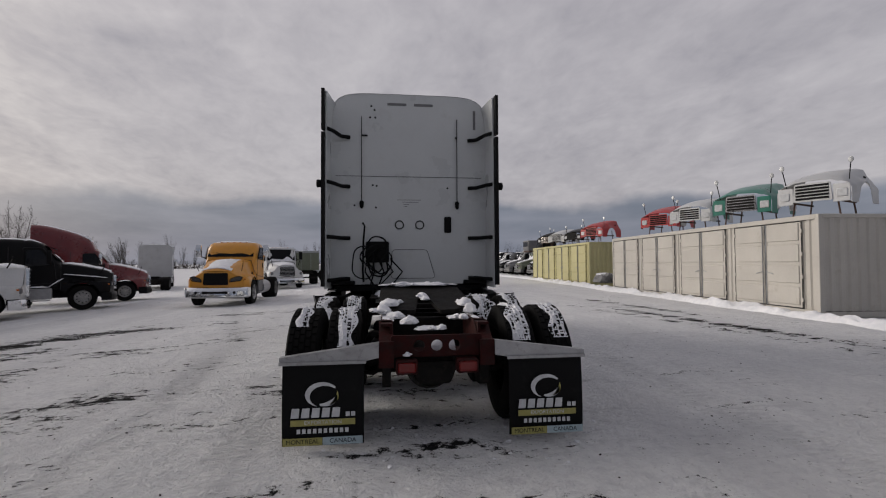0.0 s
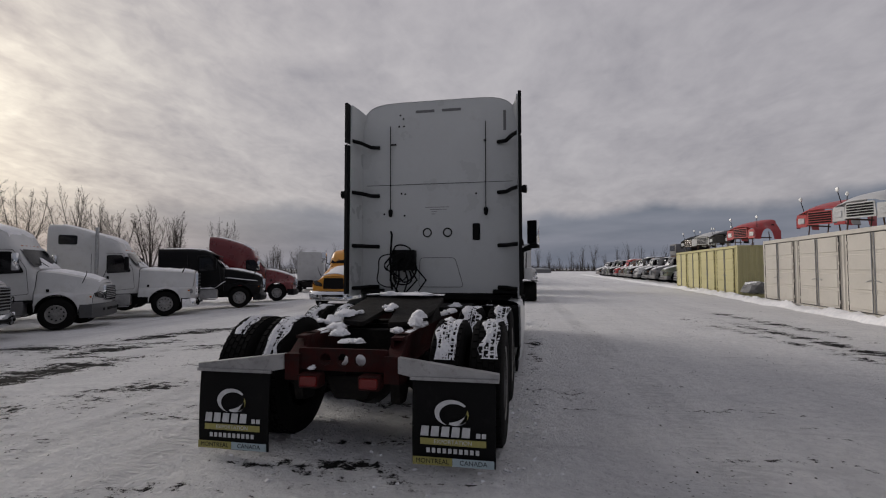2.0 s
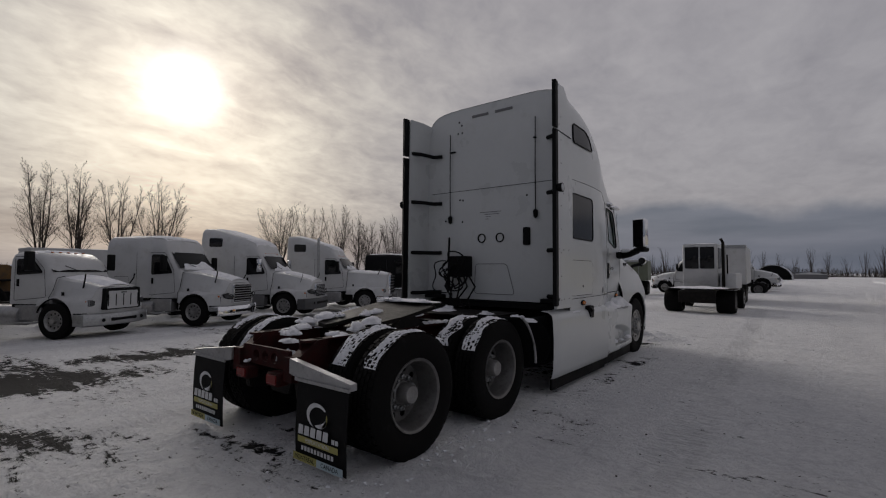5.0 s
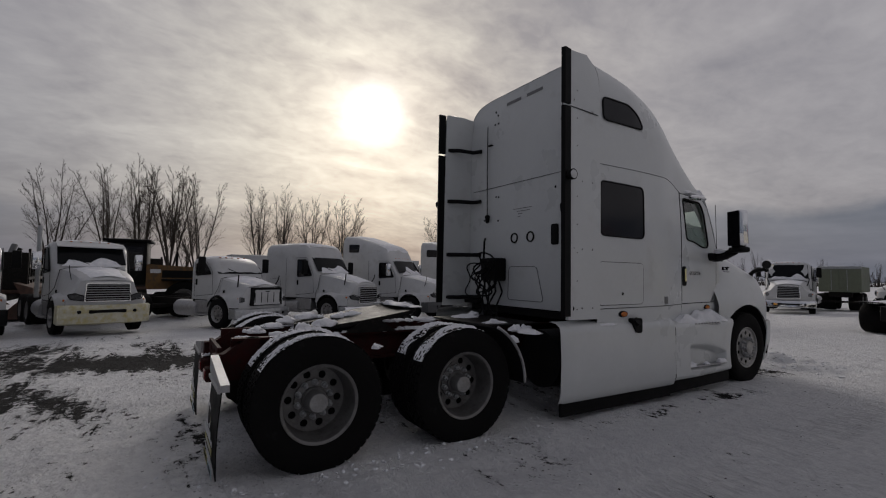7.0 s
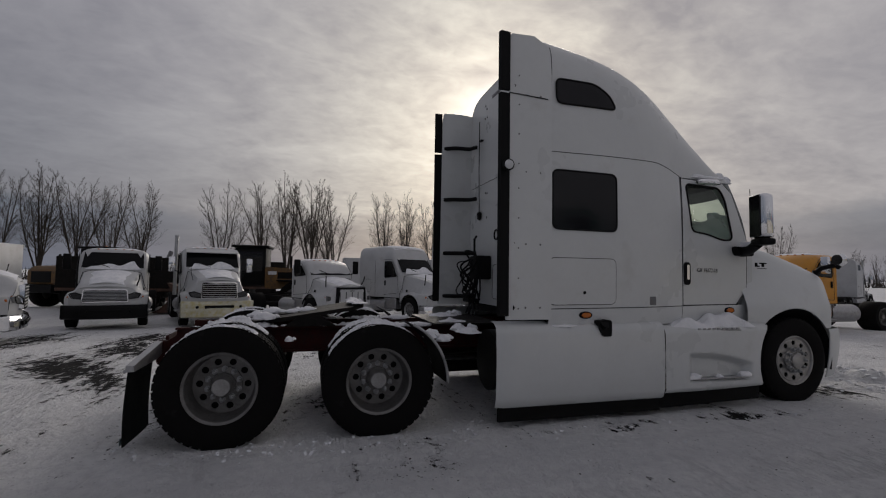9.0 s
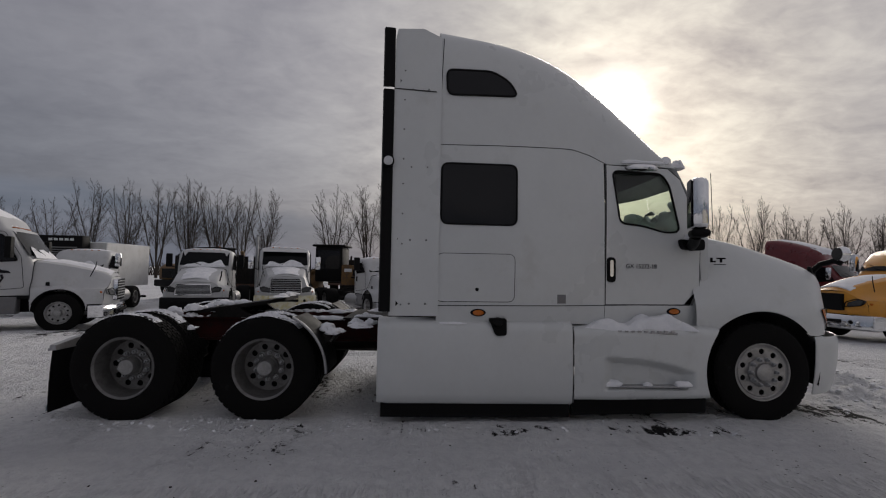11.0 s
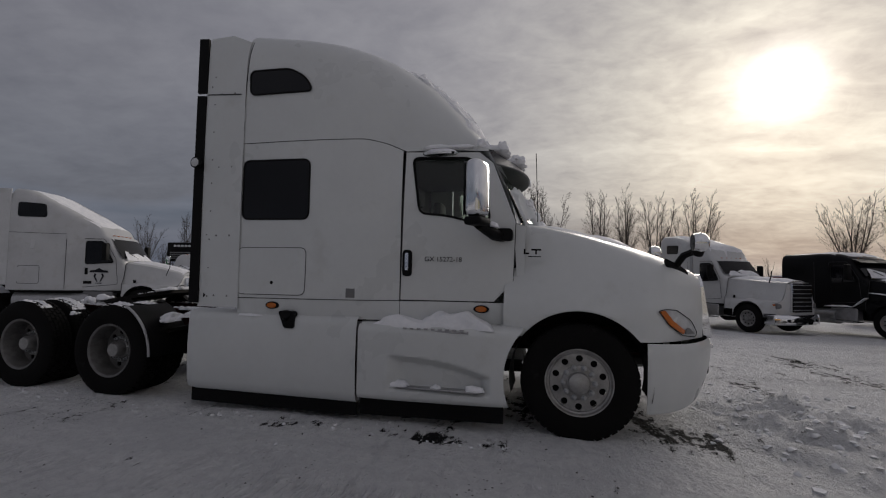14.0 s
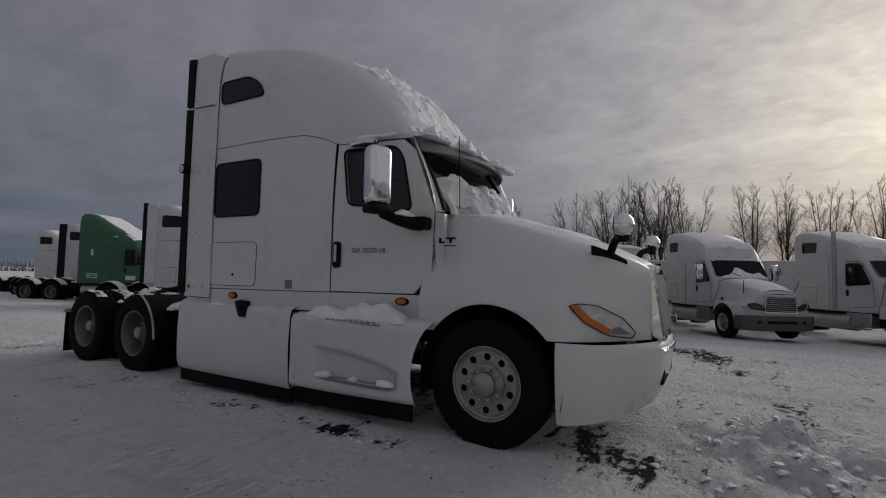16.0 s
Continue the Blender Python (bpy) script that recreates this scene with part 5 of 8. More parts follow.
# ---- mud flaps on tapered aluminium hangers
for s in (1, -1):
    hang = part("flap_hanger", prism(B(), [(s * 0.455, 0.80), (s * 0.455, 0.685), (s * 0.60, 0.655), (s * 1.19, 0.655), (s * 1.19, 0.705)], "y", -0.76, -0.70), M_ALU, truck, "tapered bare aluminium flap hanger")
    part("hanger_lip", box(B(), min(s * 0.55, s * 1.19), max(s * 0.55, s * 1.19), -0.775, -0.76, 0.648, 0.672), M_ALU, hang)
    secs = []
    for z in np.linspace(0.055, 0.665, 10):
        lean = -0.02 * math.sin((0.66 - z) * 4)
        secs.append([(x, -0.75 + lean - 0.012 * math.sin(x * 6) * (0.66 - z), z) for x in np.linspace(s * 0.565, s * 1.165, 8)])
    bm = loft(B(), secs)
    bmesh.ops.solidify(bm, geom=bm.faces[:], thickness=0.008)
    flap = part("mud_flap", bm, M_FLAP, truck, "black rubber mud flap with a white and yellow print")
    cx, fy = s * 0.865, -0.789
    def flat(bm_, x0, x1, z0, z1):
        return box(bm_, x0, x1, fy - 0.002, fy, z0, z1)
    # a swoosh in place of the mark
    def swoosh(a0, a1, r0, w, cz, sx, n=22):
        bm_ = B()
        up, dn = [], []
        for k in range(n + 1):
            a = radians(a0 + (a1 - a0) * k / n)
            ww = w * math.sin(math.pi * (0.12 + 0.88 * k / n))
            up.append((cx + sx * (r0 + ww) * math.cos(a), cz + (r0 + ww) * math.sin(a) * 0.9))
            dn.append((cx + sx * (r0 - ww) * math.cos(a), cz + (r0 - ww) * math.sin(a) * 0.9))
        loft(bm_, [[(u, fy - 0.001, v), (q, fy - 0.001, t)] for (u, v), (q, t) in zip(up, dn)])
        return bm_
    part("print_swoosh", swoosh(40, 250, 0.095, 0.018, 0.425, 1.2), M_PRINTW, flap)
    part("print_swoosh", swoosh(255, 365, 0.075, 0.018, 0.425, 1.3), M_PRINTW, flap)
    part("print_swoosh", swoosh(300, 372, 0.105, 0.013, 0.44, 1.0), M_PRINTY, flap)
    for k in range(5):
        x0 = cx - 0.235 + k * 0.074
        part("print_bar", prism(B(), [(x0, 0.265), (x0 + 0.058, 0.265), (x0 + 0.064, 0.335), (x0 + 0.010, 0.335)], "y", fy - 0.002, fy), M_PRINTW, flap)
    for k in range(2):
        part("print_bar", flat(B(), cx + 0.165 + k * 0.04, cx + 0.195 + k * 0.04, 0.267, 0.30), M_PRINTW, flap)
    part("print_band", flat(B(), cx - 0.235, cx + 0.235, 0.205, 0.25), M_PRINTY, flap)
    words("EXPORTATION", 0.040, M_PRINTW, flap, pose(cx, fy - 0.003, 0.228, 90), extrude=0.0005)
    for k in range(10):
        part("print_bar", flat(B(), cx - 0.19 + k * 0.039, cx - 0.165 + k * 0.039, 0.150, 0.183), M_PRINTW, flap)
    part("print_band", flat(B(), cx - 0.29, cx - 0.005, 0.062, 0.118), M_PRINTY, flap)
    part("print_band", flat(B(), cx - 0.003, cx + 0.29, 0.062, 0.118), M_PRINTB, flap)
    words("MONTREAL", 0.046, M_INK, flap, pose(cx - 0.148, fy - 0.003, 0.090, 90), extrude=0.0005)
    words("CANADA", 0.046, M_INK, flap, pose(cx + 0.145, fy - 0.003, 0.090, 90), extrude=0.0005)
words("GX 15272-18", 0.066, M_INK, truck, pose(side_x(5.13, 1.58) + 0.010, 5.13, 1.57, 90, 0, 90 + 9.6), name="handwritten_number", extrude=0.0005)

# ---------------------------------------------------------------- parked trucks


def far_tyre_mesh(w, r=0.5):
    h = w / 2
    bm = lathe(B(), [(-h * 0.8, 0.27), (-h, 0.33), (-h, r - 0.05), (-h * 0.8, r), (h * 0.8, r), (h, r - 0.05), (h, 0.33), (h * 0.8, 0.27)], 32)
    for k in range(3):
        a = -h * 0.5 + h * 0.5 * k
        lathe(bm, [(a - 0.012, r + 0.002), (a, r - 0.01), (a + 0.012, r + 0.002)], 32)
    me = finish(bm, 40)
    me.materials.append(M_RUBBER)
    return me


def far_rim_mesh(dish):
    bm = lathe(B(), [(0.10, 0.265), (0.125, 0.285), (0.12, 0.295), (0.09, 0.26), (dish, 0.245), (dish, 0.15), (dish + 0.02, 0.14), (dish + 0.02, 0.09), (dish + 0.10, 0.08), (dish + 0.11, 0.0)], 28)
    for k in range(10):
        a = k * math.tau / 10
        lathe(bm, [(dish + 0.02, 0.014), (dish + 0.045, 0.012), (dish + 0.046, 0.0)], 6, (0, 0.118 * math.cos(a), 0.118 * math.sin(a)))
    me = finish(bm, 35)
    me.materials.append(M_RIMALU if dish > 0 else M_RIM)
    return me


def rim_hole_mesh(dish):
    bm = lathe(B(), [(dish + 0.002, 0.026), (dish + 0.004, 0.0)], 10)
    me = finish(bm, 0)
    me.materials.append(M_BLACK)
    return me


FT1, FT2, FR1, FR2 = far_tyre_mesh(0.28), far_tyre_mesh(0.60), far_rim_mesh(0.06), far_rim_mesh(-0.02)
FH1, FH2 = rim_hole_mesh(0.06), rim_hole_mesh(-0.02)


def far_wheel(root, x, y, dual=False, holes=True, r=0.5):
    s = 1 if x > 0 else -1
    w = part("wheel", FT2 if dual else FT1, None, root, m=pose(x, y, r, 0, 0, 0 if s > 0 else 180) @ Matrix.Diagonal((1, r / 0.5, r / 0.5, 1)))
    rim = part("rim", FR2 if dual else FR1, None, w, m=Matrix.Translation((0.17 if dual else 0.02, 0, 0)))
    if holes:
        for k in range(10):
            a = k * math.tau / 10 + 0.3
            part("rim_hole", FH2 if dual else FH1, None, w, m=Matrix.Translation(((0.17 if dual else 0.02), 0.2 * math.cos(a), 0.2 * math.sin(a))))
    return w


def snow_sheet(name, pts_fn, nu, nv, m, label, thick=0.05, seed=0, edge=0.3, kind="", crumble=0.0):
    """A blanket of snow over a surface given by pts_fn(u, v); thinner and ragged at the edges."""
    bm = B()
    rows, low = [], []
    for j in range(nv + 1):
        r, q = [], []
        for i in range(nu + 1):
            u, v = i / nu, j / nv
            p = Vector(pts_fn(u, v))
            e = min(u, 1 - u, v, 1 - v) / 0.22
            h = thick * min(1.0, max(0.0, e)) ** 0.6 * (0.75 + 0.5 * noise.noise(p * 3.1 + Vector((seed, 0, 0))) + 0.35 * noise.noise(p * 9 + Vector((0, seed, 0))))
            if crumble:
                h += thick * crumble * (0.55 * noise.noise(p * 7 + Vector((seed, 3, 1))) + 0.45 * noise.noise(p * 19 + Vector((1, seed, 5)))) * min(1.0, max(0.0, e))
            jit = Vector((noise.noise(p * 4 + Vector((7, seed, 0))), noise.noise(p * 4 + Vector((seed, 9, 0))), 0)) * edge * 0.12
            if e < 0.4:
                p = p + jit
            r.append(bm.verts.new(p + Vector((0, 0, max(0.004 if not crumble else -0.03, h)))))
            q.append(bm.verts.new(p - Vector((0, 0, 0.004 if not crumble else 0.034))))
        rows.append(r)
        low.append(q)
    for a in (rows, low):
        for j in range(nv):
            for i in range(nu):
                bm.faces.new((a[j][i], a[j][i + 1], a[j + 1][i + 1], a[j + 1][i]))
    for j in range(nv):
        for i in (0, nu):
            bm.faces.new((rows[j][i], rows[j + 1][i], low[j + 1][i], low[j][i]))
    for i in range(nu):
        for j in (0, nv):
            bm.faces.new((rows[j][i], rows[j][i + 1], low[j][i + 1], low[j][i]))
    return solo(name, bm, M_SNOW, label, "snow", kind, "snow on the trucks", m, 60)


def tractor(label, m, paint, hood=1.75, sleeper=1.8, roof="high", group="parked trucks", bumper=None, stacks=0, axles=2, tail=3.2, nose_z=1.30, cowl_z=1.72,
            nose_w=0.80, grille="bars", extender=False, top=3.75, visor=False, cab_z=2.62, snow=True, seed=1, frame_mat=None, name="parked_tractor", fifth=True, headlight=M_LAMP, square=False,
            fairing=False, win=True, bump_z=0.70):
    """A conventional tractor, nose at y = 0 and running back along -y."""
    frame_mat = frame_mat or M_DARKMET
    t = thing(name, label, "truck", m, group)
    yc, arch_y, arch_r = -hood, -1.12, 0.60
    yd = yc - 1.28
    yb = yd - sleeper
    W, WS = 1.04, (1.19 if sleeper else 1.04)
    # hood and fenders
    ys = sorted(set([arch_y + arch_r * math.sin(a) for a in np.linspace(-1.55, 1.55, 17)] + list(np.linspace(arch_y + arch_r + 0.02, -0.04, 5)) + list(np.linspace(yc, arch_y - arch_r - 0.02, 3))))
    secs = []
    for y in ys:
        f = min(1.0, max(0.0, (y - yc) / hood))
        d = abs(y - arch_y)
        zl = 0.52 + math.sqrt(max(0, arch_r ** 2 - d * d)) if d < arch_r else (0.72 if y > arch_y else 0.80)
        zt = cowl_z + (nose_z - cowl_z) * f ** (1.5 if not square else 1.0) - (0.09 * max(0, (f - 0.86) / 0.14) ** 2 if not square else 0.02)
        xf = 1.06 + 0.06 * math.sin(f * math.pi) - 0.13 * max(0.0, (f - 0.80) / 0.20) ** 2
        xt = 0.82 + (nose_w - 0.2 - 0.82) * f
        fz = min(zt - 0.12, max(zl + 0.05, 1.12))
        pts = [(xf, zl), (xf, max(zl + 0.02, fz - 0.12)), (xf - 0.06, fz), ((xf + xt) / 2 - 0.02, fz + 0.05), (xt + 0.04, (fz + zt) / 2 + 0.02), (xt - 0.03, zt - 0.05), (xt - 0.14, zt - 0.005), (0.0, zt + 0.02)]
        bow = 0.19 * max(0.0, (f - 0.6) / 0.4) ** 2
        h = [(x, y - bow * x * x, z) for x, z in pts]
        secs.append(h + [(-x, yy, z) for x, yy, z in h[-2::-1]])
    part("hood", loft(B(), secs), paint, t, smooth=45)
    zn = nose_z - (0.07 if not square else 0.0)
    edge = sorted((z, x) for x, z in pts)
    front = B()
    loft(front, [[(x * lerp_table(edge, z), -0.04 - 0.19 * (x * lerp_table(edge, z)) ** 2 + 0.035 * math.sin((z - 0.6) / (zn - 0.6) * math.pi), z) for x in np.linspace(-1, 1, 13)] for z in np.linspace(0.60, zn + 0.01, 13)])
    part("nose_panel", front, paint, t)
    g0, dz = bump_z + 0.09, 0.45 * (bump_z - 0.70)
    gw = nose_w - 0.30
    pad = 0.085 if grille == "slats" else 0.03
    g = part("grille", prism(B(), rounded([(-gw, g0), (gw, g0), (gw * 0.94, zn - 0.05), (-gw * 0.94, zn - 0.05)], 0.05), "y", -0.10, 0.03), M_CHROME if grille == "bars" else M_BLACK, t)
    part("grille_back", prism(B(), rounded([(-gw + pad, g0 + 0.03), (gw - pad, g0 + 0.03), (gw * 0.94 - pad, zn - 0.05 - pad), (-gw * 0.94 + pad, zn - 0.05 - pad)], 0.04), "y", 0.0, 0.034), M_WHITE2 if grille == "slats" else M_BLACK, g)
    if grille == "bars":
        for k in range(7):
            z = g0 + 0.06 + (zn - 0.13 - g0 - 0.06) * k / 6
            part("grille_bar", box(B(), -gw + 0.05, gw - 0.05, 0.02, 0.05, z, z + 0.026, 0.004), M_STEEL, g)
    elif grille == "slats":
        for k in range(5):
            x = -gw + 0.12 + (2 * gw - 0.24) * k / 4
            part("grille_slat", box(B(), x - 0.016, x + 0.016, 0.03, 0.045, g0 + 0.10, zn - 0.22, 0.006), M_BLACK, g)
        part("badge", box(B(), -0.10, 0.10, 0.03, 0.046, zn - 0.20, zn - 0.17, 0.006), M_BLACK, g)
    for s in (1, -1):
        if square:
            part("headlight", box(B(), s * 0.82 - 0.13, s * 0.82 + 0.13, -0.24, -0.13, 0.92 + dz, 1.07 + dz, 0.02, 2), headlight, t)
        else:
            hl = sheet(B(), [rounded([(0.50, 0.93), (0.86, 0.98), (0.93, 1.10), (0.78, 1.13), (0.54, 1.04)], 0.03)], lambda u, v, q, s=s: (s * u, -0.025 - 0.19 * u * u + 0.05 + q, v + dz), 0.04)
            part("headlight", hl, headlight, t)
        if square:
            part("lamp_bezel", box(B(), s * 0.82 - 0.15, s * 0.82 + 0.15, -0.25, -0.145, 0.90 + dz, 1.09 + dz, 0.02, 2), M_GREY, t)
        else:
            ring = [(s * u, 0.072 - 0.19 * u * u, v + dz) for u, v in rounded([(0.49, 0.92), (0.87, 0.97), (0.945, 1.10), (0.78, 1.145), (0.53, 1.05)], 0.03)]
            part("lamp_bezel", tube(B(), ring + ring[:1], 0.014, 5), M_BLACK, t)
        arch = [(s * 1.085, arch_y + arch_r * 0.995 * math.cos(a_), 0.52 + arch_r * 0.995 * math.sin(a_)) for a_ in np.linspace(0.35, math.pi - 0.35, 14)]
        part("arch_lip", tube(B(), arch, 0.022, 5), M_BLACK, t)
        part("hood_seam", tube(B(), [(s * 1.07, yc + 0.01, 0.85), (s * 1.065, yc + 0.01, 1.15), (s * 0.95, yc + 0.01, 1.35), (s * 0.84, yc + 0.01, cowl_z - 0.05), (s * 0.6, yc + 0.01, cowl_z + 0.005)], 0.010, 4), M_SEAM, t)
        # black strip along the cab's base stands for the shaded gap below it
        part("sill", box(B(), s * (W - 0.03) - 0.02, s * (W - 0.03) + 0.02, yb + 0.05, yc + 0.02, 0.86, 0.955, 0.01), M_BLACK, t)
        part("hood_latch", box(B(), s * 0.96 - 0.015, s * 0.96 + 0.02, yc + 0.30, yc + 0.38, 1.20, 1.30, 0.008), M_BLACK, t)
        part("hood_mirror", tube(B(), [(s * 0.78, -0.55, nose_z - 0.05), (s * 0.86, -0.42, nose_z + 0.22), (s * 0.87, -0.40, nose_z + 0.36)], 0.022 if seed % 2 else 0.012, 6), M_BLACK, t)
        part("turn_lamp", box(B(), s * 0.98 - 0.03, s * 0.98 + 0.03, -0.34, -0.22, 1.0, 1.06, 0.01), M_AMBER, t)
    # bumper
    bz = [0.34, 0.38, 0.34 + (bump_z - 0.34) * 0.6, bump_z - 0.04, bump_z]
    bm = loft(B(), [[(x, 0.10 - 0.24 * (abs(x) / 1.1) ** 3 - (0.10 if k in (0, 4) else 0.03 if k == 3 else 0.0), z) for x in np.linspace(-1.13, 1.13, 17)] for k, z in enumerate(bz)])
    bp = part("bumper", bm, bumper or M_CHROME, t, smooth=50)
    for s in (1, -1):
        part("bumper_end", box(B(), s * 1.12 - 0.02, s * 1.12 + 0.02, -0.50, -0.14, 0.36, bump_z - 0.01, 0.015), bumper or M_CHROME, bp)
    part("bumper_opening", box(B(), -0.46, 0.46, 0.03, 0.108, bump_z - 0.24, bump_z - 0.14, 0.02), M_BLACK, bp)
    for s in (1, -1):
        part("fog_lamp", lathe(B(), [(0.0, 0.05), (0.02, 0.05), (0.03, 0.03), (0.032, 0.0)], 12, (s * 0.68, 0.045, bump_z - 0.19), "y"), M_BLACK, bp)
    # cab and sleeper shell with a rising roof
    if roof == "high":
        zt = [(yb - 0.02, top), (yb + 0.5, top - 0.03), (yd - 0.2, top - 0.34 if sleeper > 1 else top - 0.1), (yd + 0.5, (top + cab_z) / 2 - 0.06), (yc - 0.60, cab_z + 0.10), (yc - 0.46, cab_z), (yc - 0.22, 2.22), (yc, cowl_z + 0.04)]
    elif roof == "slope":
        drop = [(0.0, 0.0), (0.4, 0.05), (1.07, 0.36), (1.9, 0.76), (2.45, 1.06)]
        zt = [(yb - 0.02, top)] + [(yb + a * (yc - 0.60 - yb) / 2.58, top - b * (top - cab_z) / 1.32) for a, b in drop[1:]] + [(yc - 0.60, cab_z + 0.06), (yc - 0.46, cab_z), (yc - 0.22, 2.22), (yc, cowl_z + 0.04)]
    elif roof == "mid":
        zt = [(yb - 0.02, top), (yc - 1.0, top), (yc - 0.62, top - 0.12), (yc - 0.46, cab_z), (yc - 0.22, 2.22), (yc, cowl_z + 0.04)]
    else:
        zt = [(yb - 0.02, cab_z + 0.05), (yc - 0.8, cab_z + 0.06), (yc - 0.46, cab_z), (yc - 0.22, 2.22), (yc, cowl_z + 0.04)]
    secs = []
    for y in list(np.linspace(yb, yc - 0.46, 22)) + [yc - 0.34, yc - 0.22, yc - 0.1, yc]:
        z1 = smooth_table(zt, y) if y < yc - 0.5 else lerp_table(zt, y)
        w = WS if y < yd - 0.25 else (W + (WS - W) * max(0.0, min(1.0, (yd + 0.15 - y) / 0.4)))
        w -= 0.10 * max(0.0, (y - (yc - 0.7)) / 0.7) ** 2
        lean = 0.10 if z1 > 3 else 0.05
        k = min(0.5, (z1 - 0.95) * 0.4)
        h = [(w, y, 0.95), (w, y, 1.5 if z1 > 1.9 else 1.2), (w, y, max(1.3, z1 - k)), (w - lean * 0.4, y, z1 - k * 0.45), (w - lean - 0.05, y, z1 - 0.08), (w - lean - 0.18, y, z1 - 0.012), (0, y, z1 + 0.02)]
        secs.append(h + [(-a, b, c) for a, b, c in h[-2::-1]])
    cab = part("cab", loft(B(), secs, True), paint, t, smooth=50)
    wsb, wst = Vector((0.90, yc - 0.035, cowl_z + 0.10)), Vector((0.87, yc - 0.425, cab_z - 0.08))
    rows = [[(wsb.lerp(wst, v).x * u, wsb.lerp(wst, v).y + 0.025 - 0.05 * abs(u) ** 3, wsb.lerp(wst, v).z + 0.02) for u in np.linspace(-1, 1, 9)] for v in (0, 0.5, 1)]
    wscr = part("windscreen", loft(B(), rows), M_SCREEN, cab, "dark windscreen with snow along the bottom")
    part("wiper", tube(B(), [(0.1, wsb.y + 0.05, wsb.z + 0.03), (0.55, wsb.y - 0.02, wsb.z + 0.20)], 0.012, 5), M_BLACK, wscr)
    for s in (1, -1):
        wx = s * (W + 0.006)
        dw = rounded([(yc - 0.26, 1.84), (yc - 1.08, 1.78), (yc - 1.08, cab_z - 0.16), (yc - 0.58, cab_z - 0.16)], 0.07)
        part("door_window", prism(B(), dw, "x", wx - s * 0.03, wx), M_GLASSDK, cab)
        dl = [(yc - 0.12, 1.15), (yc - 1.15, 1.05), (yc - 1.15, cab_z - 0.08), (yc - 0.55, cab_z - 0.08), (yc - 0.2, 1.95)]
        ring = [(wx - s * 0.004, u, v) for u, v in rounded(dl, 0.06)]
        part("door_seam", tube(B(), ring + ring[:1], 0.007, 4), M_SEAM, cab)
        part("door_handle", box(B(), wx - 0.02, wx + 0.02, yc - 1.08, yc - 1.0, 1.45, 1.66, 0.012), M_BLACK, cab)
        part("door_mirror", box(B(), s * 1.34 - 0.11, s * 1.34 + 0.11, yc - 0.42, yc - 0.28, 1.90, 2.44, 0.03, 2), M_BLACK if seed % 2 or roof == "slope" else M_CHROME, t)
        part("mirror_arm", tube(B(), [(s * 1.34, yc - 0.33, 1.98), (s * 1.02, yc - 0.30, 1.85)], 0.02, 6), M_BLACK, t)
        part("window_trim", tube(B(), [(wx + s * 0.002, u, v) for u, v in dw + dw[:1]], 0.014, 4), M_BLACK, cab)
        if roof == "slope" and win:
            sw = rounded([(yb + 0.22, top - 0.46), (yb + 0.98, top - 0.50), (yb + 1.05, top - 0.92), (yb + 0.22, top - 0.92)], 0.10)
            part("bunk_window", prism(B(), sw, "x", s * (WS - 0.08), s * (WS + 0.008)), M_GLASSDK, cab)
        if roof == "slope":
            part("body_seam", tube(B(), [(s * (WS + 0.001), yb + 0.02, 2.72), (s * (WS + 0.001), yd - 0.3, 2.70)], 0.006, 4), M_SEAM, cab)
            part("vent", box(B(), s * WS - 0.01, s * WS + 0.014, yb + 0.62, yb + 0.74, 2.22, 2.50, 0.01), paint if extender else M_WHITE2, cab)
        if sleeper > 1.2 and roof == "high" and win:
            sw = rounded([(yb + 0.35, top - 0.42), (yb + 0.95, top - 0.44), (yb + 0.95, top - 0.80), (yb + 0.35, top - 0.80)], 0.07)
            part("bunk_window", prism(B(), sw, "x", s * (WS - 0.06), s * (WS + 0.008)), M_GLASSDK, cab)
        if sleeper:
            part("sleeper_seam", tube(B(), [(s * (WS + 0.001), yd - 0.28, 1.0), (s * (WS + 0.001), yd - 0.28, 2.55)], 0.007, 4), M_SEAM, cab)
            part("sleeper_door_seam", tube(B(), [(s * (WS + 0.002), u, v) for u, v in rounded([(yb + 0.3, 1.15), (yb + 0.9, 1.15), (yb + 0.9, 1.7), (yb + 0.3, 1.7)], 0.06)], 0.006, 4), M_SEAM, cab)
        if extender:
            part("side_extender", box(B(), s * (WS - 0.005) - 0.02, s * (WS - 0.005) + 0.02, yb - 0.42, yb + 0.02, 1.1, top - 0.06, 0.01), M_BLACK if extender == "black" else paint, cab)
            if extender != "black":
                part("extender_edge", box(B(), s * (WS - 0.005) - 0.03, s * (WS - 0.005) + 0.03, yb - 0.58, yb - 0.40, 1.1, top, 0.01), M_BLACK, cab)
        for k in range(stacks if s > 0 or stacks > 1 else 0):
            if k == 0:
                st = part("exhaust_pipe", tube(B(), [(s * 1.14, yd - 0.12 if sleeper else yb - 0.14, 1.0), (s * 1.14, yd - 0.12 if sleeper else yb - 0.14, max(3.3, top - 0.1))], 0.065, 12), M_STEEL, t)
        # tank, steps, lower body
        if fairing:
            part("side_fairing", box(B(), s * 1.12 - 0.03, s * 1.12 + 0.03, yb + 0.05, yc - 0.05, 0.28, 0.93, 0.02), paint, t)
        else:
            tk = part("fuel_tank", tube(B(), [(s * 0.86, yb + 0.15 if sleeper else yb - 0.9, 0.62), (s * 0.86, yd + 0.35, 0.62)], 0.29, 20), M_ALU, t)
            part("step", box(B(), s * 1.08 - 0.10, s * 1.08 + 0.10, yc - 1.05, yc - 0.30, 0.42, 0.46, 0.01), M_ALU, t)
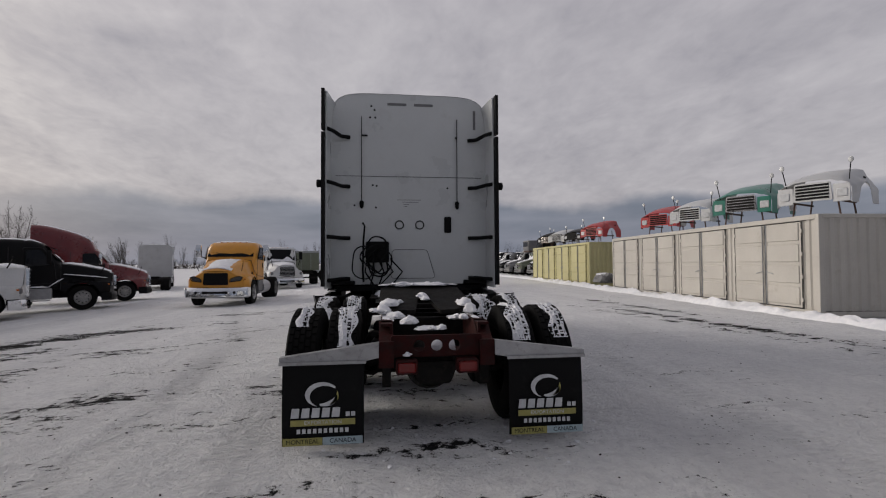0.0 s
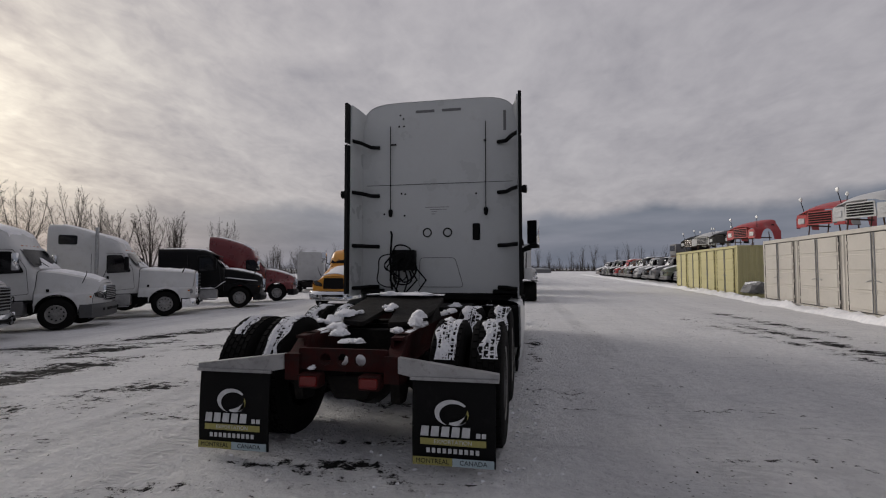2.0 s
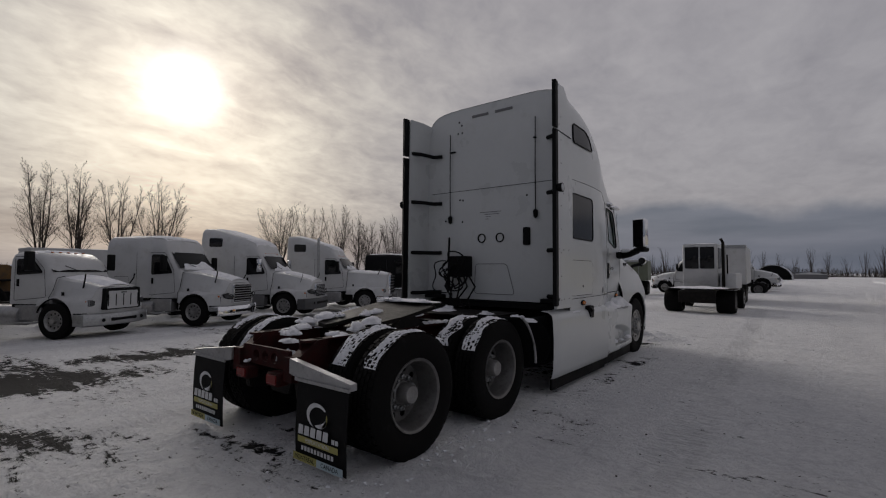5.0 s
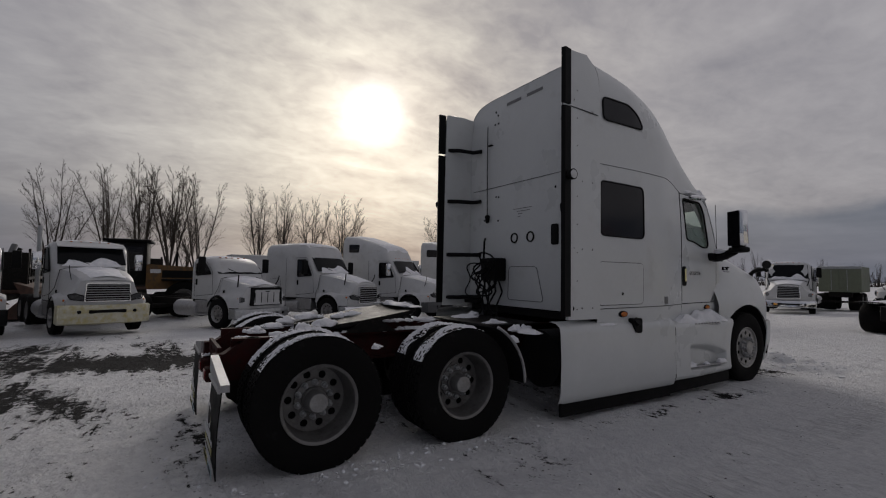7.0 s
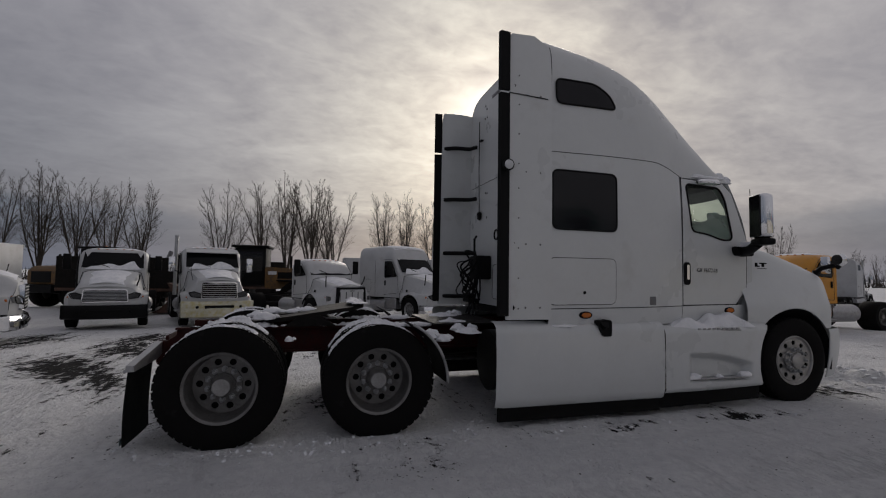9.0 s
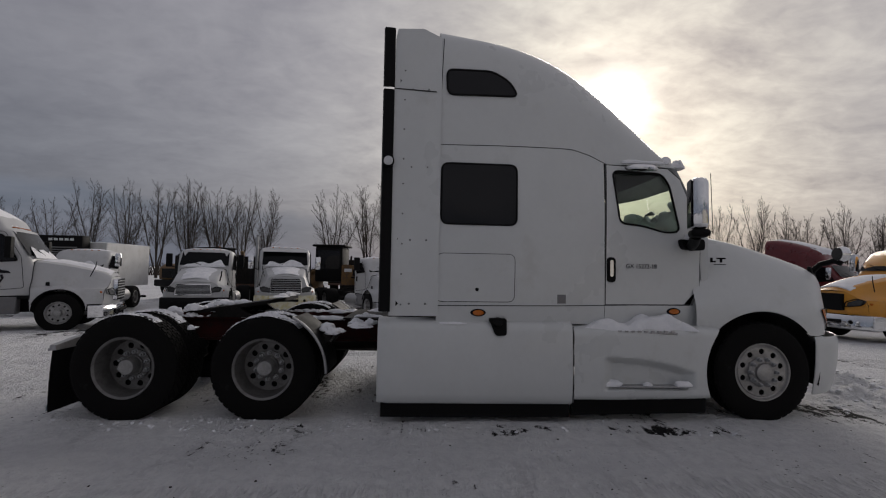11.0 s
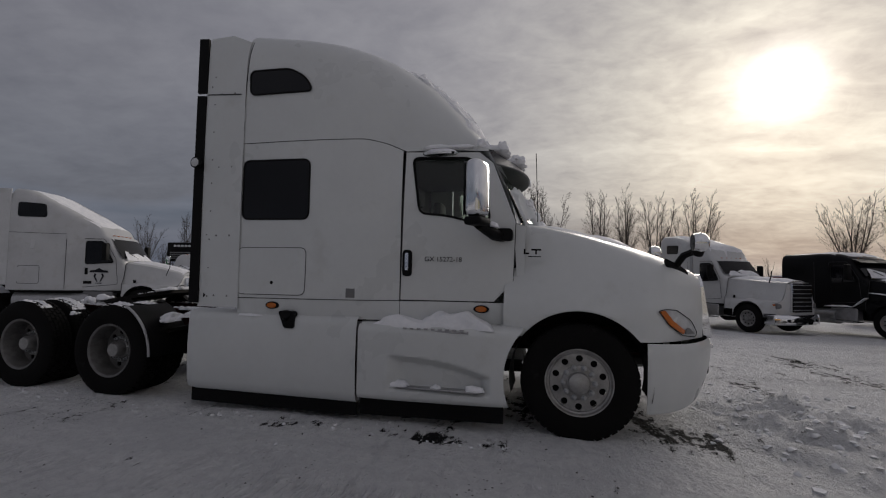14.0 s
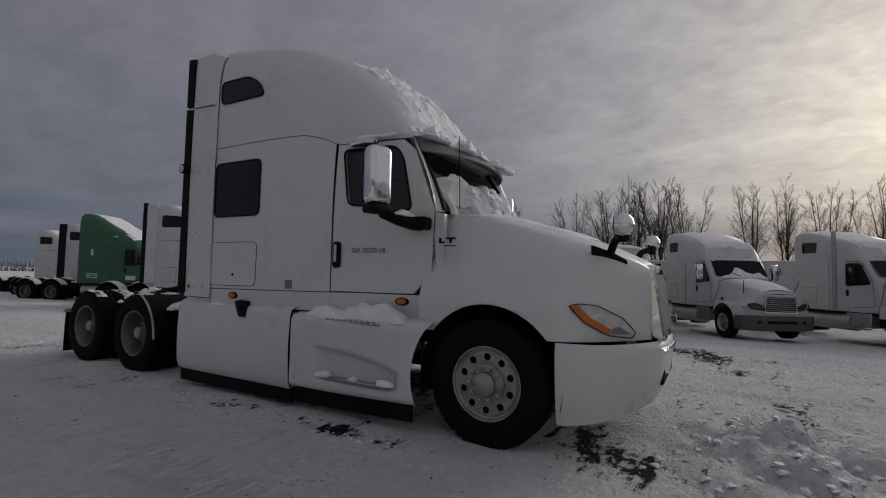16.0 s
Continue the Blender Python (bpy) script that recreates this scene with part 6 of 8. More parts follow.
            part("step_box", box(B(), s * 0.92 - 0.16, s * 0.92 + 0.14, yc - 1.1, yc - 0.25, 0.48, 0.92, 0.02), M_ALU if seed % 2 else M_GREY, t)
    if visor:
        part("sun_visor", prism(B(), [(yc - 0.5, cab_z + 0.03), (yc - 0.18, cab_z - 0.10), (yc - 0.18, cab_z - 0.13), (yc - 0.5, cab_z)], "x", -0.9, 0.9), M_BLACK if visor == "black" else paint, cab)
    for k in range(5):
        x = -0.5 + 0.25 * k
        part("roof_marker", box(B(), x - 0.028, x + 0.028, yc - 0.60, yc - 0.52, cab_z + 0.045, cab_z + 0.075, 0.01), M_AMBER, cab)
    # chassis
    ye = yb - tail
    if roof == "slope":
        for s in (1, -1):
            for k in range(2):
                arc = [(ye + 0.55 + 1.3 * k + 0.60 * math.cos(a), 0.5 + 0.60 * math.sin(a)) for a in np.linspace(0.35, math.pi - 0.35, 12)]
                part("mudguard", loft(B(), [[(x, y, z) for y, z in arc] for x in (s * 0.70, s * 1.16)]), M_BLACK, t)
                snow_sheet("snow_cover", lambda u, v: (s * (0.78 + 0.37 * v), ye + 0.55 + 1.3 * k - 0.61 * math.cos(0.6 + 1.94 * u), 0.5 + 0.61 * math.sin(0.6 + 1.94 * u)), 14, 4, m, "snow lying on a parked truck's mudguard", 0.05, seed + k)
    for s in (1, -1):
        part("frame_rail", box(B(), s * 0.40 - 0.045, s * 0.40 + 0.045, ye, -0.15, 0.66, 0.90, 0.008), frame_mat, t)
        far_wheel(t, s * 0.98, arch_y)
        for k in range(axles):
            far_wheel(t, s * 0.86, ye + 0.55 + 1.3 * k, True)
    for k in range(axles):
        part("axle", tube(B(), [(-0.9, ye + 0.55 + 1.3 * k, 0.5), (0.9, ye + 0.55 + 1.3 * k, 0.5)], 0.09, 10), frame_mat, t)
    part("front_axle", tube(B(), [(-0.9, arch_y, 0.45), (0.9, arch_y, 0.45)], 0.07, 8), frame_mat, t)
    part("underbody", box(B(), -0.62, 0.62, yb, -0.3, 0.5, 0.98, 0.03), M_BLACK, t)
    part("rear_crossmember", box(B(), -0.42, 0.42, ye, ye + 0.06, 0.62, 0.90), frame_mat, t)
    if fifth:
        part("fifth_wheel", prism(B(), rounded([(-0.45, ye + 0.6), (0.45, ye + 0.6), (0.42, ye + 1.6), (-0.42, ye + 1.6)], 0.1), "z", 0.98, 1.05), frame_mat, t)
    if snow:
        kinds = lambda w: "fresh snow lying on a parked truck's " + w
        light = snow == "light"
        snow_sheet("snow_cover", lambda u, v: ((u - 0.5) * (1.50 - 0.45 * v), yc + 0.02 + v * (hood - 0.16), cowl_z + 0.03 + (nose_z - cowl_z) * (v * 0.9) ** (1.5 if not square else 1.0) - 0.10 * (2 * u - 1) ** 2), 14, 16, m, kinds("hood"), 0.02 if light else 0.06, seed, crumble=2.2 if light else 0.0)
        snow_sheet("snow_cover", lambda u, v: ((u - 0.5) * 1.75, yb + 0.06 + v * (yc - 0.62 - yb - 0.06), smooth_table(zt, yb + 0.06 + v * (yc - 0.62 - yb - 0.06)) + 0.012 - 0.06 * (2 * u - 1) ** 4), 12, 14, m, kinds("roof"), 0.028 if roof == "slope" else 0.05, seed + 3)
        drift = lambda u, v: v * max(0.05, 0.24 + 0.42 * noise.noise(Vector((u * 2.6, seed * 1.7, 0))))
        if seed % 9 != 8:
            snow_sheet("snow_cover", lambda u, v: ((u - 0.5) * 1.62 * (1 - 0.25 * v), wsb.lerp(wst, drift(u, v)).y + 0.03 + 0.05 * (1 - v), wsb.lerp(wst, drift(u, v)).z + 0.02 - 0.06 * (1 - v)), 20, 9, m, kinds("windscreen"), 0.06, seed + 5)
    return t


def at(x, y, heading):
    """Pose of a truck whose nose middle stands at x, y; heading in degrees, 0 along +y, 90 along -x."""
    return pose(x, y, lie(x), 0, 0, heading)


# the row that faces the lane, noses towards +x
tractor("white day-cab truck with a dark bumper and snowy hood", at(-11.7, -5.6, -76), M_WHITE2, hood=1.7, sleeper=0, roof="day", bumper=M_BLACK, nose_z=1.40, cowl_z=1.86, cab_z=2.58, tail=5.0, axles=1, seed=1, nose_w=0.92, fifth=False, headlight=M_LAMPDK, bump_z=0.78)
tractor("white day-cab tractor with a yellowed dirty bumper", at(-12.1, -2.35, -72), M_WHITE2, hood=1.75, sleeper=0, roof="day", bumper=mat("yellowed_bumper_paint", (0.60, 0.58, 0.46), 0.5, vary=0.2, dirt=(0.42, 0.34, 0.08), dirt_amount=0.45),
        nose_z=1.66, cowl_z=1.95, cab_z=2.74, tail=3.5, seed=2, stacks=1, top=3.4, nose_w=0.88, headlight=M_LAMPDK, visor="paint", bump_z=0.90)
tractor("white snub day-cab truck with a black grille surround", at(-12.4, 2.15, -60), M_WHITE2, hood=1.35, sleeper=0, roof="day", bumper=M_STEEL, nose_z=1.46, cowl_z=1.74, cab_z=2.38, tail=5.5, seed=35, grille="slats", square=True, nose_w=0.95, fifth=False, headlight=M_LAMPDK)
tractor("white mid-roof sleeper tractor with chrome grille bars", at(-12.6, 6.0, -62), M_WHITE2, hood=1.8, sleeper=1.5, roof="mid", top=3.14, nose_z=1.56, cowl_z=1.90, seed=7, nose_w=0.85, cab_z=2.64, headlight=M_LAMPDK)
tractor("white high-roof sleeper tractor with a grey bumper", at(-13.05, 9.8, -60), M_WHITE2, hood=1.75, sleeper=1.8, roof="high", top=3.75, bumper=M_BUMPDK, bump_z=0.80, nose_z=1.52, cowl_z=1.90, seed=10, cab_z=2.64, headlight=M_LAMPDK)
tractor("white long-nose sleeper tractor with an exhaust stack", at(-13.2, 14.4, -57), M_WHITE2, hood=2.1, sleeper=1.7, roof="high", top=3.70, square=True, nose_z=1.84, cowl_z=1.97, seed=13, stacks=1, nose_w=0.80, cab_z=2.66)
tractor("black flat-top sleeper tractor with snow on its edges", at(-12.3, 18.2, -60), M_BLKPAINT, hood=1.85, sleeper=1.5, roof="mid", top=2.86, bumper=M_BLKPAINT, nose_z=1.52, cowl_z=1.92, seed=5, visor="black", cab_z=2.62)
for a, b, z0, z1, thick in (((1.10, -3.1), (1.16, -2.2), 0.95, 0.97, 0.06), ((1.08, -2.2), (1.14, -1.75), 0.98, 1.30, 0.05), ((1.02, -1.75), (0.90, -0.3), 1.48, 1.30, 0.04)):
    snow_sheet("snow_cover", lambda u, v: (a[0] + (b[0] - a[0]) * v + 0.14 * (u - 0.5), a[1] + (b[1] - a[1]) * v, z0 + (z1 - z0) * v), 5, 16, at(-12.3, 18.2, -60), "snow on a black truck's ledges", thick, 83)
tractor("dark red high-roof sleeper tractor", at(-13.25, 23.4, -64), M_REDPAINT, hood=1.8, sleeper=1.8, roof="high", top=3.85, bumper=M_BLACK, nose_z=1.42, cowl_z=1.92, seed=8, win=False)
# the amber truck on the lane
tractor("amber yellow day-cab truck with a chrome bumper and bare chassis", at(-6.65, 14.1, 181), M_YEL, hood=1.75, sleeper=0, roof="day", bumper=M_CHROME, nose_z=1.40, cowl_z=1.80, cab_z=2.48, tail=2.6, axles=1, seed=26, nose_w=0.74, fifth=False, frame_mat=M_BLACK, headlight=M_LAMPDK, grille="plain", snow="light", bump_z=0.74)
# further off behind it
tractor("white high-roof sleeper tractor seen from behind", at(-20.5, 41.0, 20), M_WHITE2, hood=1.8, sleeper=1.8, roof="high", top=3.6, seed=14, stacks=2)
tractor("white day-cab truck facing the lane", at(-8.9, 32.0, 190), M_WHITE2, hood=1.7, sleeper=0, roof="day", seed=16, nose_z=1.4, cab_z=2.7, tail=4.0)
tractor("white aerodynamic high-roof sleeper tractor", at(-6.9, 40.5, 90), M_WHITE2, hood=1.8, sleeper=1.9, roof="high", top=3.8, seed=17, fairing=True)
tractor("white day-cab tractor with a chrome nose", at(-6.5, 26.5, 202), M_WHITE2, hood=1.9, sleeper=0, roof="day", seed=19, nose_z=1.5, cab_z=2.65, tail=4.5, square=True)
# the angled row south of the camera's start
lane_truck = tractor("white high-roof sleeper tractor with black extender edges", at(-8.15, -6.0, 22), M_WHITE2, hood=1.75, sleeper=1.9, roof="slope", cab_z=2.66, top=4.12, seed=20, extender="white", nose_z=1.50, cowl_z=1.86, tail=2.5)
# a dark emblem over the door, a badge below it, a step box with holes
dx, dy = 1.053, -2.42
emblem = part("door_emblem", prism(B(), [(dy - 0.28, 1.52), (dy + 0.28, 1.52), (dy + 0.24, 1.58), (dy + 0.10, 1.60), (dy, 1.66), (dy - 0.10, 1.60), (dy - 0.24, 1.58)], "x", dx - 0.01, dx), M_INK, lane_truck, "black emblem on the door")
for s in (1, -1):
    part("emblem_stroke", prism(B(), [(dy + s * 0.03, 1.22), (dy + s * 0.07, 1.24), (dy + s * 0.15, 1.40), (dy + s * 0.12, 1.49), (dy + s * 0.07, 1.47), (dy + s * 0.10, 1.40)], "x", dx - 0.01, dx), M_INK, emblem)
part("emblem_base", box(B(), dx - 0.01, dx, dy - 0.09, dy + 0.09, 1.17, 1.195), M_INK, emblem)
for y, w in ((-2.98, 0.07), (-2.74, 0.12)):
    part("number_plate", box(B(), dx - 0.01, dx + 0.006, y - w, y + w, 1.16, 1.25, 0.008), M_BLACK, lane_truck, "dark plate low on the door")
green_truck = tractor("green high-roof sleeper tractor with white print bars", at(-8.8, -13.2, 24), M_GREEN, hood=1.75, sleeper=2.0, roof="slope", top=4.2, seed=22, extender=False, win=False, nose_z=1.50, cowl_z=1.86, cab_z=2.66)
for k, (y, z, w) in enumerate(((-4.45, 1.36, 0.12), (-4.15, 1.36, 0.14), (-4.45, 1.27, 0.15), (-4.12, 1.27, 0.10), (-4.45, 1.18, 0.11), (-4.14, 1.18, 0.13))):
    part("print_bar", box(B(), 1.185, 1.197, y - w, y + w, z, z + 0.035), M_PRINTW, green_truck)
part("sill_plate", box(B(), 1.04, 1.056, -2.75, -2.25, 1.12, 1.32, 0.01), M_PRINTW, green_truck, "pale plate on the door")
snow_sheet("snow_cover", lambda u, v: (1.06 + 0.10 * v, -4.0 + 0.85 * u, 3.22 - 0.14 * u), 16, 3, at(-8.8, -13.2, 24), "strip of snow on a green truck's roof ledge", 0.06, 77)
tractor("white high-roof sleeper tractor behind the green one", at(-9.9, -17.6, 24), M_WHITE2, hood=1.75, sleeper=1.9, roof="slope", top=4.05, seed=23, cab_z=2.66, extender="black")
tractor("white sleeper tractor at the end of the row", at(-10.6, -23.4, 24), M_WHITE2, hood=1.75, sleeper=1.8, roof="slope", top=4.0, seed=25, cab_z=2.66)


# ---- yard tractor seen from behind
def yard_tractor(m):
    t = thing("yard_tractor", "white yard tractor with a tall narrow cab and snowy deck", "truck", m, "parked trucks")
    cab = part("cab", box(B(), -0.95, 0.35, 1.9, 3.3, 1.05, 3.15, 0.06, 2), M_WHITE2, t)
    for x in (-0.86, -0.28):
        part("rear_window", box(B(), x, x + 0.52, 1.885, 1.9, 1.95, 3.0, 0.02, 2), M_GLASSDK, cab)
    for s in (0.358, -0.958):
        part("side_window", box(B(), s - 0.005, s + 0.005, 2.1, 3.1, 1.95, 2.95, 0.004), M_GLASSDK, cab)
    part("engine_cover", box(B(), 0.40, 1.0, 2.0, 3.9, 0.9, 1.75, 0.08, 2), M_WHITE2, t)
    part("exhaust_pipe", tube(B(), [(0.55, 1.95, 1.0), (0.55, 1.95, 3.2), (0.50, 1.8, 3.35)], 0.06, 10), M_DARKMET, t)
    part("air_line_stand", tube(B(), [(0.7, 1.9, 1.7), (0.72, 1.7, 2.6)], 0.03, 6), M_BLACK, t)
    for s in (1, -1):
        part("frame_rail", box(B(), s * 0.42 - 0.05, s * 0.42 + 0.05, -0.7, 4.2, 0.6, 0.9, 0.01), M_DARKMET, t)
        far_wheel(t, s * 0.88, 0.0, True)
        far_wheel(t, s * 0.98, 3.4)
        part("mudguard", box(B(), s * 0.9 - 0.33, s * 0.9 + 0.33, -0.62, 0.62, 1.03, 1.07, 0.01), M_DARKMET, t)
    part("deck", box(B(), -0.5, 0.5, -0.7, 1.8, 0.9, 1.0, 0.02), M_DARKMET, t)
    part("rear_plate", box(B(), -0.62, 0.62, -0.72, -0.64, 0.45, 0.95, 0.02), M_DARKMET, t)
    part("axle", tube(B(), [(-0.9, 0, 0.5), (0.9, 0, 0.5)], 0.1, 10), M_DARKMET, t)
    snow_sheet("snow_cover", lambda u, v: ((u - 0.5) * 1.9, -0.6 + v * 1.2, 1.06), 12, 8, m, "fresh snow on the deck of the yard tractor", 0.09, 31)
    snow_sheet("snow_cover", lambda u, v: (-0.9 + u * 1.2, 1.95 + v * 1.3, 3.15), 8, 8, m, "fresh snow on the roof of the yard tractor", 0.05, 32)


yard_tractor(pose(0.45, 17.2, 0) @ Matrix.Diagonal((1, 1, 0.86, 1)))


def van_trailer(name, label, m, length, w, z0, z1, paint, axles=True, doors=True):
    t = thing(name, label, "trailer", m, "parked trucks")
    body = part("body", box(B(), -w / 2, w / 2, 0, length, z0, z1, 0.03), paint, t)
    part("rear_frame", box(B(), -w / 2 - 0.01, w / 2 + 0.01, -0.03, 0.0, z1 - 0.14, z1 + 0.01), M_STEEL, body)
    if doors:
        for s in (1, -1):
            d = part("rear_door", box(B(), min(s * 0.02, s * (w / 2 - 0.06)), max(s * 0.02, s * (w / 2 - 0.06)), -0.03, -0.002, z0 + 0.08, z1 - 0.18, 0.006), paint, body)
            part("lock_rod", tube(B(), [(s * 0.35, -0.05, z0 + 0.1), (s * 0.35, -0.05, z1 - 0.2)], 0.016, 6), M_STEEL, d)
    part("bumper_bar", box(B(), -w / 2 + 0.1, w / 2 - 0.1, -0.04, 0.04, 0.45, 0.56), M_DARKMET, t)
    if axles:
        for s in (1, -1):
            far_wheel(t, s * (w / 2 - 0.36), 1.0, True, False)
            far_wheel(t, s * (w / 2 - 0.36), 2.2, True, False)
    part("subframe", box(B(), -0.5, 0.5, 0.1, length, z0 - 0.3, z0, 0.02), M_DARKMET, t)
    snow_sheet("snow_cover", lambda u, v: ((u - 0.5) * (w - 0.04), 0.03 + v * (length - 0.06), z1), 8, 12, m, "fresh snow on the roof of a van body", 0.05, 40 + length)
    return t


van_trailer("van_trailer", "white van body seen from behind", pose(0.2, 23.6, 0, 0, 0, 3), 6, 2.4, 0.95, 2.85, M_WHITE2)
van_trailer("van_trailer", "grey-green box body on a truck chassis", pose(-6.2, 32.0, lie(-4.9), 0, 0, 10), 3.2, 1.9, 1.05, 2.5, M_OLIVE)
lettered = van_trailer("van_trailer", "long white lettered van trailer behind the parked row", pose(-30, 3.0, lie(-30), 0, 0, 0), 14, 2.6, 1.0, 3.2, M_WHITE2)
words("STE", 0.42, M_INK, lettered, pose(1.306, 8.2, 2.54, 90, 0, 90), extrude=0.002)
van_trailer("van_trailer", "white refrigerated van body with a black cooling unit", pose(-19.1, -12.74, lie(-17), 0, 0, -88), 3.5, 2.5, 1.1, 3.1, M_WHITE2)
reefer = thing("cooling_unit", "black cooling unit on the front of a van body", "cooling unit", pose(-15.5, -12.9, lie(-17), 0, 0, -88))
part("housing", box(B(), -0.9, 0.9, 0.0, 0.55, 2.35, 3.35, 0.05, 2), M_BLACK, reefer)
for k in range(4):
    part("vent_slat", box(B(), -0.7, 0.7, 0.54, 0.57, 2.5 + 0.1 * k, 2.55 + 0.1 * k, 0.006), M_GREY, reefer)
for k in range(5):
    part("print_bar", box(B(), -0.55 + 0.22 * k, -0.39 + 0.22 * k, 0.55, 0.556, 3.12, 3.22), M_PRINTW, reefer)
tractor("white straight truck with a dark windscreen", at(-12.2, -11.0, -80), M_WHITE2, hood=1.6, sleeper=0, roof="day", seed=28, nose_z=1.4, cab_z=2.5, tail=2.0, axles=1)

# ---------------------------------------------------------------- containers with hoods stored on top


def container(label, m, paint, length=12.19, doors=4, h=2.59, d=2.44):
    """Origin at the near front corner; the doored side lies along +y at x = 0, the depth along +x."""
    t = thing("shipping_container", label, "container", m, "containers along the lane")

    def corrugated(n, length_, along):
        pts = []
        for k in range(n):
            a = length_ * k / n
            step = length_ / n
            pts += [(a, 0.0), (a + step * 0.35, 0.0), (a + step * 0.5, 0.036), (a + step * 0.85, 0.036)]
        pts.append((length_, 0.0))
        return pts

    roof = part("roof", box(B(), 0.02, d - 0.02, 0.02, length - 0.02, h - 0.06, h - 0.015), paint, t)
    part("floor", box(B(), 0.02, d - 0.02, 0.02, length - 0.02, 0.05, 0.16), M_DARKMET, t)
    for y in (0.0, length):
        sg = 1 if y == 0 else -1
        bm = loft(B(), [[(0.07 + a, y + sg * (0.02 + q), z) for a, q in corrugated(9, d - 0.14, 0)] for z in (0.15, h - 0.10)])
        part("end_wall", bm, paint, t)
        for x in (0.06, d - 0.06):
            part("corner_post", box(B(), x - 0.06, x + 0.06, min(y, y + sg * 0.12), max(y, y + sg * 0.12), 0.0, h, 0.01), paint, t)
        for z0, z1 in ((0.0, 0.15), (h - 0.10, h)):
            part("end_rail", box(B(), 0.12, d - 0.12, min(y, y + sg * 0.06), max(y, y + sg * 0.06), z0, z1, 0.008), paint, t)
    bm = loft(B(), [[(d - 0.02 - q, 0.12 + a, z) for a, q in corrugated(40, length - 0.24, 0)] for z in (0.15, h - 0.10)])
    part("back_wall", bm, paint, t)
    for z0, z1 in ((0.0, 0.17), (h - 0.13, h)):
        part("side_rail", box(B(), 0.0, 0.07, 0.12, length - 0.12, z0, z1, 0.008), paint, t)
        part("side_rail", box(B(), d - 0.07, d, 0.12, length - 0.12, z0, z1, 0.008), paint, t)
    pitch = (length - 0.24) / doors
    for k in range(doors):
        y0 = 0.12 + pitch * k
        gap = 0.40
        # corrugated panel between the door sets
        bm = loft(B(), [[(0.035 + q, y0 + a, z) for a, q in corrugated(2, gap, 0)] for z in (0.17, h - 0.13)])
        part("side_wall", bm, paint, t)
        ya, yb = y0 + gap, y0 + pitch - 0.02
        mid = (ya + yb) / 2
        for p, q in ((ya + 0.02, mid - 0.008), (mid + 0.008, yb - 0.02)):
            dr = part("door", box(B(), 0.012, 0.045, p, q, 0.19, h - 0.15, 0.008), paint, t)
            for j in range(4):
                z0 = 0.27 + j * 0.56
                part("door_panel", box(B(), -0.012, 0.014, p + 0.08, q - 0.08, z0, z0 + 0.46, 0.012), paint, dr)
            ins = q - 0.06 if p < mid - 0.3 else p + 0.06
            rod = part("lock_rod", tube(B(), [(-0.022, ins, 0.2), (-0.022, ins, h - 0.16)], 0.014, 6), M_STEEL, dr)
            part("lock_handle", tube(B(), [(-0.03, ins, 1.12), (-0.035, ins + (0.25 if p > mid - 0.3 else -0.25), 1.06)], 0.012, 6), M_STEEL, rod)
            out = p if p < mid - 0.3 else q
            for j in range(4):
                part("hinge", box(B(), -0.012, 0.02, out - 0.035, out + 0.035, 0.35 + j * 0.6, 0.45 + j * 0.6, 0.006), paint, dr)
            ring = [(0.010, u, v) for u, v in ((p, 0.19), (q, 0.19), (q, h - 0.15), (p, h - 0.15))]
            part("door_gasket", tube(B(), ring + ring[:1], 0.015, 4), M_SEAM, dr)
    # stencilled marks as bars, a small yellow notice
    for j in range(9):
        part("stencil_bar", box(B(), -0.004, 0.003, 0.75 + 0.06 * j, 0.79 + 0.06 * j, 2.12, 2.18), M_GREY, t)
    for j in range(4):
        part("stencil_bar", box(B(), -0.004, 0.003, 0.85 + 0.06 * j, 0.89 + 0.06 * j, 1.99, 2.05), M_GREY, t)
    part("notice", box(B(), -0.004, 0.003, 0.80, 0.92, 1.62, 1.80), M_PRINTY, t)
    return t


container("pale grey shipping container with four double side doors", pose(10.3, 5.9, 0.0, 0, 0, -4), M_CONT)
container("cream yellow shipping container with side doors", pose(11.45, 21.4, 0.0, 0, 0, -3), M_CONTY)
container("pale grey shipping container behind the first", pose(13.0, 5.2, 0.0, 0, 0, -4), M_CONT)


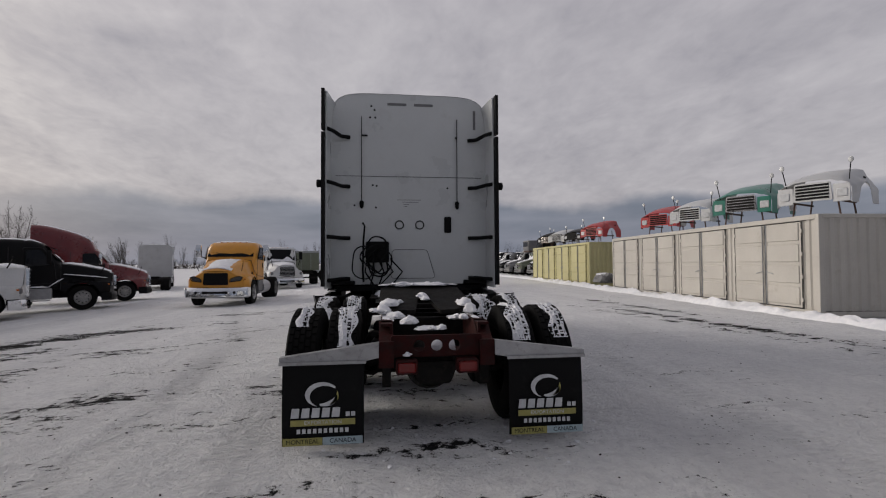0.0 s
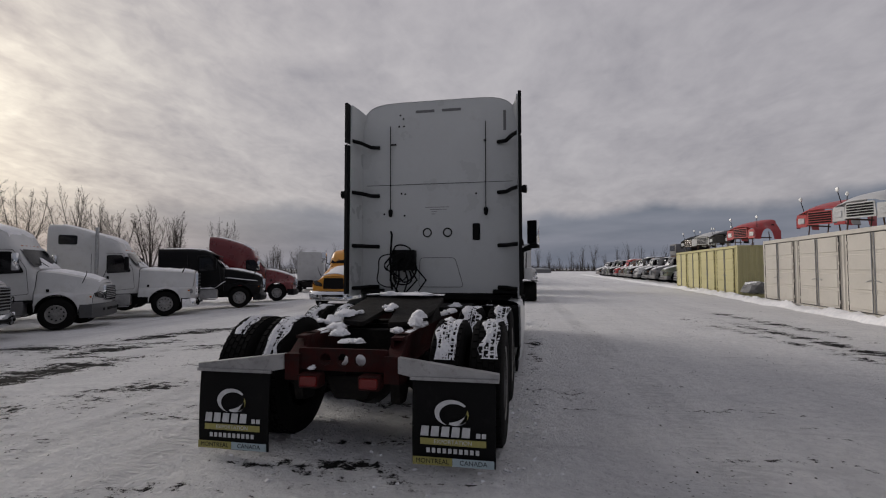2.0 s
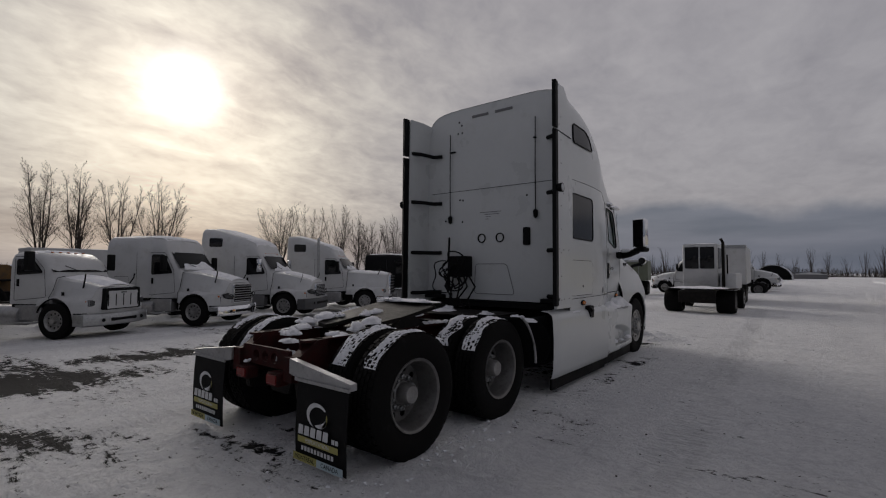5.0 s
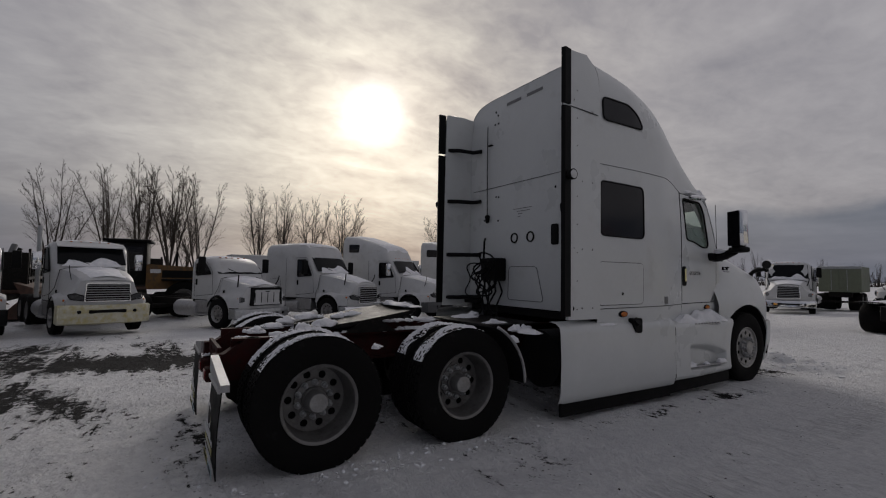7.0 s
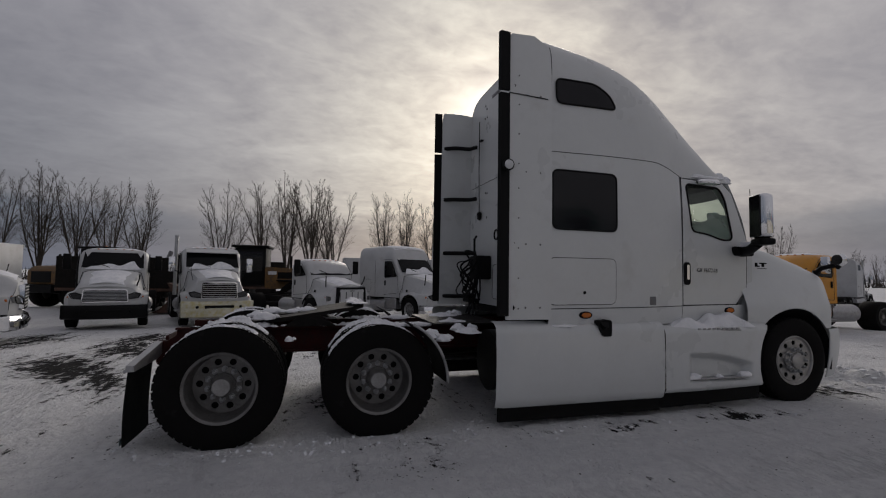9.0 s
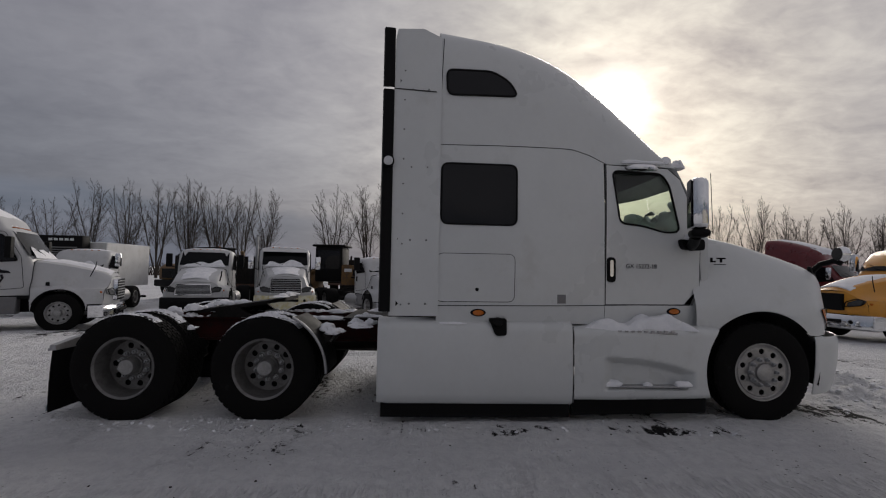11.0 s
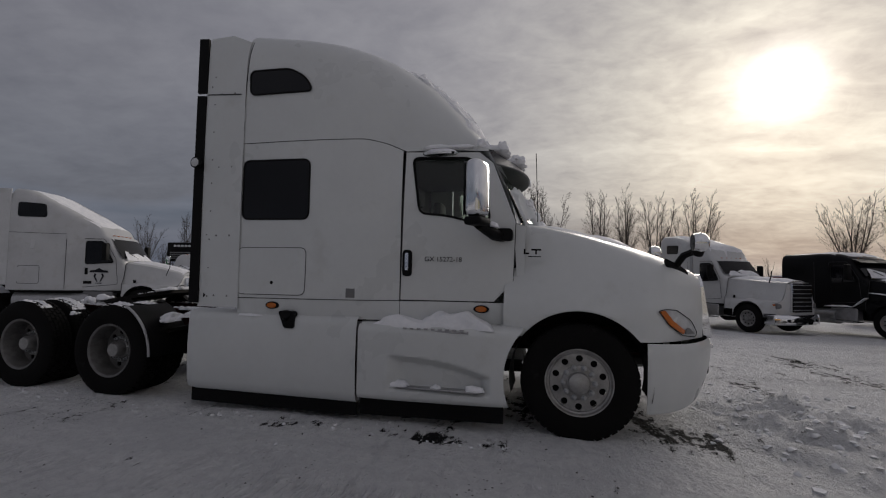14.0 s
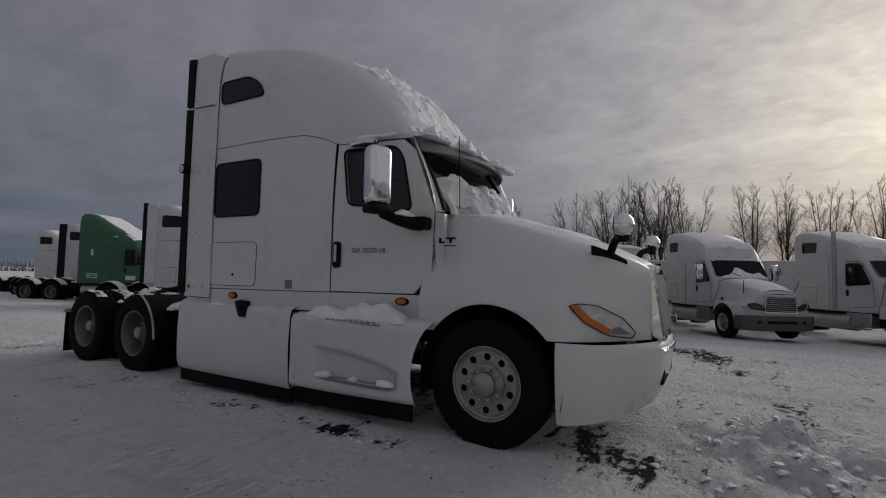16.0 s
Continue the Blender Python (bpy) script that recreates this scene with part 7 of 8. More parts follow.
def loose_hood(label, m, paint, grille="wide", stand=True, length=1.9, w=1.05, hgt=0.85, seed=0):
    """A truck hood with its fenders, off its truck, on a little steel stand; its nose points to -y."""
    t = thing("truck_hood", label, "truck hood", m, "hoods stored on containers")
    secs = []
    for y in np.linspace(0, length, 12):
        f = y / length
        zt = hgt * (0.62 + 0.38 * f ** 0.7)
        d = abs(y - 0.85)
        zl = 0.02 + (math.sqrt(max(0, 0.48 ** 2 - d * d)) * 0.9 if d < 0.48 else 0)
        xf = w * (0.88 + 0.12 * math.sin(min(1, f * 1.6) * math.pi / 2))
        zf = max(zl + 0.04, min(hgt * 0.52, zt - 0.1))
        h = [(xf, y, zl), (xf, y, max(zl + 0.02, zf - 0.1)), (xf - 0.08, y, zf), (xf * 0.76, y, (zf + zt) / 2), (xf * 0.68, y, zt - 0.05), (xf * 0.5, y, zt), (0, y, zt + 0.02)]
        secs.append(h + [(-a, b, c) for a, b, c in h[-2::-1]])
    bm = loft(B(), secs)
    bmesh.ops.solidify(bm, geom=bm.faces[:], thickness=0.012)
    part("shell", bm, paint, t, smooth=45)
    gz = hgt * 0.58
    g = part("grille", prism(B(), rounded([(-0.5, 0.1), (0.5, 0.1), (0.45, gz), (-0.45, gz)], 0.05), "y", -0.05, 0.0), M_CHROME if grille == "chrome" else paint, t)
    for k in range(5):
        z = 0.14 + (gz - 0.22) * k / 4
        part("grille_bar", box(B(), -0.42, 0.42, -0.07, -0.045, z, z + 0.045, 0.004), M_BLACK if grille != "chrome" else M_DARKMET, g)
    for s in (1, -1):
        part("nose_side", box(B(), min(s * 0.5, s * w * 0.86), max(s * 0.5, s * w * 0.86), -0.02, 0.02, 0.05, hgt * 0.5, 0.01), paint, t)
        part("headlight", box(B(), s * 0.72 - 0.13, s * 0.72 + 0.13, -0.05, -0.015, 0.15, 0.32, 0.015), M_LENS, t)
        arm = part("mirror_arm", tube(B(), [(s * w * 0.75, 0.35, hgt * 0.55), (s * w * 0.82, 0.25, hgt * 1.0)], 0.014, 6), M_BLACK, t)
        part("mirror_head", lathe(B(), [(-0.03, 0.0), (-0.025, 0.06), (0.01, 0.065), (0.03, 0.0)], 12, (s * w * 0.83, 0.24, hgt * 1.08), "y"), M_STEEL, arm)
        part("vent", box(B(), s * w * 0.80 - 0.01, s * w * 0.80 + 0.01, length - 0.45, length - 0.25, hgt * 0.66, hgt * 0.74), M_BLACK, t)
    if stand:
        for s in (1, -1):
            for y in (0.25, length - 0.25):
                part("stand_leg", tube(B(), [(s * 0.6, y, -0.22), (s * 0.5, y, 0.35)], 0.025, 6), M_RUST, t)
            part("stand_rail", tube(B(), [(s * 0.55, 0.1, 0.1), (s * 0.55, length - 0.1, 0.1)], 0.025, 6), M_RUST, t)
    return t


for lab, y, dx, paint, gr, turn, sc in (("white truck hood with bare inner frame", 6.8, 0.9, M_WHITE2, "wide", 66, 0.92), ("teal green truck hood with a chrome grille", 9.5, 0.9, M_TEAL, "chrome", 62, 0.98),
                                        ("white truck hood with a slotted grille", 12.3, 0.9, M_WHITE2, "wide", 64, 0.9), ("red truck hood on a rusty stand", 14.6, 0.9, M_BRED, "wide", 60, 0.9)):
    m = pose(10.3 + 0.35 + 0.07 * (y - 5), y - 0.3, 2.59 + 0.22 * sc * 1.32, 0, 0, -turn) @ Matrix.Diagonal((sc * 0.95, sc * 0.8, sc * 1.32, 1))
    loose_hood(lab, m, paint, gr)
for lab, y, paint, gr, turn, sc in (("bright red truck hood tipped on a stand", 21.8, M_BRED, "wide", 66, 1.05), ("black truck hood on the yellow container", 25.0, M_BLKPAINT, "wide", 64, 0.9),
                                    ("white truck hood on the yellow container", 28.2, M_WHITE2, "wide", 60, 1.0), ("dark green truck hood on the yellow container", 31.0, M_DARKMET, "chrome", 62, 1.0)):
    loose_hood(lab, pose(11.7 + 0.05 * (y - 20), y, 2.59 + 0.25 * sc, 0, 0, -turn) @ Matrix.Diagonal((sc * 0.85, sc * 0.72, sc * 1.15, 1)), paint, gr)

# a wrecked car front between the containers
wreck = thing("wrecked_fender_pile", "crumpled grey car wreck half under snow", "wreck", pose(11.6, 19.8, 0.0, 0, 0, 70))
bm = lump(B(), 0, 0, 0.35, 0.9, 0.55, 0.45, 0.6, 3)
part("crumpled_body", bm, M_GREY, wreck, smooth=20)
part("bent_panel", box(B(), -0.8, 0.3, -0.62, -0.58, 0.1, 0.55, 0.02, 1, pose(0, 0, 0, 10, 12, 8)), M_STEEL, wreck)
lump_snow = lump(B(), 0, 0, 0.7, 0.65, 0.4, 0.14, 0.4, 6)
solo("snow_cover", lump_snow, M_SNOW, "fresh snow on the car wreck", "snow", m=pose(11.6, 19.8, 0.0, 0, 0, 70))


# ---- ploughed snow along the containers
def snow_bank(label, pts, w, h, seed, n=160):
    secs = []
    total = len(pts) - 1
    for i in range(n + 1):
        f = i / n * total
        k = min(int(f), total - 1)
        p = Vector(pts[k]).lerp(Vector(pts[k + 1]), f - k)
        d = (Vector(pts[k + 1]) - Vector(pts[k])).normalized()
        side = Vector((d.y, -d.x, 0))
        row = []
        for j in range(9):
            a = -1 + 2 * j / 8
            q = p + side * (a * w * (0.8 + 0.5 * noise.noise(p * 0.9 + Vector((seed, j * 0.1, 0)))))
            z = h * (1 - a * a) * (0.55 + 0.9 * abs(noise.noise(p * 0.8 + Vector((0, seed, a)))) + 0.5 * noise.noise(p * 3 + Vector((a * 2, seed, 0))))
            row.append((q.x, q.y, p.z + max(-0.03, z) - 0.03))
        secs.append(row)
    return solo("snow_bank", loft(B(), secs), M_SNOW, label, "snow bank", "stuff", smooth=60)


snow_bank("low ploughed snow bank along the containers", [(9.9, 2.0, 0), (10.05, 6, 0), (10.9, 18.0, 0), (11.2, 21.4, 0), (11.9, 34, 0), (12.6, 60, 0), (12.9, 110, 0)], 0.42, 0.26, 3, 420)
snow_bank("low ploughed snow bank far up the lane", [(-1.5, 60, 0), (-0.5, 85, 0), (-1, 120, 0)], 0.6, 0.4, 5, 80)

# ---- wrecked and stored trucks along the lane, far off
rr = random.Random(11)
PAINTS = [M_BRED, M_DARKMET, M_OLIVE, M_GREY, M_BLKPAINT, M_WHITE2, M_DARKMET, M_OLIVE, M_RUST]
for k in range(15):
    y = 37.5 + k * 4.1
    pnt = PAINTS[k % len(PAINTS)]
    tractor("stored truck cab under snow in a far row", at(13.9 + 0.4 * rr.random() + 0.02 * k, y, 90 + rr.uniform(-6, 6)), pnt, hood=1.7, sleeper=0 if k % 3 else 1.4, roof="day" if k % 3 else "mid", top=2.9, seed=40 + k, tail=2.0, axles=1,
            group="far row of stored trucks", snow=True, bumper=M_GREY, name="stored_truck")
for k in range(6):
    tractor("white parked truck in the far row", at(1.9 - 0.45 * k, 44.0 + k * 5.5, -90 + rr.uniform(-5, 5)), M_WHITE2 if k % 4 != 2 else M_BLKPAINT, hood=1.7, sleeper=0 if k % 2 else 1.5, roof="day" if k % 2 else "high", top=3.5, seed=60 + k, tail=2.5, axles=1,
            group="far row of stored trucks", name="stored_truck")
# cabs and a box set on top of the far stored trucks
for y, z, pnt in ((39.5, 2.65, M_BLKPAINT), (44.0, 2.65, M_GREY)):
    stack_ = thing("stored_cab", "dark cab shell stacked on a stored truck", "truck cab", pose(15.4, y, z, 0, 0, 90))
    part("shell", box(B(), -0.95, 0.95, -0.7, 0.7, 0, 1.1, 0.12, 2), pnt, stack_)
    part("window", box(B(), -0.8, 0.8, 0.69, 0.71, 0.45, 0.95, 0.02), M_GLASSDK, stack_)
    part("base_beam", box(B(), -0.9, 0.9, -0.6, 0.6, -0.12, 0.0), M_RUST, stack_)

# ---- arched shed far up the lane
shed = thing("arched_shed", "grey arched steel shed far up the lane", "shed", pose(-2.6, 124, 0, 0, 0, 0) @ Matrix.Diagonal((0.55, 0.55, 0.55, 1)))
secs = []
for a in np.linspace(0, math.pi, 25):
    secs.append([(6.5 * math.cos(a), 0, 6.0 * math.sin(a)), (6.5 * math.cos(a), 26, 6.0 * math.sin(a))])
part("vault", loft(B(), secs), M_STEEL, shed)
bm = B()
prism(bm, [(6.3 * math.cos(a), 5.8 * math.sin(a)) for a in np.linspace(0, math.pi, 25)], "y", 1.5, 1.8)
part("end_wall", bm, M_BLACK, shed)
low_shed = thing("low_shed", "long low dark shed at the end of the lane", "shed", pose(4, 150, 0) @ Matrix.Diagonal((0.4, 0.4, 0.4, 1)))
part("wall", box(B(), -9, 9, 0, 10, 0, 3.0), M_GREY, low_shed)
part("roof", prism(B(), [(-9.4, 2.95), (9.4, 2.95), (0, 4.3)], "y", -0.4, 10.4), M_WHITE2, low_shed)

# ---- wheel loader and dark flatbed gear behind the row
def loader(m):
    t = thing("wheel_loader", "dirty yellow wheel loader behind the trucks", "loader", m)
    hood_ = part("engine_hood", prism(B(), rounded([(-0.4, 1.25), (-0.4, 2.34), (-2.7, 2.22), (-3.0, 2.0), (-3.0, 1.25)], 0.12), "x", -0.95, 0.95), M_LOADER, t)
    part("rear_grille", box(B(), -0.7, 0.7, -3.02, -2.96, 1.35, 1.95, 0.02), M_BLACK, hood_)
    part("counterweight", prism(B(), rounded([(-2.4, 0.75), (-2.4, 1.24), (-3.25, 1.24), (-3.25, 0.85)], 0.08), "x", -1.05, 1.05), M_BLACK, t)
    part("exhaust_pipe", tube(B(), [(0.4, -1.5, 2.2), (0.4, -1.5, 2.95)], 0.06, 8), M_BLACK, hood_)
    part("cab_roof", box(B(), -0.9, 0.9, -0.55, 1.25, 3.3, 3.42, 0.05, 2), M_BLACK, t)
    cab_ = part("cab", box(B(), -0.8, 0.8, -0.4, 1.1, 1.4, 3.3, 0.08, 2), M_BLACK, t)
    for s in (1, -1):
        part("cab_window", box(B(), s * 0.80 - 0.01, s * 0.80 + 0.012, -0.25, 0.95, 2.1, 3.1, 0.008), M_GLASSDK, cab_)
        for y in (-1.9, 1.9):
            w = part("wheel", FT2, None, t, m=pose(s * 1.05, y, 0.8, 0, 0, 0 if s > 0 else 180) @ Matrix.Diagonal((1.0, 1.6, 1.6, 1)))
            part("rim", FR2, M_LOADER, w, m=Matrix.Translation((0.17, 0, 0)))
        part("side_vent", box(B(), s * 0.95 - 0.008, s * 0.95 + 0.012, -2.4, -1.0, 1.75, 2.08, 0.008), M_BLACK, hood_)
        part("print_bar", box(B(), s * 0.95 - 0.006, s * 0.95 + 0.008, -0.95, -0.55, 1.95, 2.12), M_PRINTW, hood_)
        part("mudguard", box(B(), s * 1.05 - 0.33, s * 1.05 + 0.33, -2.8, -1.0, 1.62, 1.7, 0.02), M_BLACK, t)
        part("lift_arm", tube(B(), [(s * 0.6, 1.0, 2.0), (s * 0.6, 2.6, 1.6), (s * 0.6, 3.6, 0.6)], 0.14, 8), M_LOADER, t)
    part("front_frame", box(B(), -0.6, 0.6, 1.0, 2.7, 0.7, 1.8, 0.08, 2), M_LOADER, t)
    part("bucket", prism(B(), [(3.3, 0.1), (4.6, 0.05), (4.2, 0.25), (3.6, 0.9), (3.9, 1.5), (3.3, 1.3)], "x", -1.4, 1.4), M_RUST, t)
    part("beacon", lathe(B(), [(3.3, 0.08), (3.45, 0.06), (3.5, 0.0)], 10, (0.3, 0.3, 0), "z"), M_AMBER, t)


loader(pose(-20.5, -1.9, lie(-20), 0, 0, 176))
loader(pose(-26.5, -11.5, lie(-26), 0, 0, 60))


def flatbed(label, m, length=6.5, racks=True, seed=0):
    t = thing("rack_body", label, "truck body", m)
    part("deck", box(B(), -1.2, 1.2, 0, length, 1.05, 1.2, 0.02), M_RUST, t)
    part("headboard", box(B(), -1.2, 1.2, length - 0.12, length, 1.2, 2.7, 0.03), M_DARKMET, t)
    q = random.Random(seed)
    for k in range(9):
        y = 0.2 + (length - 0.6) * k / 8
        for s in (1, -1):
            part("stake", box(B(), s * 1.17 - 0.04, s * 1.17 + 0.04, y, y + 0.08, 1.2, 2.2 + q.random() * 0.7), M_DARKMET, t)
    for z in (1.6, 2.1):
        for s in (1, -1):
            part("rail", box(B(), s * 1.2 - 0.02, s * 1.2 + 0.02, 0.1, length - 0.1, z, z + 0.12), M_DARKMET, t)
    for k in range(7):
        p = Vector((q.uniform(-0.8, 0.8), q.uniform(0.5, length - 0.8), 1.2))
        part("scrap_piece", tube(B(), [p, p + Vector((q.uniform(-0.8, 0.8), q.uniform(-1, 1), q.uniform(0.8, 1.9)))], q.uniform(0.05, 0.16), 6), q.choice([M_RUST, M_DARKMET, M_LOADER, M_GREY]), t)
    for s in (1, -1):
        far_wheel(t, s * 0.86, 0.9, True, False)
        far_wheel(t, s * 0.86, 2.1, True, False)
    part("subframe", box(B(), -0.45, 0.45, 0.0, length, 0.7, 1.05), M_DARKMET, t)


flatbed("dark rack body loaded with scrap steel", pose(-26.0, -7.0, lie(-20), 0, 0, -88), 6.0, True, 1)
flatbed("dark stake body behind the white day-cab", pose(-31.0, -3.2, lie(-24), 0, 0, -80), 6.5, True, 3)
flatbed("rusty rack body beside the day-cab truck", pose(-25.5, -10.0, lie(-20), 0, 0, -86), 5.0, True, 4)

# ---- a distant line of cars and vans in the field west of the row
def far_car(m, paint, van):
    t = thing("distant_car", "small parked car far off in the snow" if not van else "small parked van far off in the snow", "car", m, "distant cars")
    prof = [(0, 0.35), (0, 0.8), (0.9, 0.95), (1.5, 1.45), (3.2, 1.5), (4.2, 1.0), (4.3, 0.4)] if not van else [(0, 0.35), (0, 0.95), (0.6, 1.1), (1.2, 1.95), (4.6, 2.0), (4.7, 0.4)]
    part("body", prism(B(), prof, "x", -0.85, 0.85), paint, t)
    gl = [(1.05, 1.0), (1.55, 1.38), (3.1, 1.42), (3.6, 1.02)] if not van else [(0.75, 1.15), (1.2, 1.8), (2.4, 1.82), (2.4, 1.2)]
    for s in (1, -1):
        part("side_window", prism(B(), gl, "x", s * 0.84, s * 0.856), M_GLASSDK, t)
        for y in (0.85, 3.4):
            part("wheel", FT1, None, t, m=pose(s * 0.75, y, 0.33, 0, 0, 0) @ Matrix.Diagonal((0.7, 0.66, 0.66, 1)))
    part("roof_snow", prism(B(), [(1.5, 1.46), (3.2, 1.5), (3.1, 1.6), (1.6, 1.58)] if not van else [(1.2, 1.96), (4.6, 2.0), (4.5, 2.1), (1.3, 2.08)], "x", -0.75, 0.75), M_SNOW, t)


for k in range(16):
    far_car(pose(-62 - 4 * rr.random(), -32 + k * 4.4 + rr.random(), lie(-62) + 0.4, 0, 0, 70 + rr.uniform(-15, 15)), rr.choice([M_REDPAINT, M_WHITE2, M_BLKPAINT, M_GREY]), k % 3 == 0)

# ---------------------------------------------------------------- bare trees
def tree_segments(seed, height, spread, counts):
    """Several upright stems from one stool, each feathered with ascending branches and fine twigs."""
    q = random.Random(seed)
    segs = []
    last = len(counts)

    def grow(p, d, length, r, level):
        n = (0, 7, 3, 2, 1)[level]
        pts = [(p, r)]
        for i in range(n):
            d = (d + Vector((q.gauss(0, 1), q.gauss(0, 1), q.gauss(0, 0.4))) * (0.03 + 0.02 * level) + Vector((0, 0, 0.02 + 0.03 * level))).normalized()
            p = p + d * (length / n)
            pts.append((p, max(0.006, r * (1 - 0.85 * (i + 1) / n))))
        segs.append(pts)
        if level == last:
            return
        count = counts[level]
        for k in range(count):
            t = (0.24 if level == 1 else 0.15) + (0.75 if level == 1 else 0.83) * (k + q.random() * 0.8) / count
            i = min(int(t * n), n - 1)
            a, b = pts[i], pts[i + 1]
            base = a[0].lerp(b[0], min(1, t * n - i))
            dd = (b[0] - a[0]).normalized()
            ax = dd.orthogonal().normalized()
            ax.rotate(Matrix.Rotation(q.uniform(0, math.tau), 3, dd))
            w = radians(q.uniform(22, 42) + 6 * (level > 1))
            nd = (dd * math.cos(w) + ax * math.sin(w)).normalized()
            grow(base, nd, length * q.uniform(0.26, 0.40) * (1.25 - 0.98 * t), max(0.011, (a[1] + b[1]) / 2 * 0.45), level + 1)

    trunk_top = Vector((0, 0, height * 0.06))
    segs.append([(Vector((0, 0, -0.3)), height * 0.017), (Vector((0, 0, height * 0.03)), height * 0.0145), (trunk_top, height * 0.013)])
    stems = q.randint(5, 7)
    for k in range(stems):
        a = k * math.tau / stems + q.uniform(-0.5, 0.5)
        lean = (0.06 + 0.40 * ((k * 3) % stems) / stems) * q.uniform(0.8, 1.1) * spread
        grow(trunk_top * q.uniform(0.6, 1.0), Vector((math.cos(a) * lean, math.sin(a) * lean, 1)).normalized(), height * q.uniform(0.86, 0.96) * (1 - 1.3 * lean * lean), height * 0.0085, 1)
    return segs


def tree_meshes(seed, height, spread, counts):
    out = []
    segs = tree_segments(seed, height, spread, counts)
    for chosen in (segs[:1], segs[1:]):
        vs, fs = [], []
        for pts in chosen:
            sides = 8 if pts[0][1] > 0.15 else (5 if pts[0][1] > 0.06 else 3)
            start = len(vs)
            for i, (p, r) in enumerate(pts):
                d = (pts[min(i + 1, len(pts) - 1)][0] - pts[max(i - 1, 0)][0]).normalized()
                a = d.orthogonal().normalized()
                b = d.cross(a)
                for k in range(sides):
                    t = k * math.tau / sides
                    vs.append(p + (a * math.cos(t) + b * math.sin(t)) * r)
            for i in range(len(pts) - 1):
                for k in range(sides):
                    s0, s1 = start + i * sides, start + (i + 1) * sides
                    fs.append((s0 + k, s0 + (k + 1) % sides, s1 + (k + 1) % sides, s1 + k))
        me = bpy.data.meshes.new("tree")
        me.from_pydata([tuple(v) for v in vs], [], fs)
        me.shade_smooth()
        me.materials.append(M_BARK)
        out.append(me)
    return out


KINDS = [tree_meshes(s, 16.0, sp, (0, 17, 9, 6)) for s, sp in ((1, 0.95), (2, 0.75), (3, 1.05), (4, 0.85), (5, 1.0), (6, 0.7))]
FAR_KINDS = [tree_meshes(s, 16.0, sp, (0, 9, 7)) for s, sp in ((11, 1.2), (12, 1.0), (13, 1.3))]


def tree(x, y, z, kinds, kind, scale, turn, label="bare leafless tree against the winter sky"):
    t = thing("bare_tree", label, "tree", pose(x, y, z, 0, 0, turn) @ Matrix.Diagonal((scale, scale, scale, 1)), "bare trees")
    trunk, crown = kinds[kind % len(kinds)]
    part("trunk", trunk, None, t)
    part("crown", crown, None, t)


tr = random.Random(4)
for k, (y, h) in enumerate(((-64, 15), (-57, 17), (-50, 17.5), (-44.6, 18), (-39.3, 18), (-35, 17.5), (-30.5, 17), (-25.5, 16), (-14, 17.5), (-7.3, 18.5), (-3.4, 19), (0.5, 19.5), (4.4, 18.5), (13.3, 16.5), (17.6, 17.5),
                            (22.3, 17), (28, 16.5), (50.5, 16), (58.3, 16.5), (65.2, 16.5), (72.5, 16), (76.5, 15), (82, 16), (91, 15.5), (107, 16), (-72, 14), (-84, 14), (-98, 13), (132, 10), (150, 10))):
    tree(-80 + tr.uniform(-1.5, 1.5), y, lie(-80) - 0.4, KINDS, k, h / 16 * 1.02, tr.uniform(0, 360))
    if k % 5 == 1:
        tree(-85 + tr.uniform(-2, 2), y + 2.5, lie(-80), KINDS, k + 2, h / 16 * 0.55, tr.uniform(0, 360), "young bare tree among taller ones")
for k in range(110):
    a = radians(22 + k * 1.3)
    d = 205 + 60 * tr.random()
    tree(3 + d * math.cos(a), d * math.sin(a), 0, FAR_KINDS, k, tr.uniform(0.5, 0.85), tr.uniform(0, 360), "distant bare tree at the edge of the lot")


def brush(label, pts, h, count, seed):
    """A ragged belt of twiggy scrub."""
    q = random.Random(seed)
    vs, fs = [], []
    total = len(pts) - 1
    for k in range(count):
        f = q.random() * total
        i = min(int(f), total - 1)
        p = Vector(pts[i]).lerp(Vector(pts[i + 1]), f - i) + Vector((q.uniform(-4, 4), q.uniform(-4, 4), 0))
        hh = h * (0.45 + 0.75 * abs(noise.noise(p * 0.06))) * q.uniform(0.4, 1.2)
        top = p + Vector((q.gauss(0, 0.25) * hh, q.gauss(0, 0.25) * hh, hh))
        w = 0.035 + 0.02 * hh * q.random()
        s = len(vs)
        for b, r in ((p, w), (top, 0.02)):
            vs += [(b.x + r, b.y, b.z), (b.x - r * 0.5, b.y + r * 0.87, b.z), (b.x - r * 0.5, b.y - r * 0.87, b.z)]
        for j in range(3):
            fs.append((s + j, s + (j + 1) % 3, s + 3 + (j + 1) % 3, s + 3 + j))
    me = bpy.data.meshes.new("brush")
    me.from_pydata(vs, [], fs)
    me.materials.append(M_BARK)
    return tagged(new("scrub_belt", me), label, "scrub", kind="stuff")


brush("low dark belt of leafless scrub beyond the field", [(-110, -160, -0.6), (-105, -60, -0.6), (-110, 40, -0.6), (-105, 160, -0.6)], 4.5, 7000, 1)
brush("distant belt of leafless scrub beyond the lot", [(-105, 160, -0.6), (-40, 235, 0), (40, 245, 0), (140, 230, 0), (240, 120, 0)], 6.0, 7000, 2)
brush("leafless scrub south of the lot", [(-110, -160, -0.6), (-30, -190, 0), (80, -180, 0), (200, -100, 0), (240, 120, 0)], 6.0, 5000, 3)

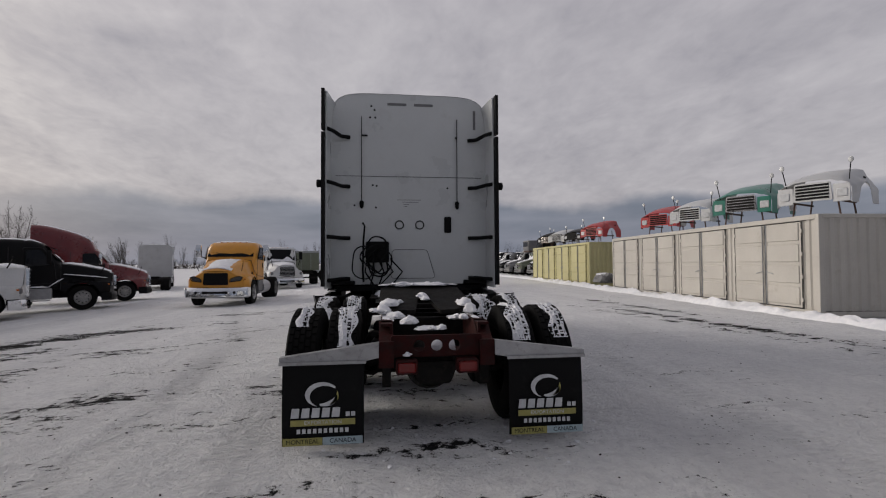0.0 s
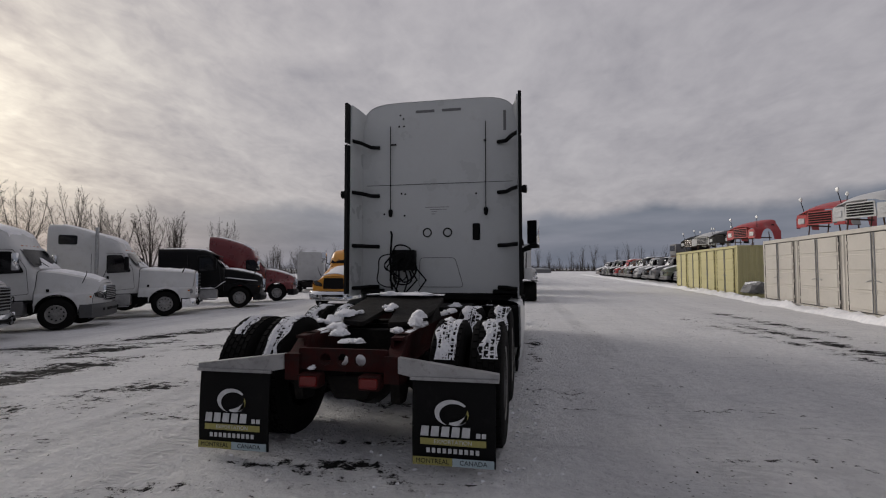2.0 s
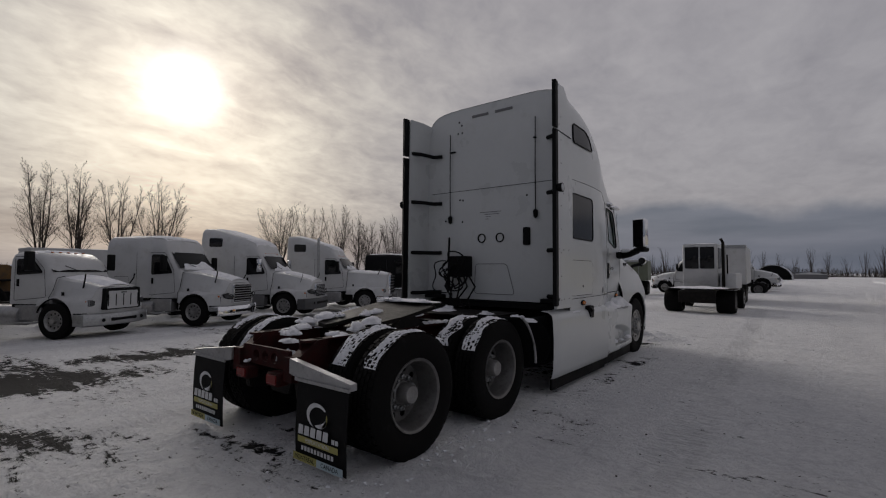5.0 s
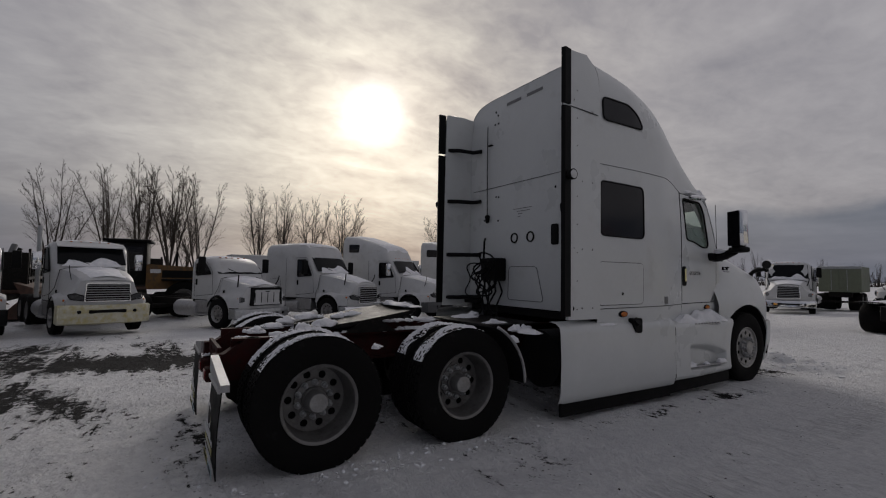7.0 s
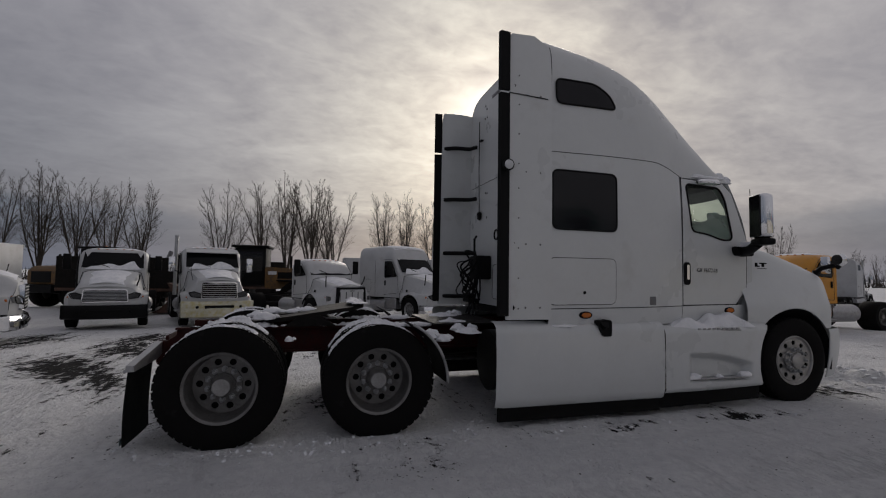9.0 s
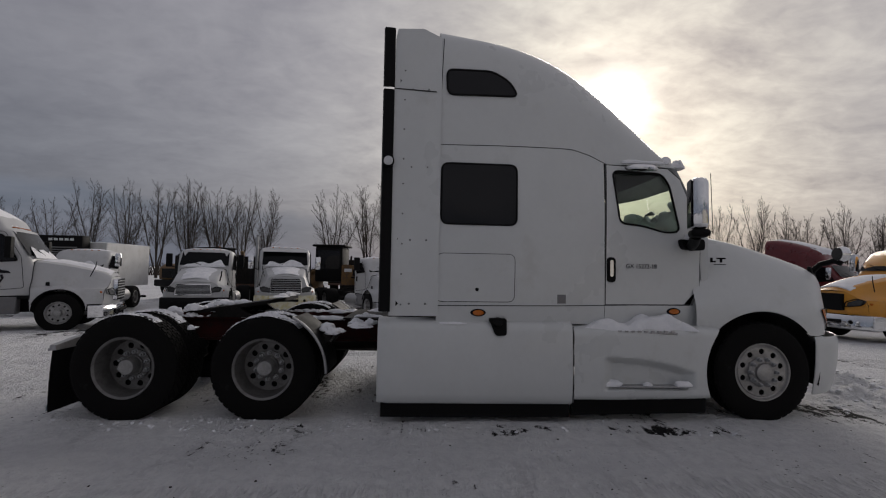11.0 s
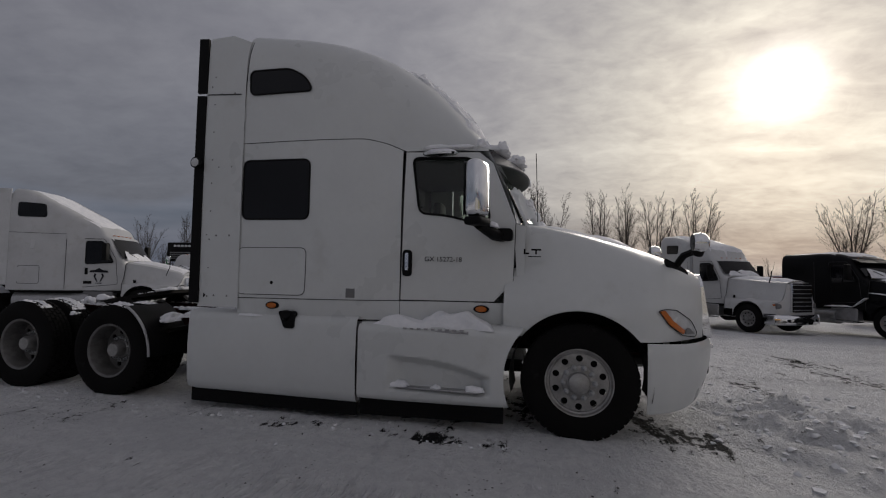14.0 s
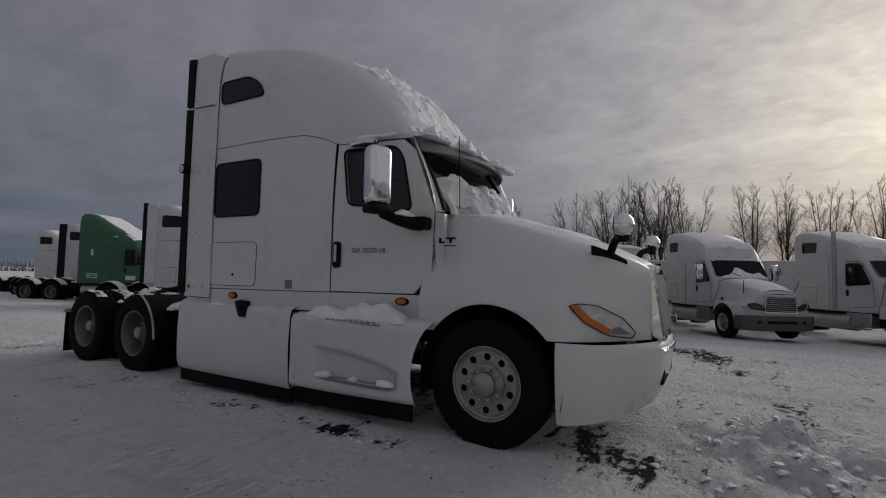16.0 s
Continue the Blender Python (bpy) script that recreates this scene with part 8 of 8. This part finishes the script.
# ---------------------------------------------------------------- snow on the white tractor
def tyre_snow(x, y, w, a0, a1, seed, thick=0.022):
    """A crust of snow over the top of a tyre, between two angles from straight up."""
    bm = B()
    rows = []
    n, mcount = 150, 26
    span = abs(a1 - a0)
    for i in range(n + 1):
        t = i / n
        a = radians(a0 + (a1 - a0) * t)
        row = []
        for j in range(mcount + 1):
            u = j / mcount
            xx = x + (u - 0.5) * w * (0.80 + 0.7 * noise.noise(Vector((t * 5, seed, u))))
            e = min(t, 1 - t, u, 1 - u) / 0.25
            col, row_ = u * 4.0, t * span / 7.0
            row_ += 0.5 * (int(col) % 2)
            groove = min(col % 1.0, 1 - col % 1.0, row_ % 1.0, 1 - row_ % 1.0) < 0.13
            h = thick * min(1, e) ** 0.5 * (-0.12 + 1.1 * noise.noise(Vector((t * 5 + seed, u * 2.2, 0))) + 0.6 * noise.noise(Vector((t * 24, u * 9, seed))) + (0.55 if groove else 0.0))
            r = TYRE_R + 0.002 + max(-0.014, h)
            row.append((xx, y + r * math.sin(a), HUB_Z + r * math.cos(a)))
        rows.append(row)
    loft(bm, rows)
    return solo("tyre_snow", bm, M_SNOW, "thin crust of snow on a drive tyre", "snow", "", "snow on the trucks", smooth=60)


for k, (x, y, a0, a1, w) in enumerate(((1.10, REAR_AXLES[0], -58, 32, 0.16), (0.75, REAR_AXLES[0], -60, 40, 0.20), (1.09, REAR_AXLES[1], -62, 40, 0.20), (0.75, REAR_AXLES[1], -60, 30, 0.22),
                                       (-1.08, REAR_AXLES[0], -40, 35, 0.12), (-0.72, REAR_AXLES[0], -62, 40, 0.18), (-1.08, REAR_AXLES[1], -55, 35, 0.2), (-0.75, REAR_AXLES[1], -55, 30, 0.2))):
    tyre_snow(x, y, w, a0, a1, k + 1)


def heap(cx, cy, cz, rx, ry, rz, seed, label, rough=0.35):
    return solo("snow_clump", lump(B(), cx, cy, cz, rx, ry, rz, rough, seed), M_SNOW, label, "snow", "", "snow on the trucks", smooth=60)


# chassis and coupling: chunky clumps along the rails and the plate's edges
def plate_z(y):
    return 1.07 + 0.155 * (y - 0.6)


spots = [(0.0, 1.16, plate_z(1.16), 0.40, 0.07, 0.05), (-0.2, 1.14, plate_z(1.14), 0.16, 0.09, 0.07), (0.22, 1.15, plate_z(1.15), 0.14, 0.08, 0.06), (0.0, 0.62, plate_z(0.5), 0.07, 0.13, 0.08), (0.01, 0.45, plate_z(0.42), 0.06, 0.10, 0.06),
         (-0.36, 0.22, plate_z(0.22), 0.12, 0.16, 0.09), (-0.42, 0.05, 0.96, 0.10, 0.13, 0.10), (-0.30, -0.12, 0.93, 0.11, 0.14, 0.08), (-0.20, -0.30, 0.90, 0.12, 0.12, 0.06), (0.38, 0.20, plate_z(0.2), 0.10, 0.15, 0.10), (0.40, 0.0, 0.96, 0.08, 0.12, 0.12),
         (0.30, -0.20, 0.92, 0.06, 0.10, 0.06), (-0.05, -0.42, 0.86, 0.15, 0.10, 0.04), (0.24, -0.05, 0.90, 0.08, 0.08, 0.05), (0.42, 1.75, 0.92, 0.09, 0.30, 0.06), (-0.40, 1.7, 0.92, 0.09, 0.26, 0.07), (0.9, 1.84, 0.86, 0.17, 0.12, 0.11), (1.05, 1.92, 0.84, 0.10, 0.10, 0.09),
         (0.40, 2.2, 0.945, 0.14, 0.24, 0.06), (-0.35, 2.3, 0.945, 0.2, 0.24, 0.07), (1.0, 2.2, 0.91, 0.18, 0.17, 0.06), (0.98, 0.47, 0.86, 0.05, 0.05, 0.06), (-0.24, -0.73, 0.70, 0.04, 0.04, 0.03), (-0.9, 1.84, 0.86, 0.17, 0.12, 0.11), (0.05, -0.50, 0.69, 0.19, 0.12, 0.17)]
for k, (x, y, z, a, b, c) in enumerate(spots):
    heap(x, y, z - 0.012, a * 0.72, b * 0.72, c * 0.66, k + 3, "clumped snow on the tractor's frame", 0.34)
    for j in range(2):
        q = random.Random(k * 7 + j)
        r = q.uniform(0.25, 0.5) * min(a, b)
        heap(x + q.uniform(-0.9, 0.9) * a, y + q.uniform(-0.9, 0.9) * b, z, r, r, r * 0.8, k + j * 5, "small clump of snow on the tractor's frame", 0.5)
for s in (1, -1):
    for k in range(16):
        q = random.Random(k + 300 + s)
        r = q.uniform(0.02, 0.05)
        heap(s * (0.40 + q.uniform(-0.03, 0.03)), 0.1 + 0.1 * k, 0.918, r, r * 1.6, r * 0.8, k, "small clump of snow on the tractor's frame", 0.5)
# snow drifted over the rails and along the edges of the coupling plate
for s in (1, -1):
    snow_sheet("snow_cover", lambda u, v: (s * 0.40 + 0.08 * (u - 0.5), -0.35 + 0.75 * v, 0.906), 8, 40, None, "snow drifted along the frame rail", 0.03, 91 + s, 0.6)
snow_sheet("snow_cover", lambda u, v: (-0.42 + 0.84 * u, 1.08 + 0.13 * v, plate_z(1.10) + 0.004), 40, 8, None, "line of snow along the coupling plate's front", 0.025, 97, 0.8)
# roof front, cab roof and visor
def cap_top(x, y):
    """Height of the roof cap at x, y."""
    zb, zt = lerp_table(CAP_LINE, y), smooth_table(ROOF, y)
    p = lerp_table(CAP_POWER, y)
    return zb + (zt - zb) * max(0.0, 1 - (abs(x) / side_x(y, zb)) ** p) ** (1 / p)


def crumbly(u, v):
    y = 4.45 + 1.05 * v
    x = (u - 0.5) * (1.0 + 0.75 * v)
    return (x, y, cap_top(x, y) - 0.012)


snow_sheet("snow_cover", crumbly, 56, 60, None, "crumbling snow sliding off the roof fairing", 0.085, 61, 0.8, crumble=0.9)
for k in range(34):
    q = random.Random(k + 60)
    v = q.random() ** 0.7
    p = crumbly(q.uniform(0.12, 0.88), v)
    r = q.uniform(0.02, 0.045)
    heap(p[0], p[1], p[2] + 0.03, r, r * q.uniform(0.7, 1.2), r * q.uniform(0.5, 0.8), k, "chunk of crusted snow on the roof fairing", 0.3)
snow_sheet("snow_cover", lambda u, v: ((u - 0.5) * 1.3, 3.1 + v * 1.6, cap_top((u - 0.5) * 1.3, 3.1 + v * 1.6) - 0.004), 18, 24, None, "thin snow along the roof fairing", 0.025, 52)
snow_sheet("snow_cover", lambda u, v: ((u - 0.5) * 1.95, 4.95 + v * 0.72, 2.70 + 0.22 * max(0.0, 0.5 - v) * (1 - (2 * u - 1) ** 2)), 40, 26, None, "thick snow on the cab roof above the doors", 0.10, 53, 0.6, crumble=0.5)
for k in range(30):
    q = random.Random(k + 900)
    x, y = q.uniform(-0.8, 0.85), q.uniform(5.42, 5.80)
    z = 2.69 - 0.35 * max(0.0, y - 5.62)
    heap(x, y, z, q.uniform(0.06, 0.15), q.uniform(0.05, 0.10), q.uniform(0.05, 0.10), k, "slumped snow above the windscreen", 0.45)
for s in (1, -1):
    heap(s * 0.98, 5.08, 2.67, 0.10, 0.35, 0.06, 5, "snow on the edge of the cab roof")
# windscreen with slumped snow, thin enough to let light through
slump = snow_sheet("snow_cover", lambda u, v: tuple(ws(-0.88 + 1.76 * u, (0.02 + v * 0.66) * (0.72 + 0.5 * noise.noise(Vector((u * 4.0, 3.3, 0)))), 0.004)), 64, 30, None, "clumps of snow clinging to the windscreen", 0.075, 54, 0.9, crumble=1.3)
slump.data.materials[0] = M_SNOWTHIN
for k in range(16):
    q = random.Random(k + 200)
    p = ws(q.uniform(-0.85, 0.85), q.uniform(0.05, 0.5), 0.02)
    heap(p.x, p.y, p.z, q.uniform(0.04, 0.10), 0.04, q.uniform(0.04, 0.10), k, "clump of snow on the windscreen", 0.3)
# hood
snow_sheet("snow_cover", lambda u, v: ((u - 0.5) * 1.35, 5.98 + v * 1.05, smooth_table(HOOD_TOP, 5.98 + v * 1.05) + 0.012 - 0.09 * abs(2 * u - 1) ** 3), 22, 24, None, "thin powdery snow over the hood", 0.028, 55, 0.5)
# steps, mirrors, filler ledge
for s in (1, -1):
    snow_sheet("snow_cover", lambda u, v, s=s: (s * (1.07 + 0.20 * u - 0.05 * v), 4.46 + 1.18 * v, 0.94 - 0.02 * u), 14, 40, None, "thick snow heaped on the upper cab step", 0.12, 56, 0.4)
    heap(s * 1.23, 4.76, 0.37, 0.05, 0.10, 0.05, 8, "remnant of snow on the lower cab step")
    heap(s * 1.23, 5.12, 0.37, 0.04, 0.05, 0.03, 9, "remnant of snow on the lower cab step")
    heap(s * 1.23, 5.48, 0.37, 0.05, 0.09, 0.05, 10, "remnant of snow on the lower cab step")
    heap(s * 1.20, 5.62, 1.865, 0.14, 0.06, 0.05, 11, "snow on the mirror arm", 0.5)
    heap(s * 1.25, 3.12, 0.965, 0.03, 0.16, 0.02, 12, "snow on the skirt ledge")
# convex mirror over the passenger door
for s in (1, -1):
    bm = lathe(B(), [(-0.03, 0.0), (-0.02, 0.12), (0.0, 0.135), (0.03, 0.10), (0.045, 0.0)], 24, (0, 0, 0), "z")
    for v in bm.verts:
        v.co = Vector((s * (1.15 + v.co.x * 0.5), 5.10 + v.co.y * 1.35, 2.60 + v.co.z))
    part("look_down_mirror", bm, M_CHROME, truck, "oval look-down mirror over the door")

# ---- churned snow on the ground round the tractor
def clods(label, count, area, size, seed, mat_=None):
    q = random.Random(seed)
    bm = B()
    for k in range(count):
        x, y = area(q)
        s = size * q.uniform(0.4, 1.5)
        r = bmesh.ops.create_icosphere(bm, subdivisions=2 if s > 0.04 else 1, radius=1.0)
        off = Vector((q.random() * 9, k, 0))
        for v in r["verts"]:
            d = v.co.copy()
            kk = 1 + 0.9 * noise.noise(d * 1.3 + off)
            v.co = Vector((x + d.x * s * kk, y + d.y * s * kk, ground_height(x, y) + s * 0.15 + d.z * s * 0.6 * kk))
    return solo("snow_clods", bm, mat_ or M_SNOW, label, "snow", "stuff", smooth=60)


clods("clods of churned snow by the front bumper", 240, lambda q: (0.15 + q.gauss(0, 0.7), 8.55 + q.gauss(0, 0.45)), 0.026, 1)
clods("clods of snow thrown up along the tyres", 110, lambda q: (1.36 + q.gauss(0, 0.12), q.uniform(-0.7, 2.2)), 0.014, 2)
clods("clods of snow under the tractor", 160, lambda q: (q.uniform(-1.1, 1.3), q.uniform(-1.2, 2.4)), 0.014, 3)
clods("clods of snow along the side skirt", 70, lambda q: (1.45 + q.gauss(0, 0.15), q.uniform(2.6, 5.9)), 0.014, 4)
clods("scattered gravel and ice crumbs", 420, lambda q: (q.uniform(-6, 6), q.uniform(-5, 10)), 0.007, 5, M_DARKMET)
